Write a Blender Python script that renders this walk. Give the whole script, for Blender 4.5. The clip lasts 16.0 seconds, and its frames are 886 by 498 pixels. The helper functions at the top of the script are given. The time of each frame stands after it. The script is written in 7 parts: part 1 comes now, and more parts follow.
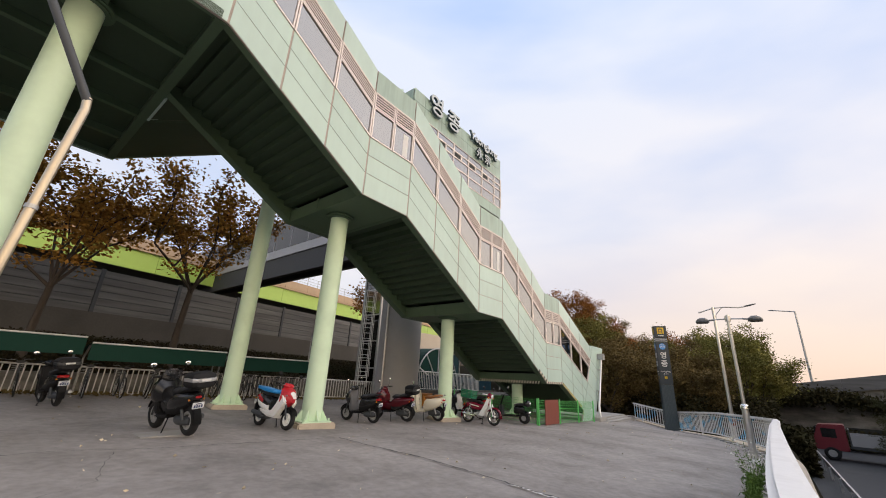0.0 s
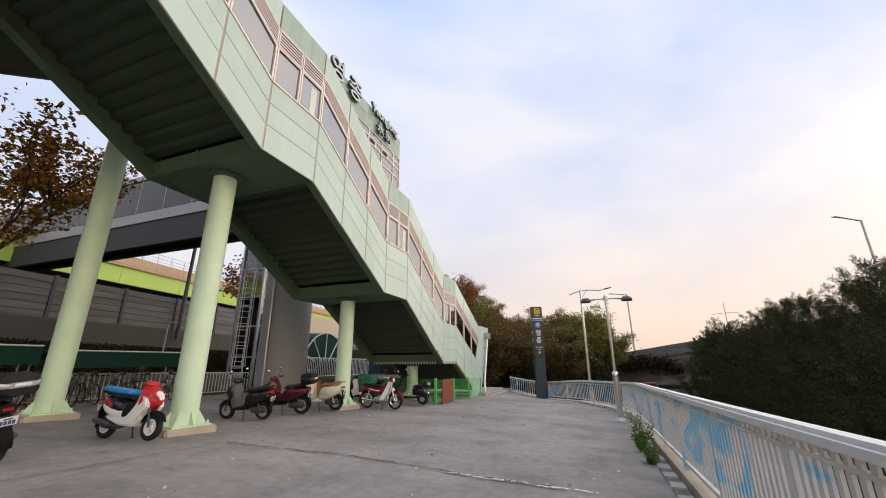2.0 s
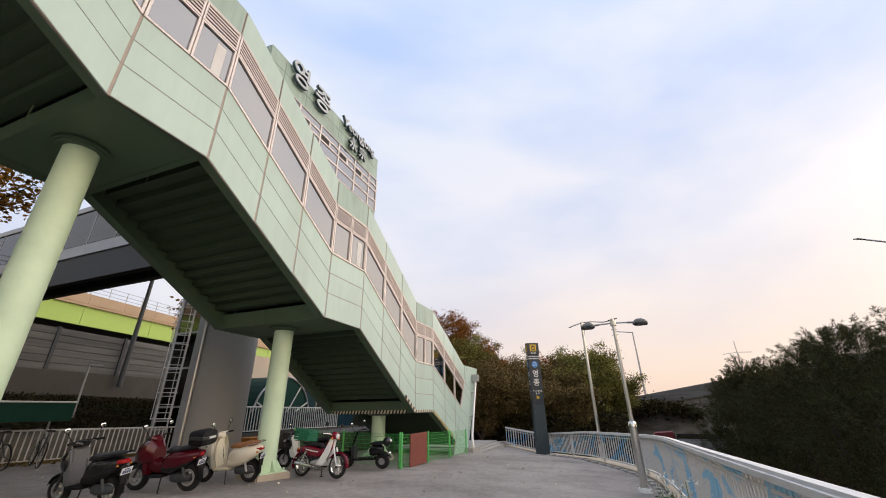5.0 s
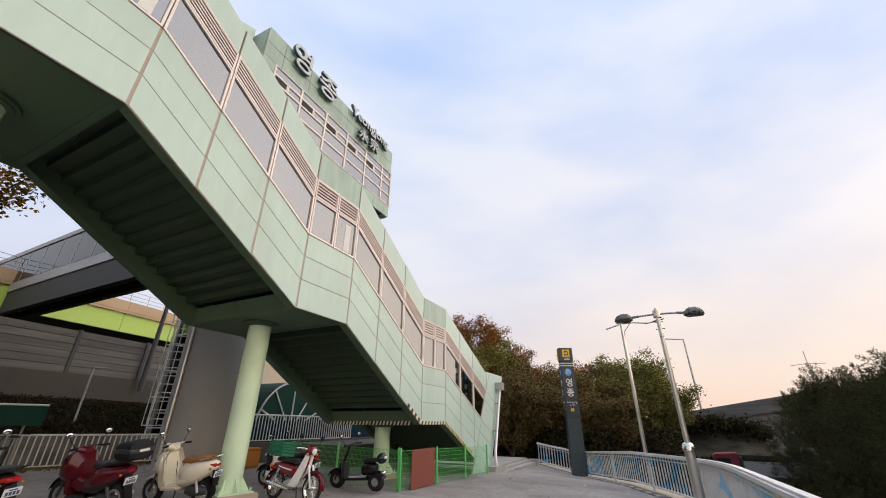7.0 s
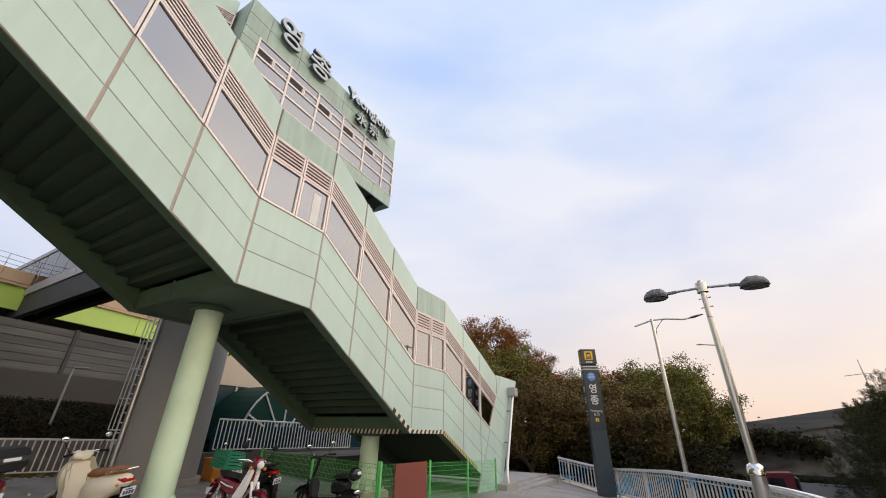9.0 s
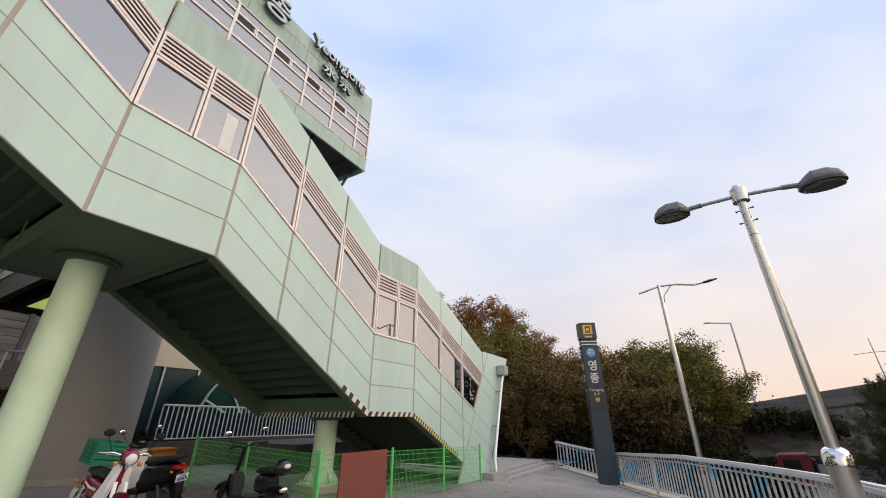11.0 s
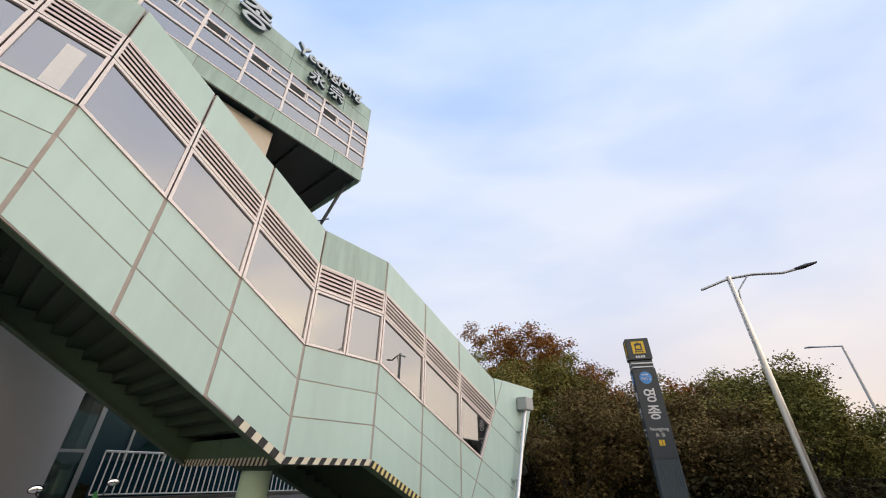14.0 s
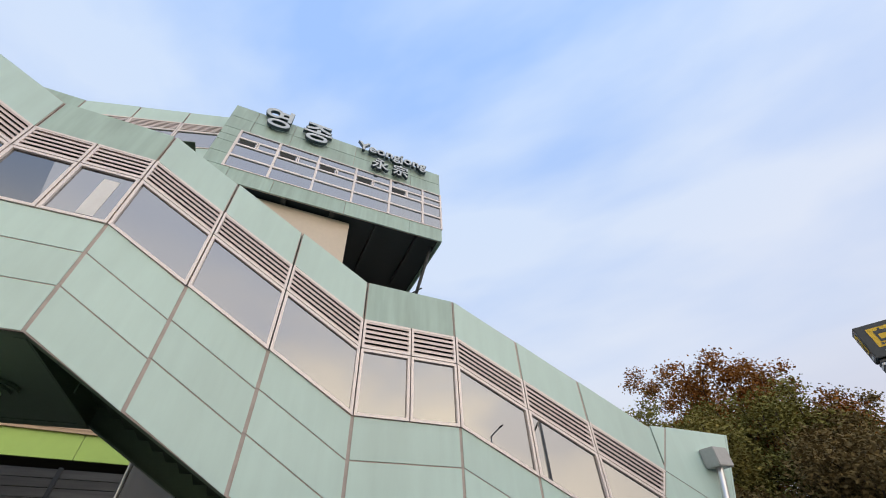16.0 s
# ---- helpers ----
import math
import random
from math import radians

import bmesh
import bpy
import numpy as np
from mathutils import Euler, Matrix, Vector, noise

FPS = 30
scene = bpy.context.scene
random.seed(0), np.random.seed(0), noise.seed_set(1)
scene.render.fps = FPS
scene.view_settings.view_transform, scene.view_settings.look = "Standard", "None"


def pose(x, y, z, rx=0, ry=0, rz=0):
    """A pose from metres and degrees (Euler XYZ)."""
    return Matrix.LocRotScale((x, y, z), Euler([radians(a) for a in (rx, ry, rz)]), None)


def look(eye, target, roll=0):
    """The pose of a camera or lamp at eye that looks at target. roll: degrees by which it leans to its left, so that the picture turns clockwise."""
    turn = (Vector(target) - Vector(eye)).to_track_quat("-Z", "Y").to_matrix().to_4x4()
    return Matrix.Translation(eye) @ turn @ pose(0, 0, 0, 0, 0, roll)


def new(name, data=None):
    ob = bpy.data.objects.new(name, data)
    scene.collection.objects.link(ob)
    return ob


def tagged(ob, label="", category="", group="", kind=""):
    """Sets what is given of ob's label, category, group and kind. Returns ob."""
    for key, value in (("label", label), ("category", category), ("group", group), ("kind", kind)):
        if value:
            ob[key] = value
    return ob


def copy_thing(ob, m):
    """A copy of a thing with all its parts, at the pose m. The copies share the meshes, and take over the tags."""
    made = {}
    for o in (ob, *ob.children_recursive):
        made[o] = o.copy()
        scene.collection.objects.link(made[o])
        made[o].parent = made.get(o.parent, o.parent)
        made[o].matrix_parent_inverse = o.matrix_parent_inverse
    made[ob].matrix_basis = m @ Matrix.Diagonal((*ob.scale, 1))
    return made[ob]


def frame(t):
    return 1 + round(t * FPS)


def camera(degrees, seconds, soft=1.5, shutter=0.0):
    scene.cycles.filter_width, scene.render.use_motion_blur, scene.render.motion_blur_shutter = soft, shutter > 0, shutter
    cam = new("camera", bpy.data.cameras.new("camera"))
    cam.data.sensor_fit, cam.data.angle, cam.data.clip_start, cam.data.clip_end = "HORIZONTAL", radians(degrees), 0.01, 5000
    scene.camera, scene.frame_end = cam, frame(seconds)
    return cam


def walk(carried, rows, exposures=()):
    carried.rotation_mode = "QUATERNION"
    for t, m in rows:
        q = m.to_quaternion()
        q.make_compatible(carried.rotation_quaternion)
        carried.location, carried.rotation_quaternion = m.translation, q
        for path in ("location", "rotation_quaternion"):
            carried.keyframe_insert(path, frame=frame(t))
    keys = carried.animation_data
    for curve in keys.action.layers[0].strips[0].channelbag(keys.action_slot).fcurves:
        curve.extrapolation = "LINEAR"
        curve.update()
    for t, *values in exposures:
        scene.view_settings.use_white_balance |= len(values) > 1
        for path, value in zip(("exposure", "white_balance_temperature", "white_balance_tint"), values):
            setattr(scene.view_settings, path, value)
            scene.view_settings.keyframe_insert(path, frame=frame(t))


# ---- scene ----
cam = camera(99.0, 16.0, soft=1.0)
METRES, EYE, TILT, LEAN, TURN = 17.6, 1.5, 0.0, 0.0, 0.0
ROWS = [
    (0.0, 0.0, 0.0, 0.0, -0.91, 18.67, -2.7),
    (0.5, -0.0205, -0.0007, 0.0018, -8.48, 19.55, -4.4),
    (1.0, -0.0373, 0.0123, 0.0017, -14.25, 19.88, -3.29),
    (1.5, -0.0498, 0.0298, 0.0006, -15.52, 17.61, -0.71),
    (2.0, -0.0468, 0.0515, -0.0007, -18.63, 16.66, 0.25),
    (2.5, -0.0348, 0.0733, -0.0007, -21.36, 16.88, 0.04),
    (3.0, -0.0208, 0.099, 0.0001, -22.56, 17.46, -0.45),
    (3.5, 0.0015, 0.1263, -0.0003, -22.53, 18.52, -0.49),
    (4.0, 0.0204, 0.1526, -0.0004, -21.82, 20.13, -0.13),
    (4.5, 0.0441, 0.1743, -0.0009, -20.27, 21.97, 0.53),
    (7.0, 0.1581, 0.2917, 0.0, -12.99, 24.57, -0.2),
    (7.5, 0.1762, 0.3169, -0.0018, -12.4, 25.0, -0.88),
    (8.0, 0.1956, 0.3428, -0.0018, -11.45, 25.88, -1.21),
    (10.5, 0.2836, 0.4797, -0.0049, -8.13, 25.46, -0.36),
    (11.0, 0.3044, 0.5094, -0.0072, -8.78, 24.17, -0.13),
    (11.5, 0.3274, 0.5338, -0.0082, -8.23, 24.02, -0.01),
    (12.0, 0.347, 0.5596, -0.0096, -7.59, 24.32, -0.25),
    (12.5, 0.3667, 0.5861, -0.0105, -7.12, 24.89, -0.64),
    (13.0, 0.3884, 0.6105, -0.01, -6.47, 25.74, -0.88),
    (13.5, 0.4081, 0.6393, -0.0099, -4.55, 27.54, -0.68),
    (14.0, 0.4292, 0.666, -0.0093, -0.07, 30.44, -0.27),
    (14.5, 0.4449, 0.6949, -0.009, 4.89, 33.52, -0.07),
    (15.0, 0.4655, 0.7213, -0.0084, 10.91, 36.99, -0.13),
    (15.5, 0.4811, 0.7497, -0.0092, 17.56, 39.79, 0.63),
    (16.0, 0.4964, 0.7806, -0.0087, 25.94, 41.74, 2.11),
]
walk(cam, [(t, pose(0, 0, EYE, TILT, LEAN, TURN) @ pose(METRES * x, METRES * y, METRES * z, 90 + pitch, roll, yaw)) for t, x, y, z, yaw, pitch, roll in ROWS], [(0.0, 0.06, 6950, 10), (4.5, 0.03, 6900, 10), (10.5, 0.0, 6750, 9), (13.0, 0.0, 6550, 8), (14.5, -0.03, 6400, 8), (16.0, -0.13, 6200, 7)])

ANGLE = 50.6                      # the footbridge stair runs this way; u along it, v across it
R = pose(0, 0, 0, 0, 0, ANGLE)

# ---- world, sun ----
SUN_AZ, SUN_EL = -6.0, 32.0        # degrees from +x, and above the horizon
world = bpy.data.worlds.new("world")
scene.world = world
world.use_nodes = True
wn = world.node_tree
wn.nodes.clear()
w_out = wn.nodes.new("ShaderNodeOutputWorld")
w_bg = wn.nodes.new("ShaderNodeBackground")
w_sky = wn.nodes.new("ShaderNodeTexSky")
w_sky.sky_type = "NISHITA"
w_sky.sun_disc = False
w_sky.sun_elevation = radians(SUN_EL)
w_sky.sun_rotation = radians(90 - SUN_AZ)
w_sky.dust_density, w_sky.air_density, w_sky.ozone_density = 1.5, 1.0, 2.0
w_co = wn.nodes.new("ShaderNodeTexCoord")
w_map = wn.nodes.new("ShaderNodeMapping")
w_map.inputs["Scale"].default_value = (0.8, 2.0, 3.0)
w_map.inputs["Rotation"].default_value = (0.3, 0.2, 0.7)
wn.links.new(w_co.outputs["Generated"], w_map.inputs["Vector"])
w_noise = wn.nodes.new("ShaderNodeTexNoise")
w_noise.inputs["Scale"].default_value = 1.5
w_noise.inputs["Detail"].default_value = 5
w_noise.inputs["Roughness"].default_value = 0.45
wn.links.new(w_map.outputs["Vector"], w_noise.inputs["Vector"])
w_ramp = wn.nodes.new("ShaderNodeValToRGB")
w_ramp.color_ramp.elements[0].position, w_ramp.color_ramp.elements[0].color = 0.36, (0.0, 0.0, 0.0, 1)
w_ramp.color_ramp.elements[1].position, w_ramp.color_ramp.elements[1].color = 0.62, (1.0, 1.0, 1.0, 1)
wn.links.new(w_noise.outputs["Fac"], w_ramp.inputs["Fac"])
# the sky between the clouds and the cloud sheet, each warmer towards the horizon
w_sep = wn.nodes.new("ShaderNodeSeparateXYZ")
wn.links.new(w_co.outputs["Generated"], w_sep.inputs["Vector"])


def sky_ramp(stops):
    r = wn.nodes.new("ShaderNodeValToRGB")
    els = r.color_ramp.elements
    els[0].position, els[0].color = stops[0][0], (*stops[0][1], 1)
    els[1].position, els[1].color = stops[-1][0], (*stops[-1][1], 1)
    for at, col in stops[1:-1]:
        els.new(at).color = (*col, 1)
    wn.links.new(w_sep.outputs["Z"], r.inputs["Fac"])
    return r


def sky_mix(a, b, factor):
    m = wn.nodes.new("ShaderNodeMix")
    m.data_type = "RGBA"
    wn.links.new(factor, m.inputs["Factor"])
    wn.links.new(a, m.inputs["A"])
    wn.links.new(b, m.inputs["B"])
    return m.outputs["Result"]


def sky_side(azimuth, lo, hi):
    """Rises from 0 to 1 towards one compass direction, in degrees from +x."""
    d = wn.nodes.new("ShaderNodeVectorMath")
    d.operation = "DOT_PRODUCT"
    d.inputs[1].default_value = (math.cos(radians(azimuth)), math.sin(radians(azimuth)), 0)
    wn.links.new(w_co.outputs["Generated"], d.inputs[0])
    r = wn.nodes.new("ShaderNodeMapRange")
    r.interpolation_type = "SMOOTHSTEP"
    r.inputs["From Min"].default_value, r.inputs["From Max"].default_value = lo, hi
    wn.links.new(d.outputs["Value"], r.inputs["Value"])
    return r.outputs["Result"]


w_warm = sky_side(SUN_AZ, -0.35, 0.65)
w_blue = sky_mix(sky_ramp([(0.0, (4.7, 4.8, 5.6)), (0.12, (4.9, 5.1, 6.2)), (0.35, (4.8, 5.5, 7.2)), (0.9, (3.4, 4.9, 8.2))]).outputs["Color"],
                 sky_ramp([(0.0, (6.2, 4.8, 4.2)), (0.12, (6.2, 5.3, 5.2)), (0.35, (5.2, 5.6, 6.9)), (0.9, (3.4, 4.9, 8.2))]).outputs["Color"], w_warm)
w_white = sky_mix(sky_ramp([(0.0, (5.6, 5.5, 6.0)), (0.12, (5.9, 5.9, 6.5)), (0.35, (6.4, 6.6, 7.4)), (0.9, (5.6, 6.5, 8.2))]).outputs["Color"],
                  sky_ramp([(0.0, (7.0, 5.2, 4.3)), (0.12, (7.0, 5.9, 5.3)), (0.35, (6.9, 6.7, 7.1)), (0.9, (5.6, 6.5, 8.2))]).outputs["Color"], w_warm)
w_fair = sky_mix(w_blue, w_white, w_ramp.outputs["Color"])
# low evening glow between streaks of cloud, round the setting sun
w_low = sky_ramp([(0.0, (1, 1, 1)), (0.30, (0.95, 0.95, 0.95)), (0.60, (0, 0, 0))])
w_part = wn.nodes.new("ShaderNodeMath")
w_part.operation = "MULTIPLY"
wn.links.new(sky_side(-50, 0.24, 0.85), w_part.inputs[0])
wn.links.new(w_low.outputs["Color"], w_part.inputs[1])
w_gaps = wn.nodes.new("ShaderNodeMapRange")
w_gaps.inputs["From Min"].default_value, w_gaps.inputs["From Max"].default_value = 0.38, 0.56
w_gaps.inputs["To Min"].default_value, w_gaps.inputs["To Max"].default_value = 0.35, 1.0
wn.links.new(w_noise.outputs["Fac"], w_gaps.inputs["Value"])
w_glow = wn.nodes.new("ShaderNodeMath")
w_glow.operation = "MULTIPLY"
wn.links.new(w_part.outputs["Value"], w_glow.inputs[0])
wn.links.new(w_gaps.outputs["Result"], w_glow.inputs[1])
w_gold = wn.nodes.new("ShaderNodeRGB")
w_gold.outputs["Color"].default_value = (16.0, 12.8, 9.0, 1)
w_cloud = sky_mix(w_fair, w_gold.outputs["Color"], w_glow.outputs["Value"])
w_mix = wn.nodes.new("ShaderNodeMix")
w_mix.data_type = "RGBA"
w_mix.inputs["Factor"].default_value = 0.9
wn.links.new(w_sky.outputs["Color"], w_mix.inputs["A"])
wn.links.new(w_cloud, w_mix.inputs["B"])
wn.links.new(w_mix.outputs["Result"], w_bg.inputs["Color"])
w_bg.inputs["Strength"].default_value = 0.14
wn.links.new(w_bg.outputs["Background"], w_out.inputs["Surface"])

sun_data = bpy.data.lights.new("sun", "SUN")
sun_data.energy, sun_data.angle, sun_data.color = 1.75, radians(110), (1.0, 0.88, 0.78)
sun = new("sun", sun_data)
sun.matrix_world = look((100 * math.cos(radians(SUN_AZ)) * math.cos(radians(SUN_EL)), 100 * math.sin(radians(SUN_AZ)) * math.cos(radians(SUN_EL)), 100 * math.sin(radians(SUN_EL))), (0, 0, 0))


# ---- materials ----
def material(name, colour, rough=0.6, metal=0.0, vary=0.12, grain=30.0, stain=0.0, stain_colour=(0.1, 0.09, 0.08), stain_scale=0.7, bump=0.15, random_tint=0.0, island_tint=0.0, spec=0.5, stretch=(1, 1, 1), alpha=1.0):
    """A procedural surface: grain and broad stains on a base colour, with a fine relief."""
    m = bpy.data.materials.new(name)
    m.use_nodes = True
    t = m.node_tree
    b = t.nodes["Principled BSDF"]
    b.inputs["Roughness"].default_value, b.inputs["Metallic"].default_value = rough, metal
    b.inputs["Specular IOR Level"].default_value = spec
    co = t.nodes.new("ShaderNodeTexCoord")
    mp = t.nodes.new("ShaderNodeMapping")
    mp.inputs["Scale"].default_value = stretch
    t.links.new(co.outputs["Object"], mp.inputs["Vector"])
    n1 = t.nodes.new("ShaderNodeTexNoise")
    n1.inputs["Scale"].default_value, n1.inputs["Detail"].default_value = grain, 4
    n2 = t.nodes.new("ShaderNodeTexNoise")
    n2.inputs["Scale"].default_value, n2.inputs["Detail"].default_value = stain_scale, 5
    t.links.new(mp.outputs["Vector"], n1.inputs["Vector"])
    t.links.new(mp.outputs["Vector"], n2.inputs["Vector"])
    mr = t.nodes.new("ShaderNodeMapRange")
    mr.inputs["To Min"].default_value, mr.inputs["To Max"].default_value = 1 - vary, 1 + vary
    t.links.new(n1.outputs["Fac"], mr.inputs["Value"])
    mul = t.nodes.new("ShaderNodeMix")
    mul.data_type, mul.blend_type = "RGBA", "MULTIPLY"
    mul.inputs["Factor"].default_value = 1.0
    mul.inputs["A"].default_value = (*colour, 1)
    t.links.new(mr.outputs["Result"], mul.inputs["B"])
    last = mul.outputs["Result"]
    if stain > 0:
        rp = t.nodes.new("ShaderNodeMapRange")
        rp.inputs["From Min"].default_value, rp.inputs["From Max"].default_value = 0.48, 0.72
        rp.inputs["To Max"].default_value = stain
        t.links.new(n2.outputs["Fac"], rp.inputs["Value"])
        st = t.nodes.new("ShaderNodeMix")
        st.data_type = "RGBA"
        st.inputs["B"].default_value = (*stain_colour, 1)
        t.links.new(rp.outputs["Result"], st.inputs["Factor"])
        t.links.new(last, st.inputs["A"])
        last = st.outputs["Result"]
    if random_tint > 0 or island_tint > 0:
        if random_tint > 0:
            src = t.nodes.new("ShaderNodeObjectInfo").outputs["Random"]
        else:
            src = t.nodes.new("ShaderNodeNewGeometry").outputs["Random Per Island"]
        r2 = t.nodes.new("ShaderNodeMapRange")
        k = max(random_tint, island_tint)
        r2.inputs["To Min"].default_value, r2.inputs["To Max"].default_value = 1 - k, 1 + k
        t.links.new(src, r2.inputs["Value"])
        m2 = t.nodes.new("ShaderNodeMix")
        m2.data_type, m2.blend_type = "RGBA", "MULTIPLY"
        m2.inputs["Factor"].default_value = 1.0
        t.links.new(last, m2.inputs["A"])
        t.links.new(r2.outputs["Result"], m2.inputs["B"])
        last = m2.outputs["Result"]
    t.links.new(last, b.inputs["Base Color"])
    if bump > 0:
        bp = t.nodes.new("ShaderNodeBump")
        bp.inputs["Strength"].default_value, bp.inputs["Distance"].default_value = bump, 0.01
        t.links.new(n1.outputs["Fac"], bp.inputs["Height"])
        t.links.new(bp.outputs["Normal"], b.inputs["Normal"])
    return m


def glass(name, tint, gloss=1.5, rough=0.0):
    """Thin architectural glass: a mirror at grazing angles over a tinted clear pane."""
    m = bpy.data.materials.new(name)
    m.use_nodes = True
    t = m.node_tree
    t.nodes.clear()
    out = t.nodes.new("ShaderNodeOutputMaterial")
    mix = t.nodes.new("ShaderNodeMixShader")
    clear = t.nodes.new("ShaderNodeBsdfTransparent")
    clear.inputs["Color"].default_value = (*tint, 1)
    shine = t.nodes.new("ShaderNodeBsdfGlossy")
    shine.inputs["Roughness"].default_value = rough
    fr = t.nodes.new("ShaderNodeFresnel")
    fr.inputs["IOR"].default_value = gloss
    t.links.new(fr.outputs["Fac"], mix.inputs["Fac"])
    t.links.new(clear.outputs["BSDF"], mix.inputs[1])
    t.links.new(shine.outputs["BSDF"], mix.inputs[2])
    t.links.new(mix.outputs["Shader"], out.inputs["Surface"])
    return m


ASPHALT = material("asphalt", (0.285, 0.258, 0.238), 0.88, vary=0.22, grain=90, stain=0.5, stain_colour=(0.145, 0.13, 0.118), stain_scale=1.1, bump=0.5, spec=0.25)
ROAD = material("road_asphalt", (0.06, 0.06, 0.062), 0.9, vary=0.2, grain=60, stain=0.4, stain_colour=(0.04, 0.04, 0.04), bump=0.3)
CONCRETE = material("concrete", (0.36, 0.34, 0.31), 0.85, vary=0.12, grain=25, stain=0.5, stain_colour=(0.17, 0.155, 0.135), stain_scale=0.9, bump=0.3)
OLD_CONCRETE = material("weathered_concrete", (0.24, 0.225, 0.2), 0.9, vary=0.15, grain=14, stain=0.7, stain_colour=(0.09, 0.08, 0.07), stain_scale=0.25, bump=0.3, stretch=(1, 1, 0.5))
PANEL = material("mint_panel", (0.505, 0.65, 0.585), 0.38, vary=0.035, grain=5, stain=0.16, stain_colour=(0.30, 0.36, 0.30), stain_scale=0.8, bump=0.02, random_tint=0.035, stretch=(1, 1, 0.35))
PANEL_OLD = material("weathered_mint_panel", (0.375, 0.495, 0.43), 0.5, vary=0.06, grain=6, stain=0.4, stain_colour=(0.22, 0.26, 0.21), stain_scale=1.3, bump=0.03, random_tint=0.04, stretch=(1, 1, 0.3))
JOINT = material("joint_sealant", (0.43, 0.365, 0.32), 0.8, vary=0.2, grain=12, bump=0.1)
# soffit green is darker than the beams: underside shade put into the paint
SOFFIT = material("shaded_green_steel", (0.045, 0.075, 0.042), 0.6, vary=0.08, grain=8, stain=0.35, stain_colour=(0.06, 0.085, 0.055), stain_scale=0.8, bump=0.05)
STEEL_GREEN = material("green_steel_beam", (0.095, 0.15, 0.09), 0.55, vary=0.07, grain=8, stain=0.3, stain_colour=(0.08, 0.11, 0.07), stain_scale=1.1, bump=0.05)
COLUMN = material("pale_green_column_paint", (0.66, 0.83, 0.60), 0.4, vary=0.05, grain=6, stain=0.25, stain_colour=(0.33, 0.45, 0.30), stain_scale=1.2, bump=0.04)
ALU = material("anodised_frame", (0.74, 0.66, 0.615), 0.4, metal=0.2, vary=0.06, grain=20, bump=0.03)
LOUVRE = material("louvre_blade", (0.64, 0.55, 0.51), 0.45, metal=0.2, vary=0.06, grain=20, bump=0.03)
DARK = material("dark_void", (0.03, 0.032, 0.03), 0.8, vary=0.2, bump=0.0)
CEILING = material("white_ceiling_board", (0.62, 0.61, 0.58), 0.8, vary=0.06, grain=4, bump=0.05)
INNER = material("cream_inner_wall", (0.50, 0.47, 0.42), 0.8, vary=0.05, grain=4, bump=0.05)
CREAM = material("cream_render", (0.62, 0.53, 0.43), 0.8, vary=0.06, grain=9, stain=0.15, stain_colour=(0.45, 0.38, 0.3), bump=0.08)
STAINLESS = material("stainless_steel", (0.62, 0.60, 0.58), 0.28, metal=0.9, vary=0.06, grain=30, bump=0.02, stretch=(1, 1, 0.1))
TARNISHED = material("tarnished_steel", (0.50, 0.43, 0.33), 0.32, metal=0.75, vary=0.12, grain=9, stain=0.5, stain_colour=(0.30, 0.25, 0.19), stain_scale=3.0, bump=0.03, stretch=(1, 1, 0.2))
LAMP_GLASS = material("smoky_lamp_glass", (0.10, 0.095, 0.08), 0.12, vary=0.2, grain=6, bump=0.0)
TEAL_SHADE = material("teal_shade_sheet", (0.010, 0.036, 0.052), 0.75, spec=0.1, vary=0.3, grain=2, stain=0.5, stain_colour=(0.006, 0.015, 0.03), stain_scale=0.8, bump=0.02)
# stained concrete, its base darkened to hold the shade below the stair
STAINED_SHADE = material("stained_shade_concrete", (0.085, 0.077, 0.066), 0.9, vary=0.2, grain=10, stain=0.7, stain_colour=(0.045, 0.04, 0.034), stain_scale=0.35, bump=0.3)
PALE_STEEL = material("bright_galvanised_steel", (0.66, 0.66, 0.65), 0.5, metal=0.25, vary=0.1, grain=14, bump=0.03)
GREY_PLASTIC = material("dull_grey_plastic", (0.13, 0.13, 0.135), 0.5, vary=0.12, grain=9, bump=0.02)
SCRUB = material("brown_scrub", (0.030, 0.024, 0.013), 0.9, spec=0.05, vary=0.4, grain=3, island_tint=0.4, bump=0.0, stain=0.7, stain_colour=(0.022, 0.026, 0.010), stain_scale=0.3)
LAMP_GREY = material("grey_lamp_casting", (0.22, 0.225, 0.23), 0.5, metal=0.2, vary=0.1, grain=20, bump=0.04)
STEEL = material("galvanised_steel", (0.42, 0.42, 0.42), 0.45, metal=0.7, vary=0.12, grain=14, bump=0.04)
DARK_STEEL = material("dark_painted_steel", (0.05, 0.055, 0.06), 0.5, vary=0.1, grain=20, bump=0.03)
WHITE = material("white_paint", (0.72, 0.71, 0.69), 0.5, vary=0.06, grain=18, stain=0.3, stain_colour=(0.45, 0.43, 0.4), stain_scale=1.5, bump=0.05)
BLACK = material("black_paint", (0.025, 0.025, 0.027), 0.45, vary=0.1, grain=20, bump=0.03)
YELLOW = material("yellow_sign", (0.80, 0.50, 0.03), 0.4, vary=0.04, bump=0.01)
CREAM_STRIPE = material("pale_hazard_stripe", (0.72, 0.66, 0.50), 0.5, vary=0.08, grain=20, bump=0.03)
YELLOW_STRIPE = material("faded_yellow_stripe", (0.74, 0.62, 0.24), 0.5, vary=0.1, grain=20, bump=0.03)
BRIDGE_GLASS = glass("dark_bridge_glass", (0.12, 0.125, 0.13), 1.7)
BLUE = material("blue_sign", (0.08, 0.30, 0.68), 0.4, vary=0.04, bump=0.01)
SIGN_DARK = material("dark_sign_cladding", (0.035, 0.045, 0.055), 0.35, vary=0.06, grain=10, bump=0.02)
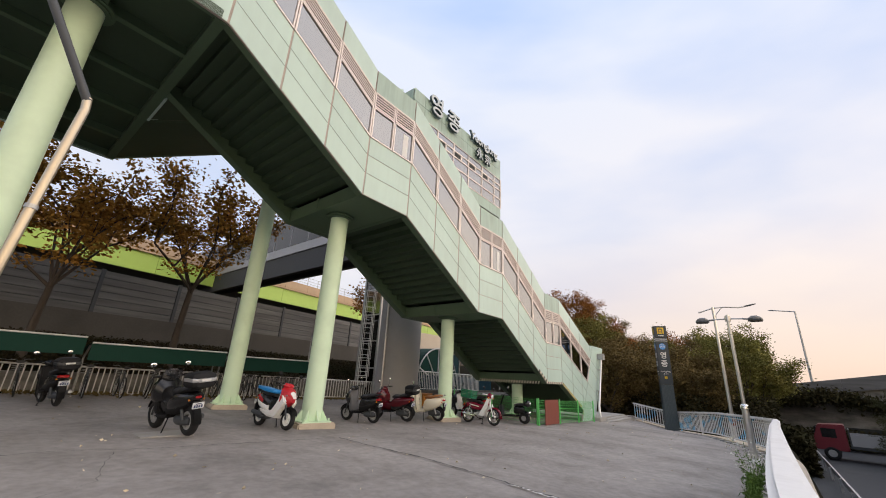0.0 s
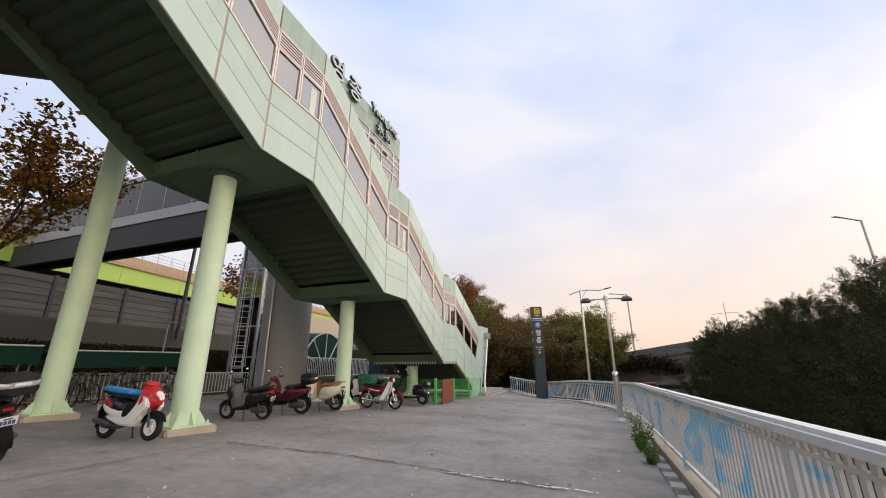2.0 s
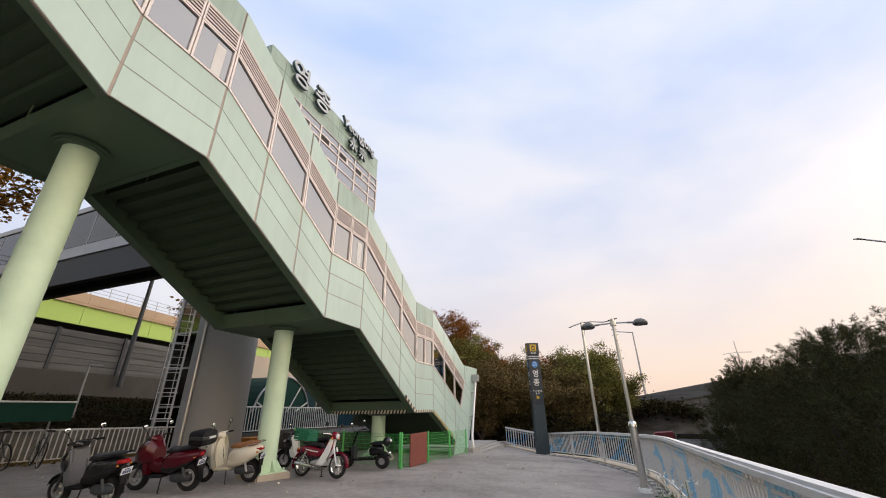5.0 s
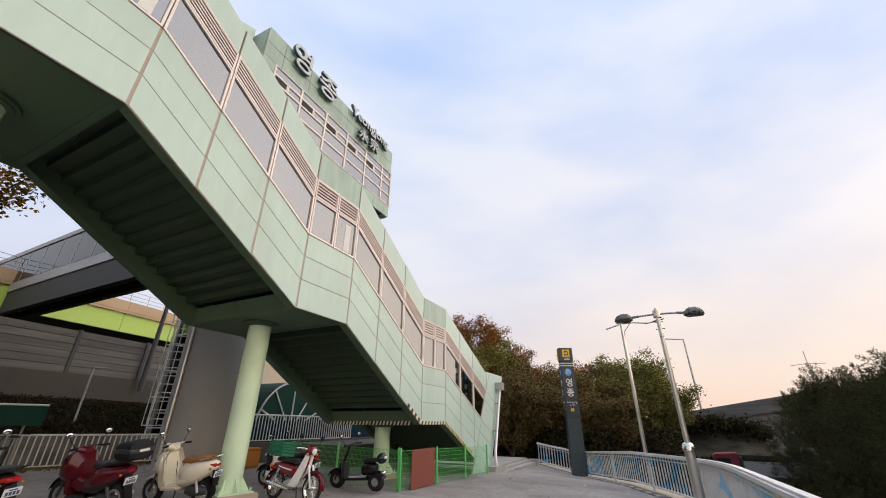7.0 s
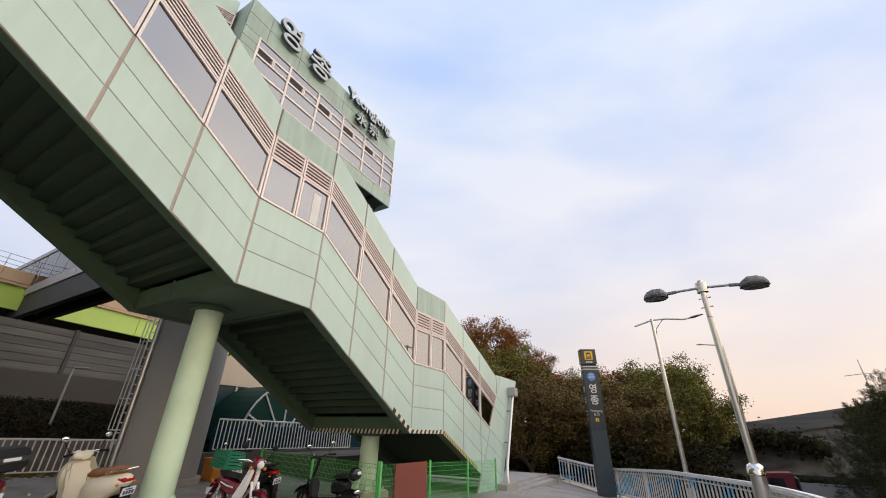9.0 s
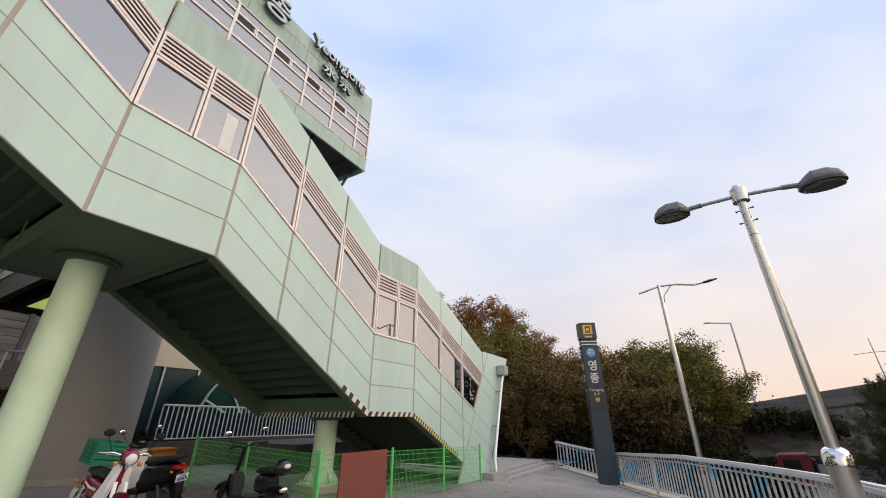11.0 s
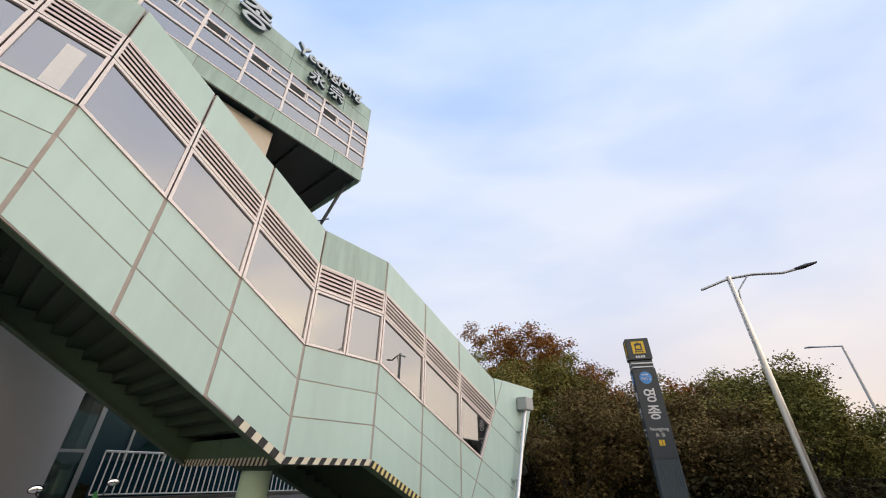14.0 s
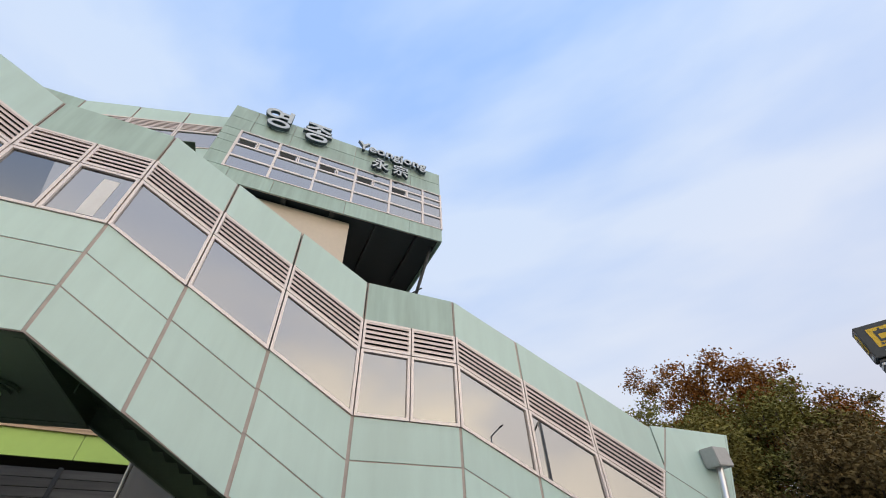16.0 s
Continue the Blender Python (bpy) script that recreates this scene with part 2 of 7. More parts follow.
SIGN_RIB = material("dark_ribbed_cladding", (0.055, 0.075, 0.085), 0.4, vary=0.08, grain=10, bump=0.02)
LETTER = material("pale_letter_face", (0.50, 0.55, 0.58), 0.4, vary=0.04, bump=0.01)
LETTER_SIDE = material("dark_letter_side", (0.045, 0.07, 0.085), 0.4, vary=0.05, bump=0.01)
GLASS = glass("grey_window_glass", (0.15, 0.16, 0.17), 3.9)
PALE_GLASS = glass("pale_lift_glass", (0.66, 0.74, 0.74), 2.3)
SMOKE = glass("smoky_screen", (0.16, 0.16, 0.16), 1.5)
CLEAR = glass("clear_glass", (0.62, 0.68, 0.66), 1.5)
FENCE_GREEN = material("bright_green_fence_paint", (0.10, 0.50, 0.12), 0.4, vary=0.08, grain=15, bump=0.02)
RUST = material("red_brown_board", (0.22, 0.055, 0.035), 0.7, vary=0.1, grain=12, stain=0.25, stain_colour=(0.15, 0.05, 0.03), bump=0.1)
GIRDER_GREEN = material("yellow_green_girder_paint", (0.40, 0.58, 0.12), 0.5, vary=0.06, grain=1.5, stain=0.2, stain_colour=(0.33, 0.45, 0.12), stain_scale=0.15, bump=0.03)
TAN = material("tan_parapet_concrete", (0.50, 0.36, 0.24), 0.85, vary=0.08, grain=3, stain=0.35, stain_colour=(0.33, 0.25, 0.18), stain_scale=0.2, bump=0.1)
NOISE_WALL = material("grey_noise_panel", (0.125, 0.122, 0.118), 0.5, metal=0.2, vary=0.08, grain=2, stain=0.3, stain_colour=(0.08, 0.075, 0.07), stain_scale=0.2, bump=0.05, random_tint=0.12)
PIER = material("grey_pier_coating", (0.31, 0.30, 0.295), 0.55, vary=0.05, grain=3, stain=0.3, stain_colour=(0.16, 0.16, 0.165), stain_scale=0.4, bump=0.05)
BRIDGE = material("grey_bridge_cladding", (0.36, 0.36, 0.37), 0.5, metal=0.15, vary=0.06, grain=4, stain=0.3, stain_colour=(0.25, 0.25, 0.25), stain_scale=0.3, bump=0.03)
BRIDGE_DARK = material("dark_bridge_girder", (0.05, 0.05, 0.052), 0.7, vary=0.1, grain=4, bump=0.03)
HALL_TEAL = material("dark_teal_glazing", (0.018, 0.045, 0.055), 0.35, vary=0.15, grain=1.5, bump=0.02, spec=0.3)
LIFT_BLUE = material("pale_blue_lift_reflection", (0.36, 0.46, 0.49), 0.5, vary=0.08, grain=4, bump=0.03)
# soil and grass coloured near black to carry the station deck's shade
GRASS = material("rough_grass_soil", (0.020, 0.017, 0.010), 0.95, spec=0.02, vary=0.4, grain=6, stain=0.6, stain_colour=(0.045, 0.035, 0.022), stain_scale=0.4, bump=0.6)
CANOPY_GREEN = material("dark_green_sheet", (0.008, 0.045, 0.034), 0.6, spec=0.15, vary=0.1, grain=5, bump=0.03)
BARK = material("bark", (0.065, 0.05, 0.04), 0.9, vary=0.3, grain=20, bump=0.6, stretch=(1, 1, 0.25))
LEAF_ORANGE = material("autumn_leaf", (0.36, 0.185, 0.045), 0.85, spec=0.08, vary=0.35, grain=0.9, island_tint=0.4, bump=0.0, stain=0.8, stain_colour=(0.13, 0.10, 0.02), stain_scale=0.35)
LEAF_RED = material("red_brown_leaf", (0.27, 0.11, 0.03), 0.85, spec=0.08, vary=0.3, grain=0.9, island_tint=0.4, bump=0.0, stain=0.9, stain_colour=(0.13, 0.10, 0.028), stain_scale=0.3)
LEAF_OLIVE = material("olive_leaf", (0.20, 0.19, 0.058), 0.85, spec=0.08, vary=0.3, grain=0.7, island_tint=0.4, bump=0.0, stain=0.7, stain_colour=(0.17, 0.115, 0.03), stain_scale=0.25)
LEAF_BROWN = material("brown_leaf", (0.165, 0.12, 0.050), 0.85, spec=0.08, vary=0.3, grain=0.7, island_tint=0.4, bump=0.0, stain=0.6, stain_colour=(0.085, 0.08, 0.028), stain_scale=0.3)
LEAF_PINE = material("dark_conifer_needles", (0.066, 0.066, 0.029), 0.85, spec=0.08, vary=0.3, grain=0.8, island_tint=0.45, bump=0.0, stain=0.4, stain_colour=(0.05, 0.042, 0.018), stain_scale=0.5)
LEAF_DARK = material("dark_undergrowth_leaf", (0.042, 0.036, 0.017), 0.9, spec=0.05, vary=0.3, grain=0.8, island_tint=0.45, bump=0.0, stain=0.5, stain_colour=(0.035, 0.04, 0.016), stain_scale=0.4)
LEAF_WEED = material("weed_leaf", (0.10, 0.17, 0.04), 0.85, spec=0.08, vary=0.3, grain=5, island_tint=0.4, bump=0.0)
PETAL = material("pale_flower", (0.65, 0.64, 0.56), 0.7, vary=0.1, island_tint=0.15, bump=0.0)
DRY_LEAF = material("fallen_leaf", (0.52, 0.44, 0.32), 0.85, spec=0.08, vary=0.2, island_tint=0.5, bump=0.0)
TYRE = material("tyre_rubber", (0.011, 0.011, 0.011), 0.8, vary=0.15, grain=30, bump=0.1)
PLASTIC = material("black_plastic", (0.009, 0.009, 0.010), 0.6, spec=0.25, vary=0.1, grain=25, bump=0.03)
VINYL = material("black_vinyl_seat", (0.012, 0.012, 0.013), 0.55, vary=0.1, grain=60, bump=0.1)
CHROME = material("chrome", (0.75, 0.74, 0.73), 0.12, metal=1.0, vary=0.03, bump=0.0)
ALLOY = material("wheel_alloy", (0.5, 0.5, 0.5), 0.35, metal=0.7, vary=0.05, bump=0.02)
RED_GLOSS = material("red_gloss_paint", (0.50, 0.02, 0.03), 0.2, vary=0.04, bump=0.0)
DARK_RED = material("dark_red_gloss_paint", (0.085, 0.004, 0.010), 0.2, vary=0.04, bump=0.0)
MAGENTA_RED = material("wine_red_gloss_paint", (0.21, 0.008, 0.028), 0.2, vary=0.04, bump=0.0)
WHITE_GLOSS = material("white_gloss_paint", (0.84, 0.83, 0.80), 0.2, vary=0.03, bump=0.0)
CREAM_GLOSS = material("cream_scooter_paint", (0.80, 0.74, 0.60), 0.25, vary=0.04, grain=6, stain=0.15, stain_colour=(0.6, 0.52, 0.38), stain_scale=1.5, bump=0.0)
SAND_CONCRETE = material("pale_sand_concrete", (0.52, 0.44, 0.34), 0.9, vary=0.15, grain=18, stain=0.5, stain_colour=(0.33, 0.28, 0.22), stain_scale=1.2, bump=0.3)
BLACK_GLOSS = material("black_gloss_paint", (0.012, 0.012, 0.013), 0.18, vary=0.05, bump=0.0)
GREY_GLOSS = material("grey_gloss_paint", (0.035, 0.036, 0.038), 0.3, vary=0.05, bump=0.0)
SILVER = material("silver_paint", (0.42, 0.42, 0.43), 0.3, metal=0.5, vary=0.05, bump=0.0)
BLUE_COVER = material("blue_seat_cover", (0.01, 0.25, 0.62), 0.45, vary=0.1, grain=20, bump=0.1)
ORANGE_BROWN = material("tan_leather", (0.30, 0.12, 0.035), 0.6, vary=0.1, grain=30, bump=0.1)
ORANGE_BIN = material("orange_plastic", (0.52, 0.20, 0.03), 0.5, vary=0.08, grain=20, bump=0.03)
CRATE = material("green_crate_plastic", (0.01, 0.16, 0.08), 0.45, vary=0.1, grain=20, bump=0.03)
LENS_RED = material("red_lens", (0.35, 0.01, 0.012), 0.15, vary=0.03, bump=0.0)
LENS_AMBER = material("amber_lens", (0.6, 0.2, 0.02), 0.15, vary=0.03, bump=0.0)
LENS_CLEAR = material("clear_lens", (0.72, 0.72, 0.70), 0.1, vary=0.03, bump=0.0)
MIRROR = material("mirror", (0.85, 0.85, 0.85), 0.03, metal=1.0, vary=0.0, bump=0.0)
TRUCK_RED = material("truck_red_paint", (0.20, 0.014, 0.024), 0.35, vary=0.06, bump=0.0)
PLATE = material("plate_white", (0.70, 0.72, 0.74), 0.4, vary=0.03, bump=0.0)
PLATE_TEXT = material("plate_text", (0.05, 0.07, 0.16), 0.5, vary=0.05, bump=0.0)


def weather(m, scale, stretch, lo, hi):
    """Lays broad pale and dark drifts over a material's colour."""
    t = m.node_tree
    b = t.nodes["Principled BSDF"]
    last = b.inputs["Base Color"].links[0].from_socket
    co = t.nodes.new("ShaderNodeTexCoord")
    mp = t.nodes.new("ShaderNodeMapping")
    mp.inputs["Scale"].default_value = stretch
    n = t.nodes.new("ShaderNodeTexNoise")
    n.inputs["Scale"].default_value, n.inputs["Detail"].default_value = scale, 6
    n.inputs["Roughness"].default_value = 0.6
    r = t.nodes.new("ShaderNodeMapRange")
    r.inputs["From Min"].default_value, r.inputs["From Max"].default_value = 0.35, 0.65
    r.inputs["To Min"].default_value, r.inputs["To Max"].default_value = lo, hi
    mix = t.nodes.new("ShaderNodeMix")
    mix.data_type, mix.blend_type = "RGBA", "MULTIPLY"
    mix.inputs["Factor"].default_value = 1.0
    t.links.new(co.outputs["Object"], mp.inputs["Vector"])
    t.links.new(mp.outputs["Vector"], n.inputs["Vector"])
    t.links.new(n.outputs["Fac"], r.inputs["Value"])
    t.links.new(last, mix.inputs["A"])
    t.links.new(r.outputs["Result"], mix.inputs["B"])
    t.links.new(mix.outputs["Result"], b.inputs["Base Color"])


weather(ASPHALT, 0.35, (1.0, 0.7, 1.0), 0.80, 1.18)
weather(ASPHALT, 7.0, (1, 1, 1), 0.88, 1.12)
weather(OLD_CONCRETE, 0.8, (1, 1, 3), 0.6, 1.3)
weather(PANEL, 3.0, (2.0, 2.0, 0.25), 0.975, 1.02)
weather(PANEL_OLD, 2.5, (2.5, 2.5, 0.2), 0.9, 1.06)
weather(NOISE_WALL, 1.0, (0.2, 1, 3), 0.7, 1.25)


def mural_paint(name):
    """White railing paint with worn blue wave figures brushed over it."""
    m = material(name, (0.60, 0.595, 0.59), 0.5, vary=0.08, grain=14, stain=0.5, stain_colour=(0.34, 0.33, 0.32), stain_scale=2.2, bump=0.05)
    t = m.node_tree
    b = t.nodes["Principled BSDF"]
    last = b.inputs["Base Color"].links[0].from_socket
    geo = t.nodes.new("ShaderNodeNewGeometry")
    mp = t.nodes.new("ShaderNodeMapping")
    mp.inputs["Scale"].default_value = (0.62, 0.62, 1.1)
    n = t.nodes.new("ShaderNodeTexNoise")
    n.inputs["Scale"].default_value, n.inputs["Detail"].default_value = 1.15, 1.5
    n.inputs["Distortion"].default_value = 1.2
    r = t.nodes.new("ShaderNodeMapRange")
    r.inputs["From Min"].default_value, r.inputs["From Max"].default_value = 0.545, 0.60
    r.inputs["To Max"].default_value = 0.85
    mix = t.nodes.new("ShaderNodeMix")
    mix.data_type = "RGBA"
    mix.inputs["B"].default_value = (0.17, 0.47, 0.70, 1)
    t.links.new(geo.outputs["Position"], mp.inputs["Vector"])
    t.links.new(mp.outputs["Vector"], n.inputs["Vector"])
    t.links.new(n.outputs["Fac"], r.inputs["Value"])
    t.links.new(r.outputs["Result"], mix.inputs["Factor"])
    t.links.new(last, mix.inputs["A"])
    t.links.new(mix.outputs["Result"], b.inputs["Base Color"])
    return m


MURAL = mural_paint("white_and_blue_railing_paint")
RAIL_TOP = material("worn_white_rail", (0.66, 0.65, 0.64), 0.45, vary=0.08, grain=16, stain=0.35, stain_colour=(0.42, 0.4, 0.38), stain_scale=2.5, bump=0.06)


# ---- mesh helpers ----
def box(bm, x0, x1, y0, y1, z0, z1, bevel=0.0):
    vs = [bm.verts.new((x, y, z)) for z in (z0, z1) for y in (y0, y1) for x in (x0, x1)]
    fs = [bm.faces.new([vs[i] for i in f]) for f in ((0, 2, 3, 1), (4, 5, 7, 6), (0, 1, 5, 4), (2, 6, 7, 3), (0, 4, 6, 2), (1, 3, 7, 5))]
    if bevel:
        bmesh.ops.bevel(bm, geom=list({e for f in fs for e in f.edges}), offset=bevel, segments=2, affect="EDGES")


def prism(bm, outline, y0, y1):
    """An outline in (x, z), from y0 to y1."""
    a = [bm.verts.new((x, y0, z)) for x, z in outline]
    b = [bm.verts.new((x, y1, z)) for x, z in outline]
    n = len(outline)
    bm.faces.new(a)
    bm.faces.new(b[::-1])
    for i in range(n):
        bm.faces.new((a[i], b[i], b[(i + 1) % n], a[(i + 1) % n]))


def tube(bm, points, radii, seg=8, cap=True):
    """A round tube through points, with a radius at each."""
    pts = [Vector(p) for p in points]
    if not isinstance(radii, (list, tuple)):
        radii = [radii] * len(pts)
    rings = []
    side = None
    for i, p in enumerate(pts):
        d = (pts[min(i + 1, len(pts) - 1)] - pts[max(i - 1, 0)]).normalized()
        if side is None:
            side = d.orthogonal().normalized()
        side = (side - d * side.dot(d)).normalized()
        up = d.cross(side)
        rings.append([bm.verts.new(p + (side * math.cos(2 * math.pi * k / seg) + up * math.sin(2 * math.pi * k / seg)) * radii[i]) for k in range(seg)])
    for r0, r1 in zip(rings, rings[1:]):
        for k in range(seg):
            bm.faces.new((r0[k], r0[(k + 1) % seg], r1[(k + 1) % seg], r1[k]))
    if cap:
        bm.faces.new(rings[0][::-1])
        bm.faces.new(rings[-1])


def loft(bm, stations, seg=14, power=2.6):
    """A rounded body along x: stations (x, z, half width, half height)."""
    rings = []
    for x, z, hw, hh in stations:
        ring = []
        for k in range(seg):
            a = 2 * math.pi * k / seg
            c, s = math.cos(a), math.sin(a)
            ring.append(bm.verts.new((x, math.copysign(abs(c) ** (2 / power), c) * hw, z + math.copysign(abs(s) ** (2 / power), s) * hh)))
        rings.append(ring)
    for r0, r1 in zip(rings, rings[1:]):
        for k in range(seg):
            bm.faces.new((r0[k], r0[(k + 1) % seg], r1[(k + 1) % seg], r1[k]))
    bm.faces.new(rings[0][::-1])
    bm.faces.new(rings[-1])


def ring_y(bm, cx, cz, y0, y1, r_out, r_in, seg=28):
    """A flat ring about the y axis."""
    vs = []
    for r, y in ((r_out, y0), (r_out, y1), (r_in, y1), (r_in, y0)):
        vs.append([bm.verts.new((cx + r * math.cos(2 * math.pi * k / seg), y, cz + r * math.sin(2 * math.pi * k / seg))) for k in range(seg)])
    for i in range(4):
        a, b = vs[i], vs[(i + 1) % 4]
        for k in range(seg):
            bm.faces.new((a[k], a[(k + 1) % seg], b[(k + 1) % seg], b[k]))


def torus_y(bm, cx, cz, r, w, seg=26, tube_seg=10, cy=0.0):
    rings = []
    for k in range(seg):
        a = 2 * math.pi * k / seg
        rings.append([bm.verts.new((cx + (r + w * math.cos(b)) * math.cos(a), cy + w * 1.05 * math.sin(b), cz + (r + w * math.cos(b)) * math.sin(a))) for b in [2 * math.pi * j / tube_seg for j in range(tube_seg)]])
    for k in range(seg):
        r0, r1 = rings[k], rings[(k + 1) % seg]
        for j in range(tube_seg):
            bm.faces.new((r0[j], r0[(j + 1) % tube_seg], r1[(j + 1) % tube_seg], r1[j]))


def ball(bm, x, y, z, rx, ry, rz, seg=14, rings=9):
    bmesh.ops.create_uvsphere(bm, u_segments=seg, v_segments=rings, radius=1.0, matrix=Matrix.LocRotScale((x, y, z), None, (rx, ry, rz)))


def mesh_of(name, bm, mat, smooth=False):
    bmesh.ops.recalc_face_normals(bm, faces=bm.faces)
    me = bpy.data.meshes.new(name)
    bm.to_mesh(me)
    bm.free()
    for m in (mat if isinstance(mat, (list, tuple)) else (mat,)):
        me.materials.append(m)
    if smooth:
        me.shade_smooth()
        me.set_sharp_from_angle(angle=radians(38))
    return me


def part(name, bm, mat, parent=None, label="", smooth=False):
    """Links a bmesh as one mesh object, under a thing or a part."""
    ob = new(name, mesh_of(name, bm, mat, smooth))
    if parent is not None:
        ob.parent = parent
    if label:
        ob["label"] = label
    return ob


def thing(name, m, label, category, group="", kind=""):
    ob = new(name)
    ob.empty_display_size = 0.1
    ob.matrix_world = m
    return tagged(ob, label, category, group, kind)


def setting(name, bm, mat, label, category, m=None, smooth=False):
    ob = part(name, bm, mat, None, "", smooth)
    ob.matrix_world = R if m is None else m
    return tagged(ob, label, category, "", "structure")


def text_part(name, words, size, depth, mat, parent, m, label="", align="CENTER", bold=0.0):
    """Raised letters in the built-in font, as a mesh; text lies in its own x and y."""
    cu = bpy.data.curves.new(name, "FONT")
    cu.body, cu.size, cu.extrude, cu.align_x, cu.align_y = words, size, depth / 2, align, "CENTER"
    cu.offset = bold
    cu.resolution_u = 4
    tmp = new(name, cu)
    dg = bpy.context.evaluated_depsgraph_get()
    me = bpy.data.meshes.new_from_object(tmp.evaluated_get(dg))
    bpy.data.objects.remove(tmp)
    me.materials.clear()
    me.materials.append(mat)
    ob = new(name, me)
    ob.parent = parent
    ob.matrix_local = m
    if label:
        ob["label"] = label
    return ob


def ground_z(u, v):
    """The gently falling forecourt."""
    return -0.0253 * u + 0.031 * v - 0.054 - max(0.0, u - 23.0) * 0.055 * min(1.0, max(0.2, (7.8 - v) / 3.0))


# ---- the forecourt and the land round it ----
def terrain():
    us = sorted({-2500, -600, -150, -60, *range(-40, 61, 2), 80, 110, 160, 300, 700, 2500})
    vs = sorted({-2500, -600, -150, -60, -40, -30, -24, -18, -14, -11, -8, -5, -3, -1.6, -0.62, -0.6, 2, 6, 10, 14, 17.9, 18.6, 20, 22, 24, 26, 28, 30, 34, 40, 60, 110, 300, 800, 2500})

    def height(u, v):
        if v <= -0.62:
            z = -3.3
        elif v < 18.2:
            z = ground_z(min(max(u, -40), 40), min(v, 18)) - 0.12
        else:
            z = min(2.85, ground_z(min(max(u, -40), 40), 18) + 0.55 + (v - 18.6) * 0.175)
        if u > 33 and v > -0.62:
            k = min(1.0, (u - 33) / 8)
            z = z * (1 - k) + (-2.5 if v < 14 else min(3.0, (v - 14) * 0.3)) * k
        return z + (0.12 * noise.noise((u * 0.3, v * 0.3, 0)) if v > 19 or v < -1.6 or u > 34 else 0)

    bm = bmesh.new()
    grid = [[bm.verts.new((u, v, height(u, v))) for v in vs] for u in us]
    for i in range(len(us) - 1):
        for j in range(len(vs) - 1):
            bm.faces.new((grid[i][j], grid[i + 1][j], grid[i + 1][j + 1], grid[i][j + 1]))
    return setting("ground", bm, GRASS, "rough grass and bare soil around the forecourt", "ground")


terrain()


def rail_line(n=80):
    """The railing's line in plan: straight along the forecourt, then bending to the stair's foot."""
    knots = [(-8.0, -0.50), (-1.5, -0.42), (1.0, -0.14), (2.6, -0.02), (10.0, -0.05), (16.2, -0.12), (18.6, 0.16), (20.6, 0.85), (22.5, 1.75), (26.0, 3.3), (28.9, 4.75), (30.4, 7.2)]
    pts = []
    for i in range(len(knots) - 1):
        p0, p1, p2, p3 = (Vector(knots[max(0, min(len(knots) - 1, i + k))]) for k in (-1, 0, 1, 2))
        steps = max(3, int((p2 - p1).length / 0.4))
        for s in range(steps):
            f = s / steps
            pts.append(0.5 * (2 * p1 + (p2 - p0) * f + (2 * p0 - 5 * p1 + 4 * p2 - p3) * f * f + (3 * p1 - p0 - 3 * p2 + p3) * f ** 3))
    pts.append(Vector(knots[-1]))
    return pts


RAIL = rail_line()


def rail_v(u):
    for a, b in zip(RAIL, RAIL[1:]):
        if a.x <= u <= b.x:
            return a.y + (b.y - a.y) * (u - a.x) / max(1e-6, b.x - a.x)
    return RAIL[0].y if u < RAIL[0].x else RAIL[-1].y


def forecourt():
    bm = bmesh.new()
    rows = []
    for i in range(0, 141):
        u = -34 + i * 0.5
        lo = rail_v(u) + 0.32 if u < 30.4 else 7.5
        rows.append([bm.verts.new((u, v, ground_z(u, v) + 0.012 * noise.noise((u * 0.5, v * 0.5, 3)) * (1 if 0 < j < 35 else 0))) for j, v in enumerate(lo + (18.0 - lo) * k / 36 for k in range(37))])
    for r0, r1 in zip(rows, rows[1:]):
        for k in range(36):
            bm.faces.new((r0[k], r1[k], r1[k + 1], r0[k + 1]))
    return setting("pavement", bm, ASPHALT, "worn grey asphalt forecourt with cracks and patches", "pavement", smooth=True)


pavement = forecourt()


def rail_rise(u):
    """The railing stands higher along the straight part of the forecourt."""
    return 0.125 * min(1.0, max(0.0, (23.0 - u) / 8.0))


def strip_along(bm, pts, off0, off1, z0, z1, rise=False):
    """A solid strip that follows a line in plan, between two offsets to its left."""
    rings = []
    for i, p in enumerate(pts):
        d = (pts[min(i + 1, len(pts) - 1)] - pts[max(0, i - 1)]).normalized()
        n = Vector((-d.y, d.x))
        g = ground_z(p.x, p.y) + (rail_rise(p.x) if rise else 0.0)
        a, b = p + n * off0, p + n * off1
        rings.append([bm.verts.new(c) for c in ((a.x, a.y, g + z0), (b.x, b.y, g + z0), (b.x, b.y, g + z1), (a.x, a.y, g + z1))])
    for r0, r1 in zip(rings, rings[1:]):
        for k in range(4):
            bm.faces.new((r0[k], r0[(k + 1) % 4], r1[(k + 1) % 4], r1[k]))
    bm.faces.new(rings[0][::-1])
    bm.faces.new(rings[-1])


bm = bmesh.new()
strip_along(bm, RAIL, -0.42, 0.12, -4.2, 0.06)
setting("retaining_wall", bm, SAND_CONCRETE, "stained concrete retaining wall carrying the railing", "retaining wall")

# ---- the covered stair ----
V0, V1 = 7.70, 11.70
KNOTS = [(-4.0, 8.49), (1.73, 8.49), (5.80, 6.13), (7.55, 6.13), (11.62, 3.81), (13.35, 3.81), (17.42, 1.42), (19.18, 1.42), (27.0, -2.16)]
ROWS_UP = (0.0, 0.67, 1.25, 1.83)          # lower panel joints, above the bottom edge
SILL, GLASS_TOP, LOUVRE_TOP, ROOF = 1.83, 2.90, 3.45, 4.25


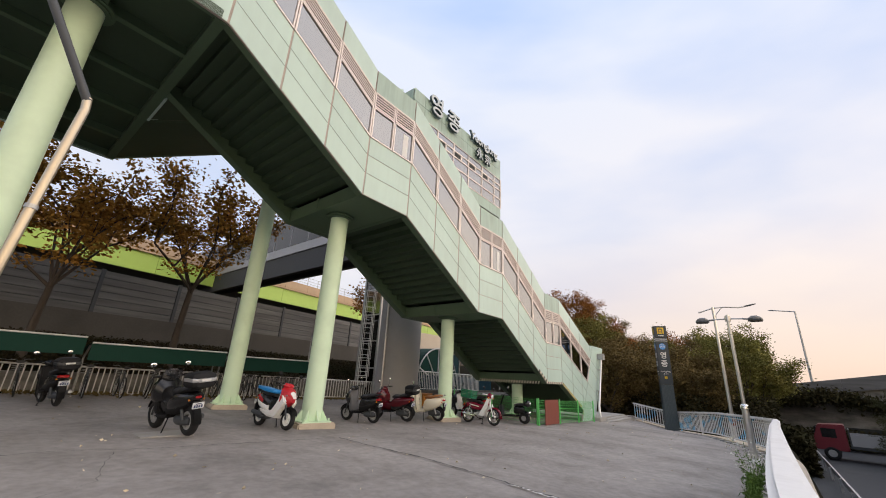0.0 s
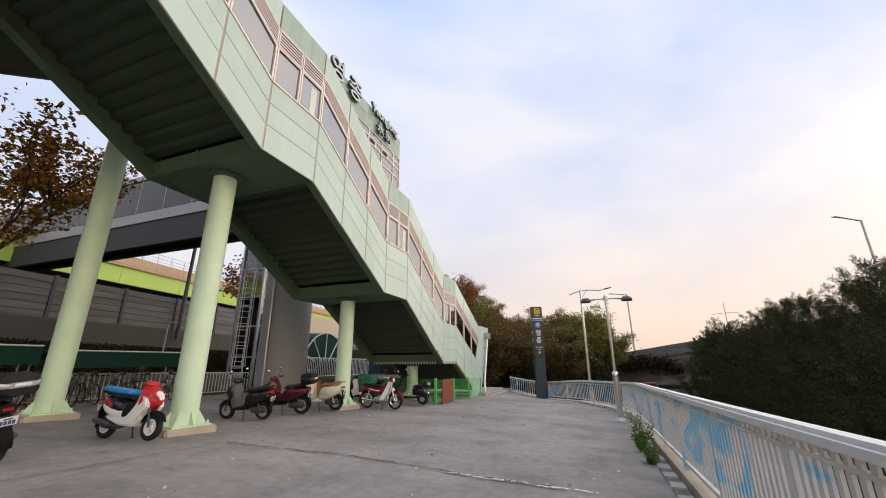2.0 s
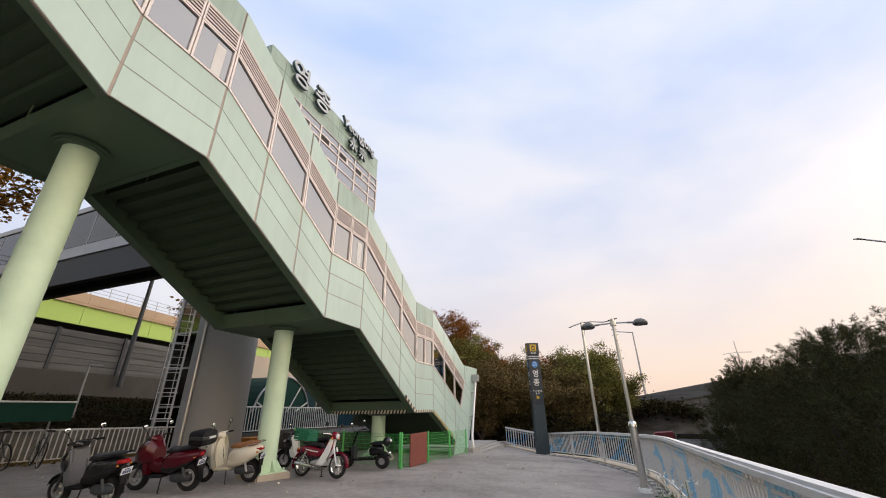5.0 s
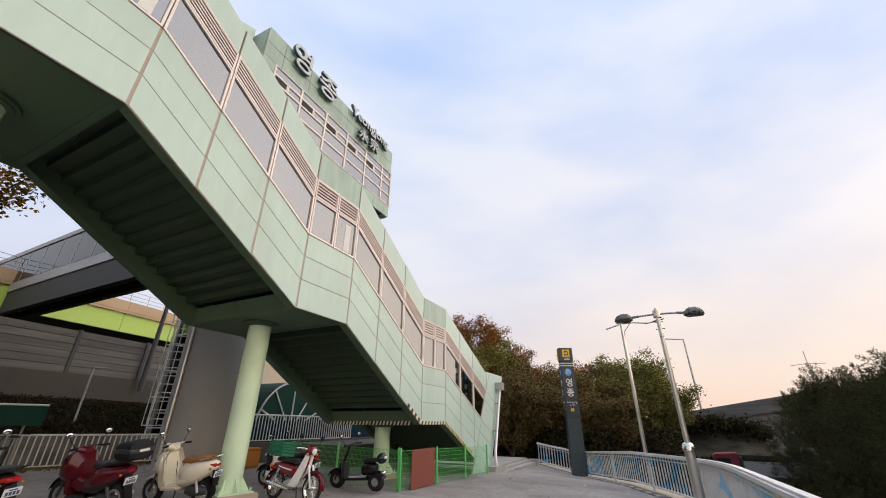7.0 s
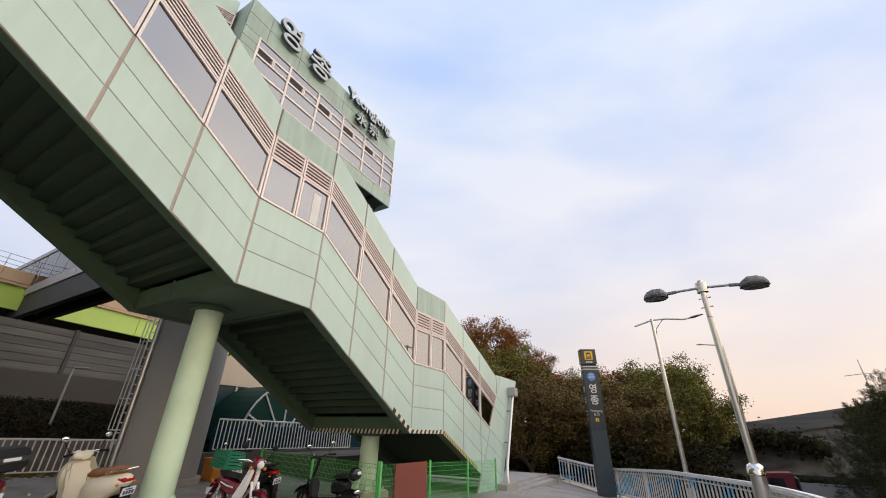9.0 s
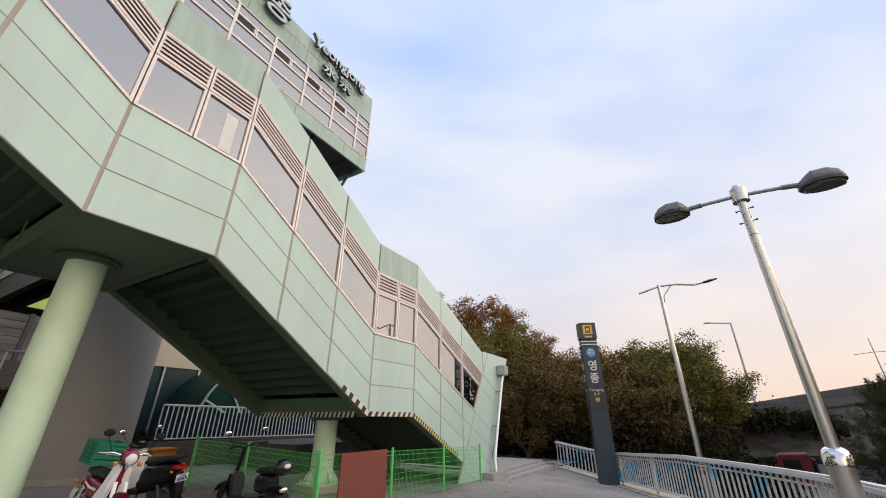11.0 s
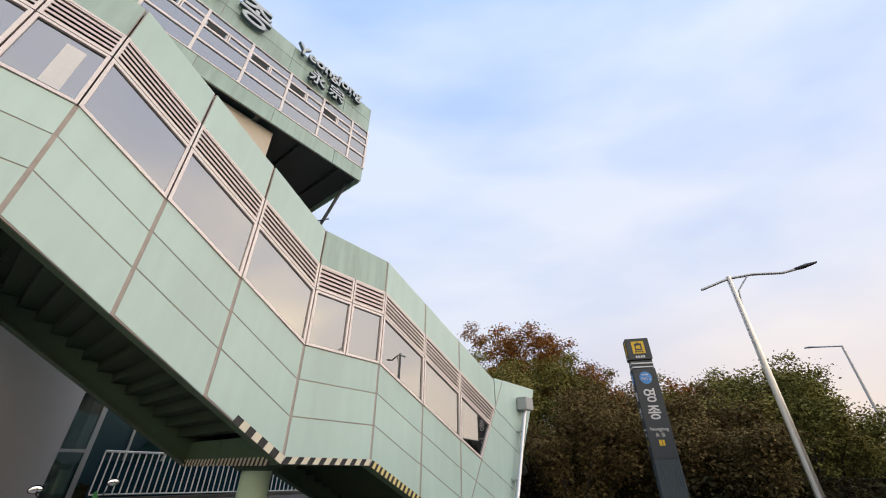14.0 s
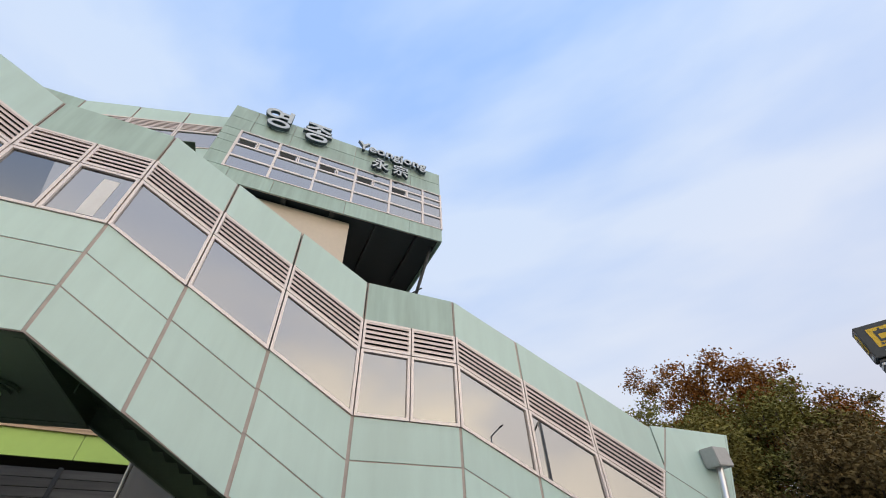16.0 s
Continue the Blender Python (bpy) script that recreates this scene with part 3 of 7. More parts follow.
def bottom(u, knots=KNOTS):
    for (u0, z0), (u1, z1) in zip(knots, knots[1:]):
        if u <= u1:
            return z0 + (z1 - z0) * (u - u0) / (u1 - u0)
    return knots[-1][1]


def clip(poly, a, b, c):
    """The part of an outline where a*x + b*z <= c."""
    out = []
    for i, p in enumerate(poly):
        q = poly[(i + 1) % len(poly)]
        dp, dq = a * p[0] + b * p[1] - c, a * q[0] + b * q[1] - c
        if dp <= 0:
            out.append(p)
        if dp * dq < 0:
            f = dp / (dp - dq)
            out.append((p[0] + (q[0] - p[0]) * f, p[1] + (q[1] - p[1]) * f))
    return out


def band(ua, ub, lo, hi, gap=0.010, knots=KNOTS):
    """A sloping bay of the facade; the upright joints are wider than the sloping ones."""
    g = gap * 2.6
    return [(ua + g, bottom(ua, knots) + lo + gap), (ub - g, bottom(ub, knots) + lo + gap), (ub - g, bottom(ub, knots) + hi - gap), (ua + g, bottom(ua, knots) + hi - gap)]


def bays(knots, lo, hi):
    """Bays of the facade: landings are one bay wide, flights three."""
    out = []
    for (u0, z0), (u1, z1) in zip(knots, knots[1:]):
        if u1 <= lo or u0 >= hi:
            continue
        n = 1 if abs(u1 - u0) < 2 else 3
        for k in range(n):
            out.append((u0 + (u1 - u0) * k / n, u0 + (u1 - u0) * (k + 1) / n, n == 1))
    return out


def solid(outline, v0, v1):
    bm = bmesh.new()
    prism(bm, outline, v0, v1)
    return bm


stair = thing("covered_stair", R, "mint-green panel-clad covered stair with louvred windows, stepping down to the forecourt", "stairway")


def window(parent, outline, v, sub_label=""):
    """A framed pane in the facade: frame bars round an outline, glass set back."""
    fr = bmesh.new()
    w = 0.045
    n = len(outline)
    cx, cz = sum(p[0] for p in outline) / n, sum(p[1] for p in outline) / n
    inner = []
    for i, p in enumerate(outline):
        a, b = outline[i - 1], outline[(i + 1) % n]
        d0, d1 = (Vector(p) - Vector(a)).normalized(), (Vector(b) - Vector(p)).normalized()
        n0, n1 = Vector((-d0.y, d0.x)), Vector((-d1.y, d1.x))
        m = (n0 + n1).normalized()
        k = w / max(0.3, m.dot(n0))
        inner.append(Vector(p) + m * k)
    for i in range(n):
        j = (i + 1) % n
        prism(fr, [tuple(outline[i]), tuple(outline[j]), tuple(inner[j]), tuple(inner[i])], v - 0.022, v + 0.05)
    win = part("window", fr, ALU, parent, "pinkish aluminium window frame")
    pane = part("pane", solid([tuple(p) for p in inner], v + 0.018, v + 0.026), GLASS, win, "grey tinted glass")
    pane.visible_shadow = False
    return win


def louvre(parent, outline, v):
    """Louvre blades between the two long sides of a four-cornered outline, in a thin frame."""
    (ax, az), (bx, bz), (cx, cz), (dx, dz) = outline
    fr = bmesh.new()
    for p0, p1, lo in (((ax, az), (bx, bz), 1), ((dx, dz), (cx, cz), -1)):
        prism(fr, [p0, p1, (p1[0], p1[1] + 0.04 * lo), (p0[0], p0[1] + 0.04 * lo)], v - 0.02, v + 0.05)
    for (x0, z0), (x1, z1), s in (((ax, az), (dx, dz), 1), ((bx, bz), (cx, cz), -1)):
        prism(fr, [(x0, z0), (x0 + 0.04 * s, z0), (x1 + 0.04 * s, z1), (x1, z1)], v - 0.018, v + 0.048)
    grille = part("louvre", fr, ALU, parent, "pinkish metal louvre grille")
    n = 6
    for k in range(n):
        f0 = (k + 0.35) / n
        f1 = f0 + 0.085
        sl = bmesh.new()
        L = [(dx - ax) * f0, (dz - az) * f0]
        T = [(dx - ax) * f1, (dz - az) * f1]
        Lb = [(cx - bx) * f0, (cz - bz) * f0]
        Tb = [(cx - bx) * f1, (cz - bz) * f1]
        q = [(ax + L[0], az + L[1]), (bx + Lb[0], bz + Lb[1]), (bx + Tb[0], bz + Tb[1]), (ax + T[0], az + T[1])]
        a = [sl.verts.new((x, v - 0.015, z - 0.015)) for x, z in q]
        b = [sl.verts.new((x, v + 0.045, z + 0.03)) for x, z in q]
        for i in range(4):
            j = (i + 1) % 4
            sl.faces.new((a[i], a[j], b[j], b[i]))
        sl.faces.new(a)
        sl.faces.new(b[::-1])
        part("slat", sl, LOUVRE, grille)
    # dark sheet that paints the shade in the gaps between slats
    part("gap_blackout", solid([(ax + 0.02, az + 0.02), (bx - 0.02, bz + 0.02), (cx - 0.02, cz - 0.02), (dx + 0.02, dz - 0.02)], v + 0.06, v + 0.07), DARK, grille)
    return grille


def facade(parent, knots, lo, hi, v, last=None):
    for ua, ub, landing in bays(knots, lo, hi):
        for r0, r1 in zip(ROWS_UP, ROWS_UP[1:]):
            q = band(ua, ub, r0, r1, knots=knots)
            if last:
                q = clip(q, 0, -1, 0.52)
            if len(q) > 2:
                part("panel", solid(q, v, v + 0.03), PANEL, parent)
        q = band(ua, ub, LOUVRE_TOP, ROOF, knots=knots)
        part("panel", solid(q, v, v + 0.03), PANEL_OLD if landing else PANEL, parent)
        halves = [(ua, (ua + ub) / 2), ((ua + ub) / 2, ub)] if landing else [(ua, ub)]
        for a, b in halves:
            window(parent, band(a, b, SILL, GLASS_TOP, 0.004, knots), v)
            louvre(parent, band(a, b, GLASS_TOP + 0.01, LOUVRE_TOP, 0.004, knots), v)
        # backing behind the panel joints
        part("joint", solid(band(ua, ub, 0.0, SILL, 0.0, knots) if not last else clip(band(ua, ub, 0.0, SILL, 0.0, knots), 0, -1, 0.52), v + 0.012, v + 0.06), JOINT, parent)
        part("joint", solid(band(ua, ub, LOUVRE_TOP, ROOF, 0.004, knots), v + 0.012, v + 0.06), JOINT, parent)


facade(stair, KNOTS[:7], -4, 17.4, V0)
facade(stair, KNOTS[6:8], 17.4, 19.2, V0)

# the lowest flight, cut off by a leaning end
ENDS = [(19.18, 20.57), (20.57, 21.95), (21.95, 27.0)]


def end_line(offset):
    """a, b, c of the leaning end edge, moved inwards by offset along u."""
    return 1.0, -0.572, 23.74 + 0.572 * 0.25 - offset


GLASS_END = 1.0, -0.60, 22.80 - 0.60 * 1.60
for k, (ua, ub) in enumerate(ENDS):
    for r0, r1 in zip(ROWS_UP, ROWS_UP[1:]):
        q = clip(band(ua, ub, r0, r1), 0, -1, 0.50)
        q = clip(q, *(GLASS_END if k == 2 else end_line(0))) if q else q
        if len(q) > 2:
            part("panel", solid(q, V0, V0 + 0.03), PANEL, stair)
    win = clip(band(ua, ub, SILL, GLASS_TOP, 0.004), *GLASS_END)
    window(stair, win, V0)
    q = band(ua, ub, GLASS_TOP + 0.01, LOUVRE_TOP, 0.004)
    if k == 2:
        q = clip(q, *GLASS_END)
    if len(q) == 4:
        louvre(stair, q, V0)
    q = clip(band(ua, min(ub, 23.62), LOUVRE_TOP, ROOF), *GLASS_END)
    part("panel", solid(q, V0, V0 + 0.03), PANEL, stair)
    part("joint", solid(clip(clip(band(ua, ub, 0.0, SILL, 0.0), 0, -1, 0.51), *GLASS_END), V0 + 0.012, V0 + 0.06), JOINT, stair)
    part("joint", solid(clip(band(ua, min(ub, 23.6), LOUVRE_TOP, ROOF, 0.0), *GLASS_END), V0 + 0.012, V0 + 0.06), JOINT, stair)

q = clip([(23.64, bottom(23.64) + LOUVRE_TOP + 0.01), (24.4, bottom(24.4) + LOUVRE_TOP + 0.01), (24.4, 3.69), (23.64, 3.69)], *GLASS_END)
part("panel", solid(q, V0, V0 + 0.03), PANEL, stair)

# the leaning end strip
for r0, r1 in ((-1.4, -0.2), (-0.2, 0.67), (0.67, 1.25), (1.25, 1.83), (1.83, 2.9), (2.9, 3.45), (3.45, 6.2)):
    q = band(21.5, 26.9, r0, r1)
    q = clip(clip(clip(clip(q, 0, -1, 0.50), 0, 1, 3.70), *end_line(0.01)), -GLASS_END[0], -GLASS_END[1], -GLASS_END[2] - 0.05)
    if len(q) > 2:
        part("panel", solid(q, V0, V0 + 0.03), PANEL, stair)
q = clip(clip(clip(clip([(21.0, -0.5), (27, -0.5), (27, 3.69), (21, 3.69)], *end_line(0.03)), -GLASS_END[0], -GLASS_END[1], -GLASS_END[2]), 0, -1, 0.5), 0, 1, 3.68)
part("joint", solid(q, V0 + 0.012, V0 + 0.06), JOINT, stair)
bm = bmesh.new()
prism(bm, [(23.60, -0.5), (23.66, -0.5), (26.06, 3.7), (26.0, 3.7)], V0, V0 + 0.35)
prism(bm, [(23.60, -0.5), (23.66, -0.5), (26.06, 3.7), (26.0, 3.7)], V1 - 0.35, V1)
part("end_trim", bm, PANEL, stair)

# roof, ceiling, back wall
PROFILE = [(-4.0, 8.49), (1.73, 8.49), (5.80, 6.13), (7.55, 6.13), (11.62, 3.81), (13.35, 3.81), (17.42, 1.42), (19.18, 1.42), (23.50, -0.56)]


def ribbon(bm, profile, lo, hi, v0, v1):
    for (u0, z0), (u1, z1) in zip(profile, profile[1:]):
        prism(bm, [(u0, z0 + lo), (u1, z1 + lo), (u1, z1 + hi), (u0, z0 + hi)], v0, v1)


bm = bmesh.new()
ribbon(bm, PROFILE[:-1] + [(23.6, -0.57)], ROOF - 0.12, ROOF - 0.01, V0 + 0.06, V1)
prism(bm, [(23.5, 3.56), (26.02, 3.56), (26.02, 3.69), (23.5, 3.69)], V0 + 0.06, V1)
part("roof", bm, PANEL_OLD, stair, "weathered mint roof edge")
bm = bmesh.new()
ribbon(bm, PROFILE, GLASS_TOP + 0.12, GLASS_TOP + 0.16, V0 + 0.1, V1 - 0.1)
part("ceiling_board", bm, CEILING, stair, "pale ceiling lining")
bm = bmesh.new()
ribbon(bm, PROFILE, 0.1, SILL, V1 - 0.06, V1)
ribbon(bm, PROFILE, GLASS_TOP, ROOF - 0.01, V1 - 0.06, V1)
part("back_wall", bm, PANEL, stair)
bm = bmesh.new()
ribbon(bm, PROFILE, SILL, GLASS_TOP, V1 - 0.04, V1 - 0.03)
pane = part("pane", bm, GLASS, stair, "grey tinted glass strip")
pane.visible_shadow = False


def stair_soffit(parent, profile, v0, v1, run=0.29):
    """Folded steel treads seen from below, between two deep stringers."""
    for (u0, z0), (u1, z1) in zip(profile, profile[1:]):
        bm = bmesh.new()
        if abs(z1 - z0) < 0.01:
            box(bm, u0, u1, v0 + 0.02, v1 - 0.02, z0 + 0.01, z0 + 0.06)
            part("landing_plate", bm, STEEL_GREEN, parent)
            continue
        n = max(1, round(abs(u1 - u0) / run))
        du, dz = (u1 - u0) / n, (z1 - z0) / n
        pts = []
        for k in range(n):
            a = (u0 + du * k, z0 + dz * k + 0.34)
            if dz < 0:
                pts += [a, (a[0] + du * 0.94, a[1] + 0.0)]
            else:
                pts += [(a[0] + du * 0.06, a[1] + dz), (a[0] + du, a[1] + dz)]
        for (x0, y0), (x1, y1) in zip(pts, pts[1:]):
            prism(bm, [(x0, y0), (x1, y1), (x1 + 0.004, y1 + 0.03), (x0 + 0.004, y0 + 0.03)], v0 + 0.2, v1 - 0.2)
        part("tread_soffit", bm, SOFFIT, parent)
    for a, b, t in ((v0 + 0.032, v0 + 0.16, 0.30), (v1 - 0.26, v1 - 0.065, 0.55)):
        bm = bmesh.new()
        ribbon(bm, profile, 0.0, t, a, b)
        bmesh.ops.remove_doubles(bm, verts=bm.verts[:], dist=0.001)
        part("stringer", bm, STEEL_GREEN, parent)
    for a, b in ((v0 + 0.16, v0 + 0.26), (v1 - 0.36, v1 - 0.26)):
        bm = bmesh.new()
        ribbon(bm, profile, 0.0, 0.03, a, b)
        bmesh.ops.remove_doubles(bm, verts=bm.verts[:], dist=0.001)
        part("stringer_flange", bm, STEEL_GREEN, parent)


stair_soffit(stair, PROFILE[1:], V0, V1)
# unseen floor plates, added to block interior light at the landing gaps
for ends in zip(PROFILE[1:], PROFILE[2:]):
    bm = bmesh.new()
    ribbon(bm, list(ends), 0.70, 0.78, V0 + 0.1, V1 - 0.1)
    part("light_stop_floor", bm, DARK_STEEL, stair)
for u, z in ((5.80, 6.13), (7.55, 6.13), (11.62, 3.81), (13.35, 3.81), (17.42, 1.42), (19.18, 1.42)):
    bm = bmesh.new()
    s = 1 if u in (5.80, 11.62, 17.42) else -1
    box(bm, u, u + 0.1 * s, V0 + 0.2, V1 - 0.2, z, z + 0.42)
    box(bm, u - 0.02, u + 0.14 * s, V0 + 0.2, V1 - 0.2, z - 0.005, z + 0.02)
    part("cross_beam", bm, STEEL_GREEN, stair)
    bm = bmesh.new()
    box(bm, u - 0.14 * s, u - 0.12 * s, 9.66, 9.7, z, z + 0.36)
    part("bracket", bm, STEEL_GREEN, stair)

# hazard stripes on the low edges of the last landing
def stripes(parent, p0, p1, v, name="hazard_strip", across=False, n=10, h=0.10, pale=CREAM_STRIPE):
    """A black strip with pale slanting stripes that stand a little proud of it."""
    d = (Vector(p1) - Vector(p0)) / n

    def plate(q0, q1, thick):
        bmx = bmesh.new()
        if across:
            pts = [(v, q0.x + 0.04, q0.y), (v, q1.x + 0.04, q1.y), (v, q1.x, q1.y + h), (v, q0.x, q0.y + h)]
            off = Vector((-thick, 0, 0))
        else:
            pts = [(q0.x - 0.03, v, q0.y), (q1.x - 0.03, v, q1.y), (q1.x + 0.03, v, q1.y + h), (q0.x + 0.03, v, q0.y + h)]
            off = Vector((0, -thick, 0))
        a_ = [bmx.verts.new(Vector(p) + off) for p in pts]
        b_ = [bmx.verts.new(Vector(p)) for p in pts]
        bmx.faces.new(a_)
        for i in range(4):
            bmx.faces.new((a_[i], b_[i], b_[(i + 1) % 4], a_[(i + 1) % 4]))
        return bmx

    st = part(name, plate(Vector(p0), Vector(p1), 0.008), BLACK, parent, "black and cream hazard strip")
    for k in range(n):
        at = Vector(p0) + d * k
        part("stripe", plate(at + d * 0.5, at + d, 0.012), pale, st)


stripes(stair, (16.55, 1.93), (17.42, 1.42), V0 - 0.002, n=4)
stripes(stair, (17.44, 1.42), (19.16, 1.42), V0 - 0.002, n=8)
stripes(stair, (19.2, 1.41), (21.6, 0.308), V0 - 0.002, n=22, pale=YELLOW_STRIPE)
stripes(stair, (8.0, 1.40), (11.4, 1.40), 17.40, across=True, n=24, h=0.12)

# white strip on one pane of the upper landings: painted light of the opposite window
for u, z in ((7.32, 6.13), (13.1, 3.81)):
    bm = bmesh.new()
    box(bm, u - 0.20, u + 0.02, V0 + 0.0125, V0 + 0.0165, z + 1.92, z + 2.72)
    part("far_window_light", bm, WHITE, stair, "white vertical strip on the glass, painted as light from the opposite window")


def support_column(u, v, top, r=0.27, low=False, label="pale green round steel column on a concrete footing"):
    g = ground_z(u, v)
    col = thing("support_column", R @ pose(u, v, g, 0, 0, -9), label, "column", "columns under the footbridge stair")
    h = top - g
    bm = bmesh.new()
    tube(bm, [(0, 0, 0.12), (0, 0, h)], r, 32)
    part("shaft", bm, COLUMN, col, smooth=True)
    bm = bmesh.new()
    box(bm, -0.52, 0.52, -0.44, 0.44, -0.1, 0.13, 0.035)
    part("footing", bm, SAND_CONCRETE, col, "worn pale concrete footing")
    bm = bmesh.new()
    box(bm, -0.40, 0.40, -0.40, 0.40, 0.131, 0.16)
    part("base_plate", bm, COLUMN, col)
    for k in range(8):
        a = math.pi * k / 4
        bm = bmesh.new()
        prism(bm, [(r - 0.01, 0.16), (r + 0.17, 0.16), (r + 0.17, 0.19), (r + 0.02, 0.42), (r - 0.01, 0.42)], -0.012, 0.012)
        part("gusset", bm, COLUMN, col).matrix_local = pose(0, 0, 0, 0, 0, math.degrees(a))
    for x, y in ((-0.34, -0.34), (0.34, -0.34), (-0.34, 0.34), (0.34, 0.34)):
        bm = bmesh.new()
        tube(bm, [(x, y, 0.16), (x, y, 0.23)], 0.025, 6)
        part("bolt", bm, COLUMN, col)
    bm = bmesh.new()
    tube(bm, [(0, 0, h - 0.09), (0, 0, h - 0.05)], r + 0.1, 32)
    tube(bm, [(0, 0, h - 0.05), (0, 0, h)], r + 0.16, 32)
    part("collar", bm, STEEL_GREEN, col, smooth=True)
    return col


support_column(-0.24, 9.7, 8.49, 0.30)
support_column(6.48, 9.60, 6.13)
support_column(12.37, 9.70, 3.81)
support_column(18.05, 9.6, 1.42)

# ---- the upper platform and the second stair behind ----
W0, W1 = 13.30, 17.30
UPPER = [(1.73, 8.49), (5.80, 10.85), (7.55, 10.85), (11.95, 12.72)]
upper = thing("upper_stair", R, "mint-green covered upper stair rising from the platform to the station tower", "stairway")
stair_soffit(upper, UPPER, W0, W1)
facade(upper, UPPER, 1.7, 12.0, W0)
bm = bmesh.new()
ribbon(bm, UPPER, 0.1, ROOF - 0.02, W1 - 0.06, W1)
part("back_wall", bm, PANEL, upper)
bm = bmesh.new()
ribbon(bm, UPPER, ROOF - 0.12, ROOF - 0.01, W0 + 0.06, W1)
part("roof", bm, PANEL_OLD, upper)
bm = bmesh.new()
ribbon(bm, UPPER, 0.0, 0.04, V1 - 0.02, W1 - 0.27)
bmesh.ops.remove_doubles(bm, verts=bm.verts[:], dist=0.001)
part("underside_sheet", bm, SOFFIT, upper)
support_column(6.0, 13.62, 10.85)

platform = thing("bridge_platform", R, "green steel platform joining the two covered stairs, seen from below", "platform")
bm = bmesh.new()
box(bm, -4.0, 1.70, V0 + 0.07, W1, 8.72, 8.8)
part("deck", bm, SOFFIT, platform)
for v in (7.78, 9.6, 11.55, 13.4, 15.4, 17.2):
    bm = bmesh.new()
    box(bm, -4.0, 1.6, v - 0.08, v + 0.08, 8.50, 8.72)
    part("joist", bm, STEEL_GREEN, platform)
for u in (-3.9, -1.9, -0.1, 1.62):
    bm = bmesh.new()
    box(bm, u - 0.11, u + 0.11, V0 + 0.08, W1, 8.47, 8.73)
    part("beam", bm, STEEL_GREEN, platform)
bm = bmesh.new()
box(bm, -4.0, 1.73, W1 - 0.05, W1, 8.45, 12.7)
box(bm, -4.06, -4.0, V0, W1, 8.45, 12.7)
box(bm, -4.0, 1.73, V0 + 0.06, W1, 12.6, 12.72)
box(bm, 1.73, 1.79, V1, W0, 8.45, 12.7)
part("wall_cladding", bm, PANEL, platform)

# ---- the station tower ----
TU0, TU1, TV0, TV1, TZ0, TZ1 = 12.07, 21.4, 12.5, 17.6, 12.22, 16.82
tower = thing("station_tower", R, "mint-clad station tower with ribbon windows and raised station lettering", "building")
cols = [12.07, 12.72, 14.22, 15.80, 17.38, 18.96, 20.5, 21.4]
zs = [12.22, 12.95, 13.65, 14.35, 14.76, 15.24, 16.02, 16.82]
bm = bmesh.new()
box(bm, TU0 + 0.03, TU1 - 0.03, TV0 + 0.035, TV0 + 0.09, 12.24, 12.95)
box(bm, TU0 + 0.03, TU1 - 0.03, TV0 + 0.035, TV0 + 0.09, 15.24, 16.80)
box(bm, TU0 + 0.03, 12.72, TV0 + 0.035, TV0 + 0.09, 12.95, 15.24)
part("joint", bm, JOINT, tower)
G = 0.010
pc = [12.07, 12.98, 14.5, 17.2, 19.9, 21.4]
for z0, z1 in ((12.22, 12.95), (15.24, 16.02), (16.02, 16.82)):
    for a, b in zip(pc, pc[1:]):
        bm = bmesh.new()
        box(bm, a + G, b - G, TV0, TV0 + 0.045, z0 + G, z1 - G)
        part("panel", bm, PANEL_OLD, tower)
for z0, z1 in zip(zs[1:5], zs[2:6]):
    bm = bmesh.new()
    box(bm, TU0 + G, 12.72 - G, TV0, TV0 + 0.045, z0 + G, z1 - G)
    part("panel", bm, PANEL_OLD, tower)
for a, b in zip(cols[1:], cols[2:]):
    for z0, z1 in zip(zs[1:5], zs[2:6]):
        if abs(z0 - 14.35) < 0.01 and b < 21:
            m = (a + b) / 2
            for x0, x1 in ((a, m), (m, b)):
                w = window(tower, [(x0 + 0.01, z0), (x1 - 0.01, z0), (x1 - 0.01, z1), (x0 + 0.01, z1)], TV0)
                if x0 == a:
                    part("vent", solid([(x0 + 0.1, z0 + 0.09), (x1 - 0.1, z0 + 0.09), (x1 - 0.1, z1 - 0.09), (x0 + 0.1, z1 - 0.09)], TV0 - 0.004, TV0 + 0.014), DARK, w, "dark open vent")
        else:
            window(tower, [(a, z0), (b, z0), (b, z1), (a, z1)], TV0)
for a in cols[1:]:
    bm = bmesh.new()
    box(bm, a - 0.035, a + 0.035, TV0 - 0.03, TV0 + 0.05, 12.95, 15.24)
    part("mullion", bm, ALU, tower)
bm = bmesh.new()
box(bm, TU0, TU0 + 0.06, TV0 + 0.1, TV1, TZ0, TZ1)
box(bm, TU1 - 0.06, TU1, TV0 + 0.1, TV1, TZ0, 12.95)
box(bm, TU1 - 0.06, TU1, TV0 + 0.1, TV1, 15.24, TZ1)
box(bm, TU0, TU1, TV1 - 0.06, TV1, TZ0, TZ1)
part("side_wall", bm, PANEL_OLD, tower)
for k in range(3):
    for z0, z1 in zip(zs[1:5], zs[2:6]):
        bm = bmesh.new()
        v0 = TV0 + 0.1 + k * 1.6
        box(bm, TU1 - 0.03, TU1 - 0.02, v0, v0 + 1.55, z0, z1 - 0.05)
        pane = part("side_pane", bm, CLEAR, tower, "clear side glazing")
        pane.visible_shadow = False
        bm = bmesh.new()
        box(bm, TU1 - 0.06, TU1, v0, v0 + 1.6, z1 - 0.05, z1)
        part("transom", bm, ALU, tower)
bm = bmesh.new()
box(bm, TU0 + 0.06, TU1 - 0.06, TV0 + 0.1, TV1 - 0.06, 16.62, 16.75)
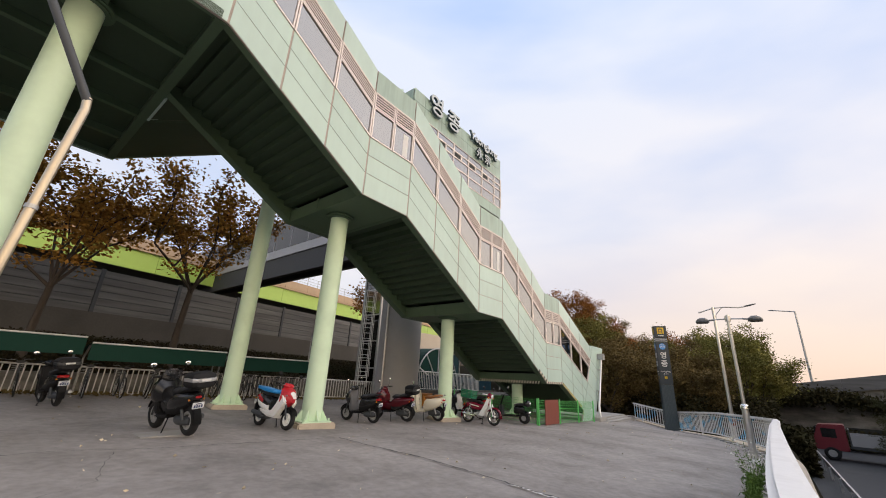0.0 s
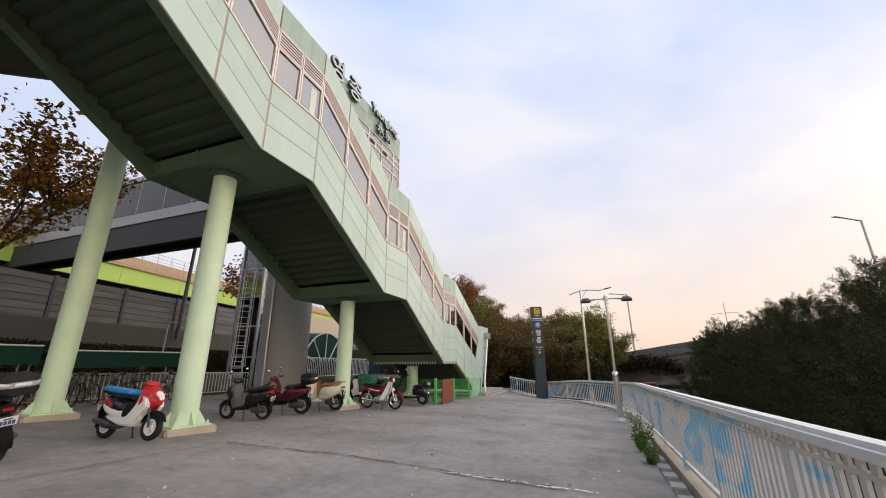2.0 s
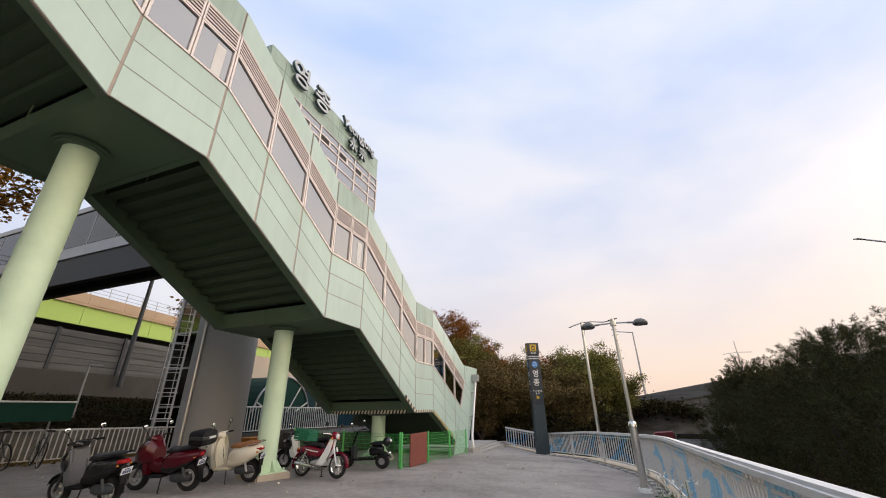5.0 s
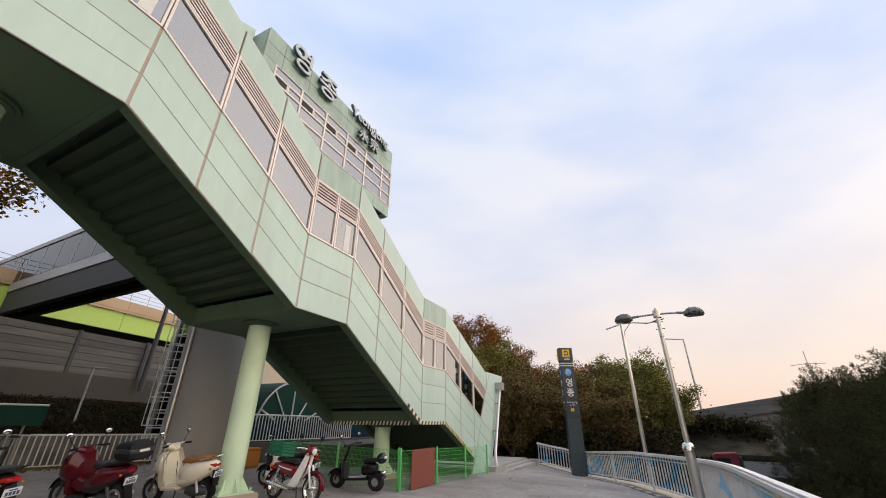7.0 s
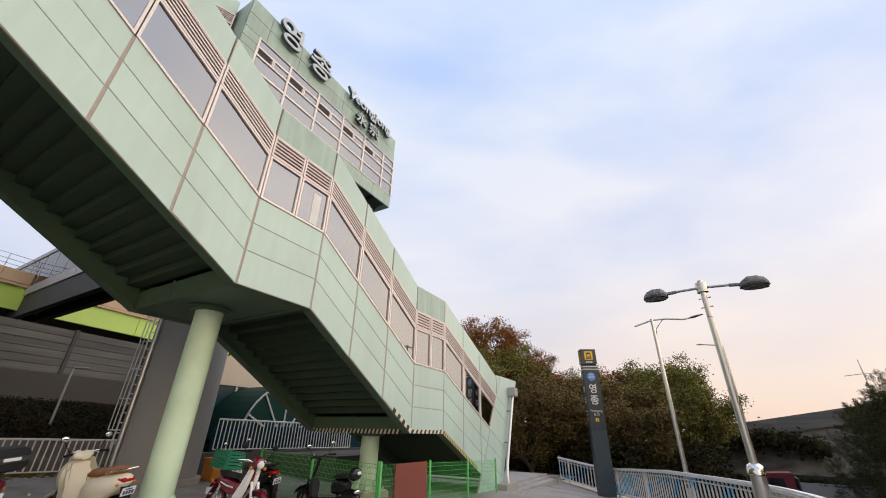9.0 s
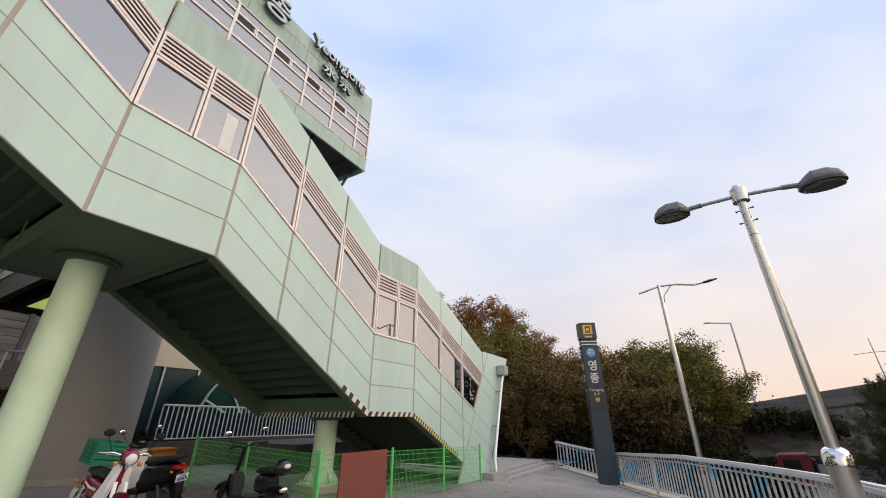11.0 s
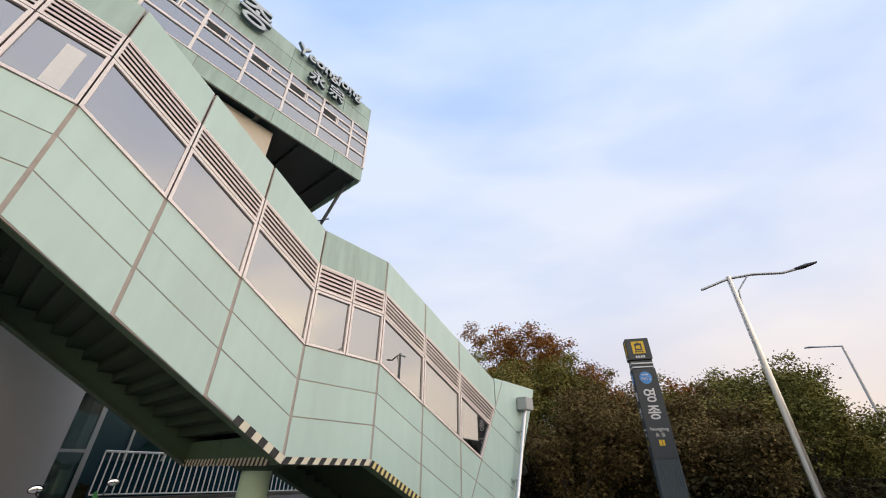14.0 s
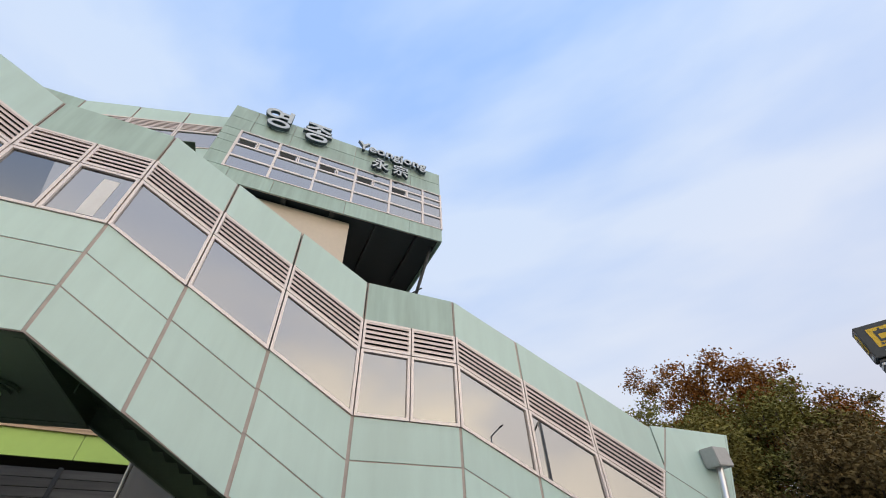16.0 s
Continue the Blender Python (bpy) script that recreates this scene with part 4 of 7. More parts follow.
part("roof", bm, PANEL_OLD, tower)
bm = bmesh.new()
box(bm, TU0 + 0.06, TU1 - 0.06, TV0 + 0.1, TV1 - 0.06, 15.35, 15.40)
part("ceiling_board", bm, CEILING, tower)
bm = bmesh.new()
box(bm, TU0 + 0.06, TU1 - 0.06, TV0 + 0.1, TV1 - 0.06, 12.5, 12.7)
part("floor_slab", bm, DARK_STEEL, tower)
for u in (13.2, 15.0, 16.8, 18.6, 20.4):
    bm = bmesh.new()
    box(bm, u - 0.08, u + 0.08, TV0 + 0.12, TV1 - 0.1, 12.26, 12.5)
    part("floor_beam", bm, DARK_STEEL, tower)
bm = bmesh.new()
box(bm, 13.0, 17.55, 12.95, 16.4, 7.6, 12.25)
part("lift_shaft_wall", bm, CREAM, tower, "cream rendered shaft wall under the tower")
bm = bmesh.new()
tube(bm, [(21.15, 13.2, 12.4), (20.6, 15.0, 8.6)], 0.07, 10)
tube(bm, [(19.6, 15.0, 9.9), (21.0, 13.8, 10.6)], 0.03, 8)
part("strut", bm, DARK_STEEL, tower)


def tower_text(words, u, z, size, bold=0.0):
    m = pose(u, TV0 - 0.16, z, 90, 0, 0)
    side = text_part("letters", words, size, 0.14, LETTER_SIDE, tower, m, "raised dark-sided station lettering", bold=bold + 0.012)
    text_part("letter_face", words, size, 0.02, LETTER, side, pose(0, 0, 0.078), "pale letter face", bold=bold)


tower_text("\uc601", 13.80, 16.48, 1.42, 0.02)
tower_text("\uc885", 15.45, 16.40, 1.42, 0.02)
tower_text("Yeongjong", 18.92, 16.70, 0.78, 0.012)
tower_text("\u6c38", 18.35, 15.72, 0.78, 0.01)
tower_text("\u5b97", 19.32, 15.72, 0.78, 0.01)

pier = thing("bridge_pier", R @ pose(14.78, 14.80, ground_z(14.78, 14.80)), "thick round grey pier carrying the station tower", "pier")
bm = bmesh.new()
tube(bm, [(0, 0, -0.3), (0, 0, 8.0)], 1.10, 56)
part("shaft", bm, PIER, pier, smooth=True)
bm = bmesh.new()
tube(bm, [(-1.15, -0.1, 0.0), (-1.15, -0.1, 8.0)], 0.05, 10)
part("downpipe", bm, STAINLESS, pier, "thin pale downpipe", True)
bm = bmesh.new()
tube(bm, [(0, 0, -0.3), (0, 0, 0.12)], 1.22, 40)
part("footing", bm, CONCRETE, pier)

# ---- the footbridge over the road ----
bridge = thing("footbridge", R, "long grey clad footbridge crossing towards the viaduct", "bridge")
for u0, u1, z0 in ((17.1, 17.55, 9.72), (18.5, 18.95, 9.72), (17.55, 18.5, 11.2)):
    bm = bmesh.new()
    box(bm, u0, u1, 17.7, 75, z0, 11.6)
    part("girder", bm, BRIDGE_DARK, bridge)
for k in range(19):
    v = 17.6 + k * 3.0
    bm = bmesh.new()
    box(bm, 17.0, 17.1, v, v + 2.97, 11.6, 12.4)
    part("panel", bm, BRIDGE, bridge)
    bm = bmesh.new()
    box(bm, 17.02, 17.08, v, v + 2.97, 12.45, 15.1)
    part("pane", bm, BRIDGE_GLASS, bridge)
    bm = bmesh.new()
    box(bm, 17.0, 17.1, v - 0.04, v + 0.04, 12.4, 15.2)
    part("mullion", bm, BRIDGE, bridge)
bm = bmesh.new()
box(bm, 16.95, 19.3, 17.6, 75, 15.2, 15.6)
box(bm, 19.1, 19.2, 17.6, 75, 11.6, 15.2)
part("roof", bm, BRIDGE, bridge)

# ---- viaduct and noise wall beyond ----
via = thing("viaduct", R @ pose(11, 48, 0, 0, 0, 10), "elevated road on a yellow-green girder with a tan parapet", "viaduct")
for k in range(-10, 18):
    bm = bmesh.new()
    box(bm, k * 8.0 + 0.02, k * 8.0 + 7.98, 0, 0.3, 10.3, 12.25)
    part("girder", bm, GIRDER_GREEN, via)
bm = bmesh.new()
box(bm, -80, 144, -0.25, 9.0, 12.25, 12.55)
part("deck_edge", bm, TAN, via)
for k in range(-20, 36):
    bm = bmesh.new()
    box(bm, k * 4.0 + 0.015, k * 4.0 + 3.985, -0.3, 0.1, 12.5, 13.55)
    part("parapet", bm, TAN, via)
bm = bmesh.new()
box(bm, -80, 144, 0.3, 9.0, 10.6, 12.2)
part("soffit", bm, BRIDGE_DARK, via)
bm = bmesh.new()
for z in (13.9, 14.3, 14.75):
    tube(bm, [(-80, -0.1, z), (144, -0.1, z)], 0.025, 6)
part("handrail", bm, STEEL, via)
for k in range(-40, 72):
    bm = bmesh.new()
    box(bm, k * 2.0 - 0.025, k * 2.0 + 0.025, -0.13, -0.07, 13.55, 14.8)
    part("post", bm, STEEL, via)
for k in (-7, -3, 1, 5, 9, 13):
    bm = bmesh.new()
    tube(bm, [(k * 8.0, 5, 2.0), (k * 8.0, 5, 10.6)], 1.1, 24)
    part("pier", bm, OLD_CONCRETE, via, smooth=True)

nw = thing("noise_wall", R @ pose(11, 29, 0, 0, 0, 10), "dark grey metal noise barrier on a concrete footing", "noise barrier")
bm = bmesh.new()
box(bm, -60, 90, 0.0, 0.5, 1.2, 3.95)
part("footing", bm, STAINED_SHADE, nw, "stained concrete footing")
# unseen sheet, added to stop light showing through the slits between panels
bm = bmesh.new()
box(bm, -57, 88, 0.26, 0.30, 3.96, 6.3)
part("gap_blackout", bm, DARK_STEEL, nw)
for k in range(-14, 22):
    x = k * 4.1 + 1.2
    bm = bmesh.new()
    box(bm, x - 0.09, x + 0.09, 0.08, 0.30, 3.95, 6.35)
    part("post", bm, DARK_STEEL, nw)
    for j in range(6):
        bm = bmesh.new()
        box(bm, x + 0.1, x + 4.0, 0.14, 0.24, 3.96 + j * 0.39, 3.96 + j * 0.39 + 0.355)
        part("panel", bm, NOISE_WALL, nw)

# ---- joints in the forecourt ----
def crack(points, width, seed):
    rng = random.Random(seed)
    bm = bmesh.new()
    prev = None
    for (a, b), (c, d) in zip(points, points[1:]):
        n = max(2, int(math.hypot(c - a, d - b) / 0.12))
        for k in range(n):
            f = k / n
            u, v = a + (c - a) * f + rng.uniform(-0.025, 0.025), b + (d - b) * f + rng.uniform(-0.025, 0.025)
            w = width * rng.uniform(0.3, 1.3)
            nx, ny = -(d - b), c - a
            ln = math.hypot(nx, ny)
            nx, ny = nx / ln * w / 2, ny / ln * w / 2
            z = ground_z(u, v) + 0.021
            cur = (bm.verts.new((u - nx, v - ny, z)), bm.verts.new((u + nx, v + ny, z)))
            if prev:
                bm.faces.new((prev[0], prev[1], cur[1], cur[0]))
            prev = cur
    return part("crack", bm, DARK, pavement, "dark open crack")


crack([(0.2, 8.2), (1.4, 8.35), (2.4, 8.07), (4.4, 7.98), (6.16, 7.92)], 0.024, 1)
crack([(6.15, 7.9), (6.2, 6.7), (6.36, 5.6), (6.3, 4.2), (6.16, 3.0), (6.12, 1.6)], 0.04, 2)
crack([(6.16, 7.9), (9.0, 7.7), (11.4, 7.9)], 0.008, 3)
crack([(9.5, 7.0), (9.8, 4.4), (9.6, 2.0)], 0.008, 4)
crack([(0.4, 5.6), (1.5, 6.4), (2.0, 8.1)], 0.008, 5)
bm = bmesh.new()
rp = random.Random(77)
for k in range(46):
    v = 3.45 - k * 0.047 + rp.uniform(-0.02, 0.02)
    u = 6.12 + 0.03 * math.sin(k * 0.35) + rp.uniform(-0.02, 0.02)
    z = ground_z(u, v) + 0.026
    w, ln = rp.uniform(0.004, 0.028), rp.uniform(0.02, 0.075)
    bm.faces.new([bm.verts.new(p) for p in ((u - w, v, z), (u - w * 0.2, v + ln * 0.6, z), (u + w, v + ln * 0.2, z), (u + w * 0.7, v - ln * 0.7, z), (u - w * 0.6, v - ln * 0.5, z))])
part("paint_trace", bm, WHITE, pavement, "worn white paint trace")
bm = bmesh.new()
box(bm, 2.6, 3.5, 9.1, 9.75, ground_z(3, 9.4) - 0.02, ground_z(3, 9.4) + 0.022)
part("manhole_cover", bm, CONCRETE, pavement, "flat concrete cover")

# ---- kerb blocks along the railing ----
bm = bmesh.new()
box(bm, -0.15, 0.15, -0.10, 0.10, -0.06, 0.035, 0.012)
block = mesh_of("kerb_block", bm, CONCRETE)
bm = bmesh.new()
box(bm, -0.14, 0.14, -0.10, 0.10, -0.06, 0.012)
gap_block = mesh_of("drain_grate", bm, DARK_STEEL)
kerb = thing("kerb", R, "row of worn concrete kerb blocks with dark drain gaps along the railing", "kerb", kind="structure")
dist, k = 0.0, 0
for a, b in zip(RAIL, RAIL[1:]):
    d = (b - a)
    ln = d.length
    while dist < ln:
        p = a + d * (dist / ln)
        n = Vector((-d.y, d.x)).normalized()
        q = p + n * 0.30
        if -2 < q.x < 29:
            o = new("kerb_block" if k % 2 else "drain_grate", block if k % 2 else gap_block)
            o.parent = kerb
            o.matrix_local = pose(q.x, q.y, ground_z(q.x, q.y) + 0.004 * (k % 3), 0, 0, math.degrees(math.atan2(d.y, d.x)) + 2 * math.sin(k * 7.3))
        k += 1
        dist += 0.32
    dist -= ln


# ---- the railing ----
railing = thing("railing", R, "white steel railing with flat balusters and worn blue painted waves", "railing")
bm = bmesh.new()
strip_along(bm, RAIL, -0.085, 0.085, 1.03, 1.085, True)
strip_along(bm, RAIL, -0.05, 0.05, 1.086, 1.115, True)
part("top_rail", bm, RAIL_TOP, railing, "worn white top rail")
bm = bmesh.new()
strip_along(bm, RAIL, -0.03, 0.03, 0.16, 0.205)
part("bottom_rail", bm, RAIL_TOP, railing)
bm = bmesh.new()
strip_along(bm, RAIL, -0.025, 0.025, 0.93, 0.955, True)
part("middle_rail", bm, RAIL_TOP, railing)
bm = bmesh.new()
box(bm, -0.027, 0.027, -0.011, 0.011, 0.206, 1.03)
baluster = mesh_of("baluster", bm, MURAL)
bm = bmesh.new()
box(bm, -0.035, 0.035, -0.03, 0.03, 0.05, 1.03, 0.006)
post_mesh = mesh_of("post", bm, MURAL)
count, dist = 0, 0.0
for a, b in zip(RAIL, RAIL[1:]):
    d = b - a
    ln = d.length
    while dist < ln:
        p = a + d * (dist / ln)
        if p.x > -0.5:
            is_post = count % 18 == 0
            o = new("post" if is_post else "baluster", post_mesh if is_post else baluster)
            o.parent = railing
            o.matrix_local = pose(p.x, p.y, ground_z(p.x, p.y), 0, 0, math.degrees(math.atan2(d.y, d.x))) @ Matrix.Diagonal((1, 1, 1 + rail_rise(p.x) / 1.03, 1))
            count += 1
        dist += 0.117 if p.x < 18.5 else 0.19
    dist -= ln


# ---- lamps ----
def lamp_head(parent, x, s, z):
    """A cast housing with a flat underside, narrowing to its tip, over a framed glass."""
    outline = ((0.0, 0.04, 0.045), (0.05, 0.10, 0.08), (0.10, 0.145, 0.105), (0.22, 0.150, 0.105), (0.31, 0.12, 0.08), (0.36, 0.07, 0.04), (0.375, 0.035, 0.015))
    bm = bmesh.new()
    loft(bm, [(x + s * d, z - 0.025 + t * 0.62, w, t * 0.62) for d, w, t in outline], 20, 5)
    h = part("lamp_head", bm, LAMP_GREY, parent, "grey cast lamp housing", True)
    bm = bmesh.new()
    loft(bm, [(x + s * d, z - 0.03, w + 0.008, 0.012) for d, w, t in outline], 20, 6)
    part("bezel", bm, DARK_STEEL, h, "dark rim round the lamp glass", True)
    bm = bmesh.new()
    loft(bm, [(x + s * (0.035 + d * 0.86), z - 0.040, w * 0.85, 0.034) for d, w, t in outline], 20, 3)
    part("lens", bm, LAMP_GLASS, h, "smoky lamp glass", True)
    for k in range(6):
        bm = bmesh.new()
        d = 0.11 + 0.025 * k
        box(bm, x + s * d - 0.004, x + s * d + 0.004, -0.08, 0.08, z + 0.10, z + 0.112)
        part("fin", bm, LAMP_GREY, h)


def twin_lamp(u, v, top, turn):
    g = ground_z(u, v)
    h = top - g
    lamp = thing("street_lamp", R @ pose(u, v, g, 0, 0, turn), "slim stainless twin-arm lamp post with a thick base sleeve", "lamp post")
    bm = bmesh.new()
    tube(bm, [(0, 0, 1.42), (0, 0, h - 0.44)], [0.050, 0.045], 20)
    part("pole", bm, STAINLESS, lamp, "", True)
    bm = bmesh.new()
    tube(bm, [(0, 0, h - 0.432), (0, 0, h)], [0.0445, 0.043], 20)
    part("spigot", bm, STAINLESS, lamp, "bolted upper length of the pole", True)
    bm = bmesh.new()
    tube(bm, [(0, 0, h - 0.44), (0, 0, h - 0.432)], 0.0425, 20)
    part("joint_ring", bm, DARK_STEEL, lamp, "dark joint line")
    bm = bmesh.new()
    tube(bm, [(0, 0, 0.1), (0, 0, 1.44)], 0.090, 20)
    part("sleeve", bm, STAINLESS, lamp, "polished base sleeve", True)
    bm = bmesh.new()
    tube(bm, [(0, 0, 1.44), (0, 0, 1.52), (0, 0, 1.56), (0, 0, 1.58)], [0.108, 0.108, 0.085, 0.057], 24)
    part("collar", bm, CHROME, lamp, "bright collar", True)
    bm = bmesh.new()
    tube(bm, [(0, 0, -0.02), (0, 0, 0.06), (0, 0, 0.10)], [0.17, 0.16, 0.13], 20)
    part("foot", bm, WHITE, lamp, "paint-splashed foot", True)
    for k in range(4):
        bm = bmesh.new()
        a = math.pi * (0.25 + 0.5 * k)
        tube(bm, [(0.125 * math.cos(a), 0.125 * math.sin(a), 0.06), (0.125 * math.cos(a), 0.125 * math.sin(a), 0.13)], 0.013, 6)
        part("anchor_bolt", bm, STEEL, lamp)
    bm = bmesh.new()
    box(bm, -0.03, 0.03, -0.096, -0.086, 0.42, 0.62, 0.004)
    part("hatch", bm, STEEL, lamp, "small service hatch")
    bm = bmesh.new()
    tube(bm, [(0, 0, h - 0.02), (0, 0, h + 0.14)], 0.082, 24)
    tube(bm, [(0, 0, h + 0.14), (0, 0, h + 0.185)], [0.044, 0.042], 18)
    part("hub", bm, STAINLESS, lamp, "", True)
    for s in (1, -1):
        bm = bmesh.new()
        tube(bm, [(0.075 * s, 0, h + 0.06), (0.40 * s, 0, h + 0.045)], 0.021, 14)
        part("arm", bm, STEEL, lamp, "", True)
        bm = bmesh.new()
        tube(bm, [(0.37 * s, 0, h + 0.046), (0.53 * s, 0, h + 0.03)], 0.028, 14)
        part("socket", bm, LAMP_GREY, lamp, "dark socket of the lamp head", True)
        lamp_head(lamp, 0.50 * s, s, h + 0.01)
    for z in (h - 0.12, h - 0.27):
        for a in (-20, 160):
            bm = bmesh.new()
            c, d = math.cos(radians(a)), math.sin(radians(a))
            tube(bm, [(0.045 * c, 0.045 * d, z), (0.078 * c, 0.078 * d, z)], 0.007, 6)
            tube(bm, [(0.072 * c, 0.072 * d, z), (0.084 * c, 0.084 * d, z)], 0.012, 6)
            part("bolt", bm, DARK_STEEL, lamp)
    return lamp


twin_lamp(15.20, 0.53, 3.63, 90)

lamp = thing("street_lamp", R @ pose(25.83, 1.49, -1.2, 0, 0, -62), "tall galvanised street lamp with one curved arm", "lamp post")
bm = bmesh.new()
tube(bm, [(0, 0, -2.2), (0, 0, 7.1)], [0.10, 0.06], 16)
part("pole", bm, STAINLESS, lamp, "", True)
bm = bmesh.new()
tube(bm, [(-0.75, 0, 6.78), (0, 0, 7.05), (0.6, 0, 7.12), (1.3, 0, 7.10), (1.75, 0, 7.2)], 0.035, 10)
part("arm", bm, STEEL, lamp)
bm = bmesh.new()
tube(bm, [(0.04, 0, 6.2), (0.12, 0, 6.7), (0.45, 0, 7.08)], 0.02, 8)
part("brace", bm, STEEL, lamp)
bm = bmesh.new()
loft(bm, [(1.6, 7.18, 0.05, 0.03), (1.85, 7.24, 0.12, 0.05), (2.15, 7.32, 0.06, 0.025)], 12)
part("lamp_head", bm, DARK_STEEL, lamp, "", True)
for k in range(3):
    bm = bmesh.new()
    tube(bm, [(0, 0, 1.05 + 0.17 * k), (0, 0, 1.17 + 0.17 * k)], 0.12, 16)
    part("band", bm, RUST, lamp, "rust-red reflective band")

lamp = thing("street_lamp", R @ pose(59.4, -4.3, -3, 0, 0, 75), "distant thin street lamp with one straight arm", "lamp post")
bm = bmesh.new()
tube(bm, [(0, 0, 0), (0, 0, 13.6)], [0.16, 0.08], 10)
part("pole", bm, STEEL, lamp)
bm = bmesh.new()
tube(bm, [(0, 0, 13.55), (1.7, 0, 13.85)], 0.06, 8)
part("arm", bm, STEEL, lamp)
bm = bmesh.new()
loft(bm, [(1.6, 13.85, 0.1, 0.05), (2.1, 13.92, 0.15, 0.08), (2.4, 13.92, 0.08, 0.04)], 10)
part("lamp_head", bm, STEEL, lamp)
lamp = thing("street_lamp", R @ pose(36.3, -18.8, -3, 0, 0, 64), "distant thin street lamp with one straight arm", "lamp post")
bm = bmesh.new()
tube(bm, [(0, 0, 0), (0, 0, 14.6)], [0.13, 0.07], 10)
part("pole", bm, STEEL, lamp)
bm = bmesh.new()
tube(bm, [(0, 0, 14.55), (1.0, 0, 15.1)], 0.06, 8)
part("arm", bm, STEEL, lamp)
bm = bmesh.new()
loft(bm, [(0.9, 15.05, 0.08, 0.05), (1.2, 15.2, 0.12, 0.06), (1.45, 15.26, 0.06, 0.03)], 10)
part("lamp_head", bm, DARK_STEEL, lamp)

lamp = thing("path_lamp", R @ pose(14.4, 22.55, 1.25, 0, 0, 10), "slim galvanised path lamp with a flat head on the bank", "lamp post")
bm = bmesh.new()
tube(bm, [(0, 0, 0), (0, 0, 2.36)], [0.045, 0.035], 10)
part("pole", bm, STEEL, lamp, "", True)
bm = bmesh.new()
loft(bm, [(-0.05, 2.36, 0.04, 0.03), (0.1, 2.37, 0.08, 0.035), (0.5, 2.40, 0.09, 0.03), (0.58, 2.40, 0.05, 0.015)], 12, 4)
part("lamp_head", bm, LAMP_GREY, lamp, "flat grey lamp head", True)

mast = thing("power_mast", R @ pose(114, -31, 0, 0, 0, 0), "thin distant power line mast with a crossarm", "power mast")
bm = bmesh.new()
tube(bm, [(0, 0, -3), (0, 0, 15.6)], [0.22, 0.08], 6)
part("pole", bm, STEEL, mast)
bm = bmesh.new()
tube(bm, [(-1, -2.6, 12.8), (0, 0, 13.0), (1, 2.6, 12.8)], 0.06, 6)
part("crossarm", bm, STEEL, mast)

# ---- station pylon ----
PY = R @ pose(27.83, 4.62, ground_z(27.83, 4.62), 0, 0, 205)
pylon = thing("station_pylon", PY, "tall dark station sign pylon with white lettering and a yellow pictogram", "sign pylon")
PH = 5.22 - ground_z(27.83, 4.62)
bm = bmesh.new()
box(bm, -0.20, 0.20, -0.335, 0.335, -0.1, 2.55)
part("base_cladding", bm, SIGN_RIB, pylon)
for k in range(9):
    y = -0.32 + k * 0.08
    bm = bmesh.new()
    box(bm, 0.20, 0.222, y - 0.026, y + 0.026, 0.0, 2.55)
    part("rib", bm, SIGN_RIB, pylon)
for k in range(5):
    x = -0.16 + k * 0.08
    bm = bmesh.new()
    box(bm, x - 0.026, x + 0.026, -0.357, -0.335, 0.0, 2.55)
    part("rib", bm, SIGN_RIB, pylon)
    bm = bmesh.new()
    box(bm, x - 0.026, x + 0.026, 0.335, 0.357, 0.0, 2.55)
    part("rib", bm, SIGN_RIB, pylon)
bm = bmesh.new()
box(bm, -0.22, 0.22, -0.36, 0.36, 2.56, PH - 0.98, 0.01)
body = part("sign_body", bm, SIGN_DARK, pylon)
for k in range(4):
    z = PH - 0.95 + k * 0.06
    bm = bmesh.new()
    box(bm, -0.2 if k % 2 else -0.22, 0.2 if k % 2 else 0.22, -0.34, 0.34, z, z + 0.045)
    part("ring", bm, WHITE if k % 2 == 0 else DARK_STEEL, pylon)
bm = bmesh.new()
box(bm, -0.24, 0.24, -0.37, 0.37, PH - 0.69, PH, 0.012)
head = part("sign_head", bm, SIGN_DARK, pylon)


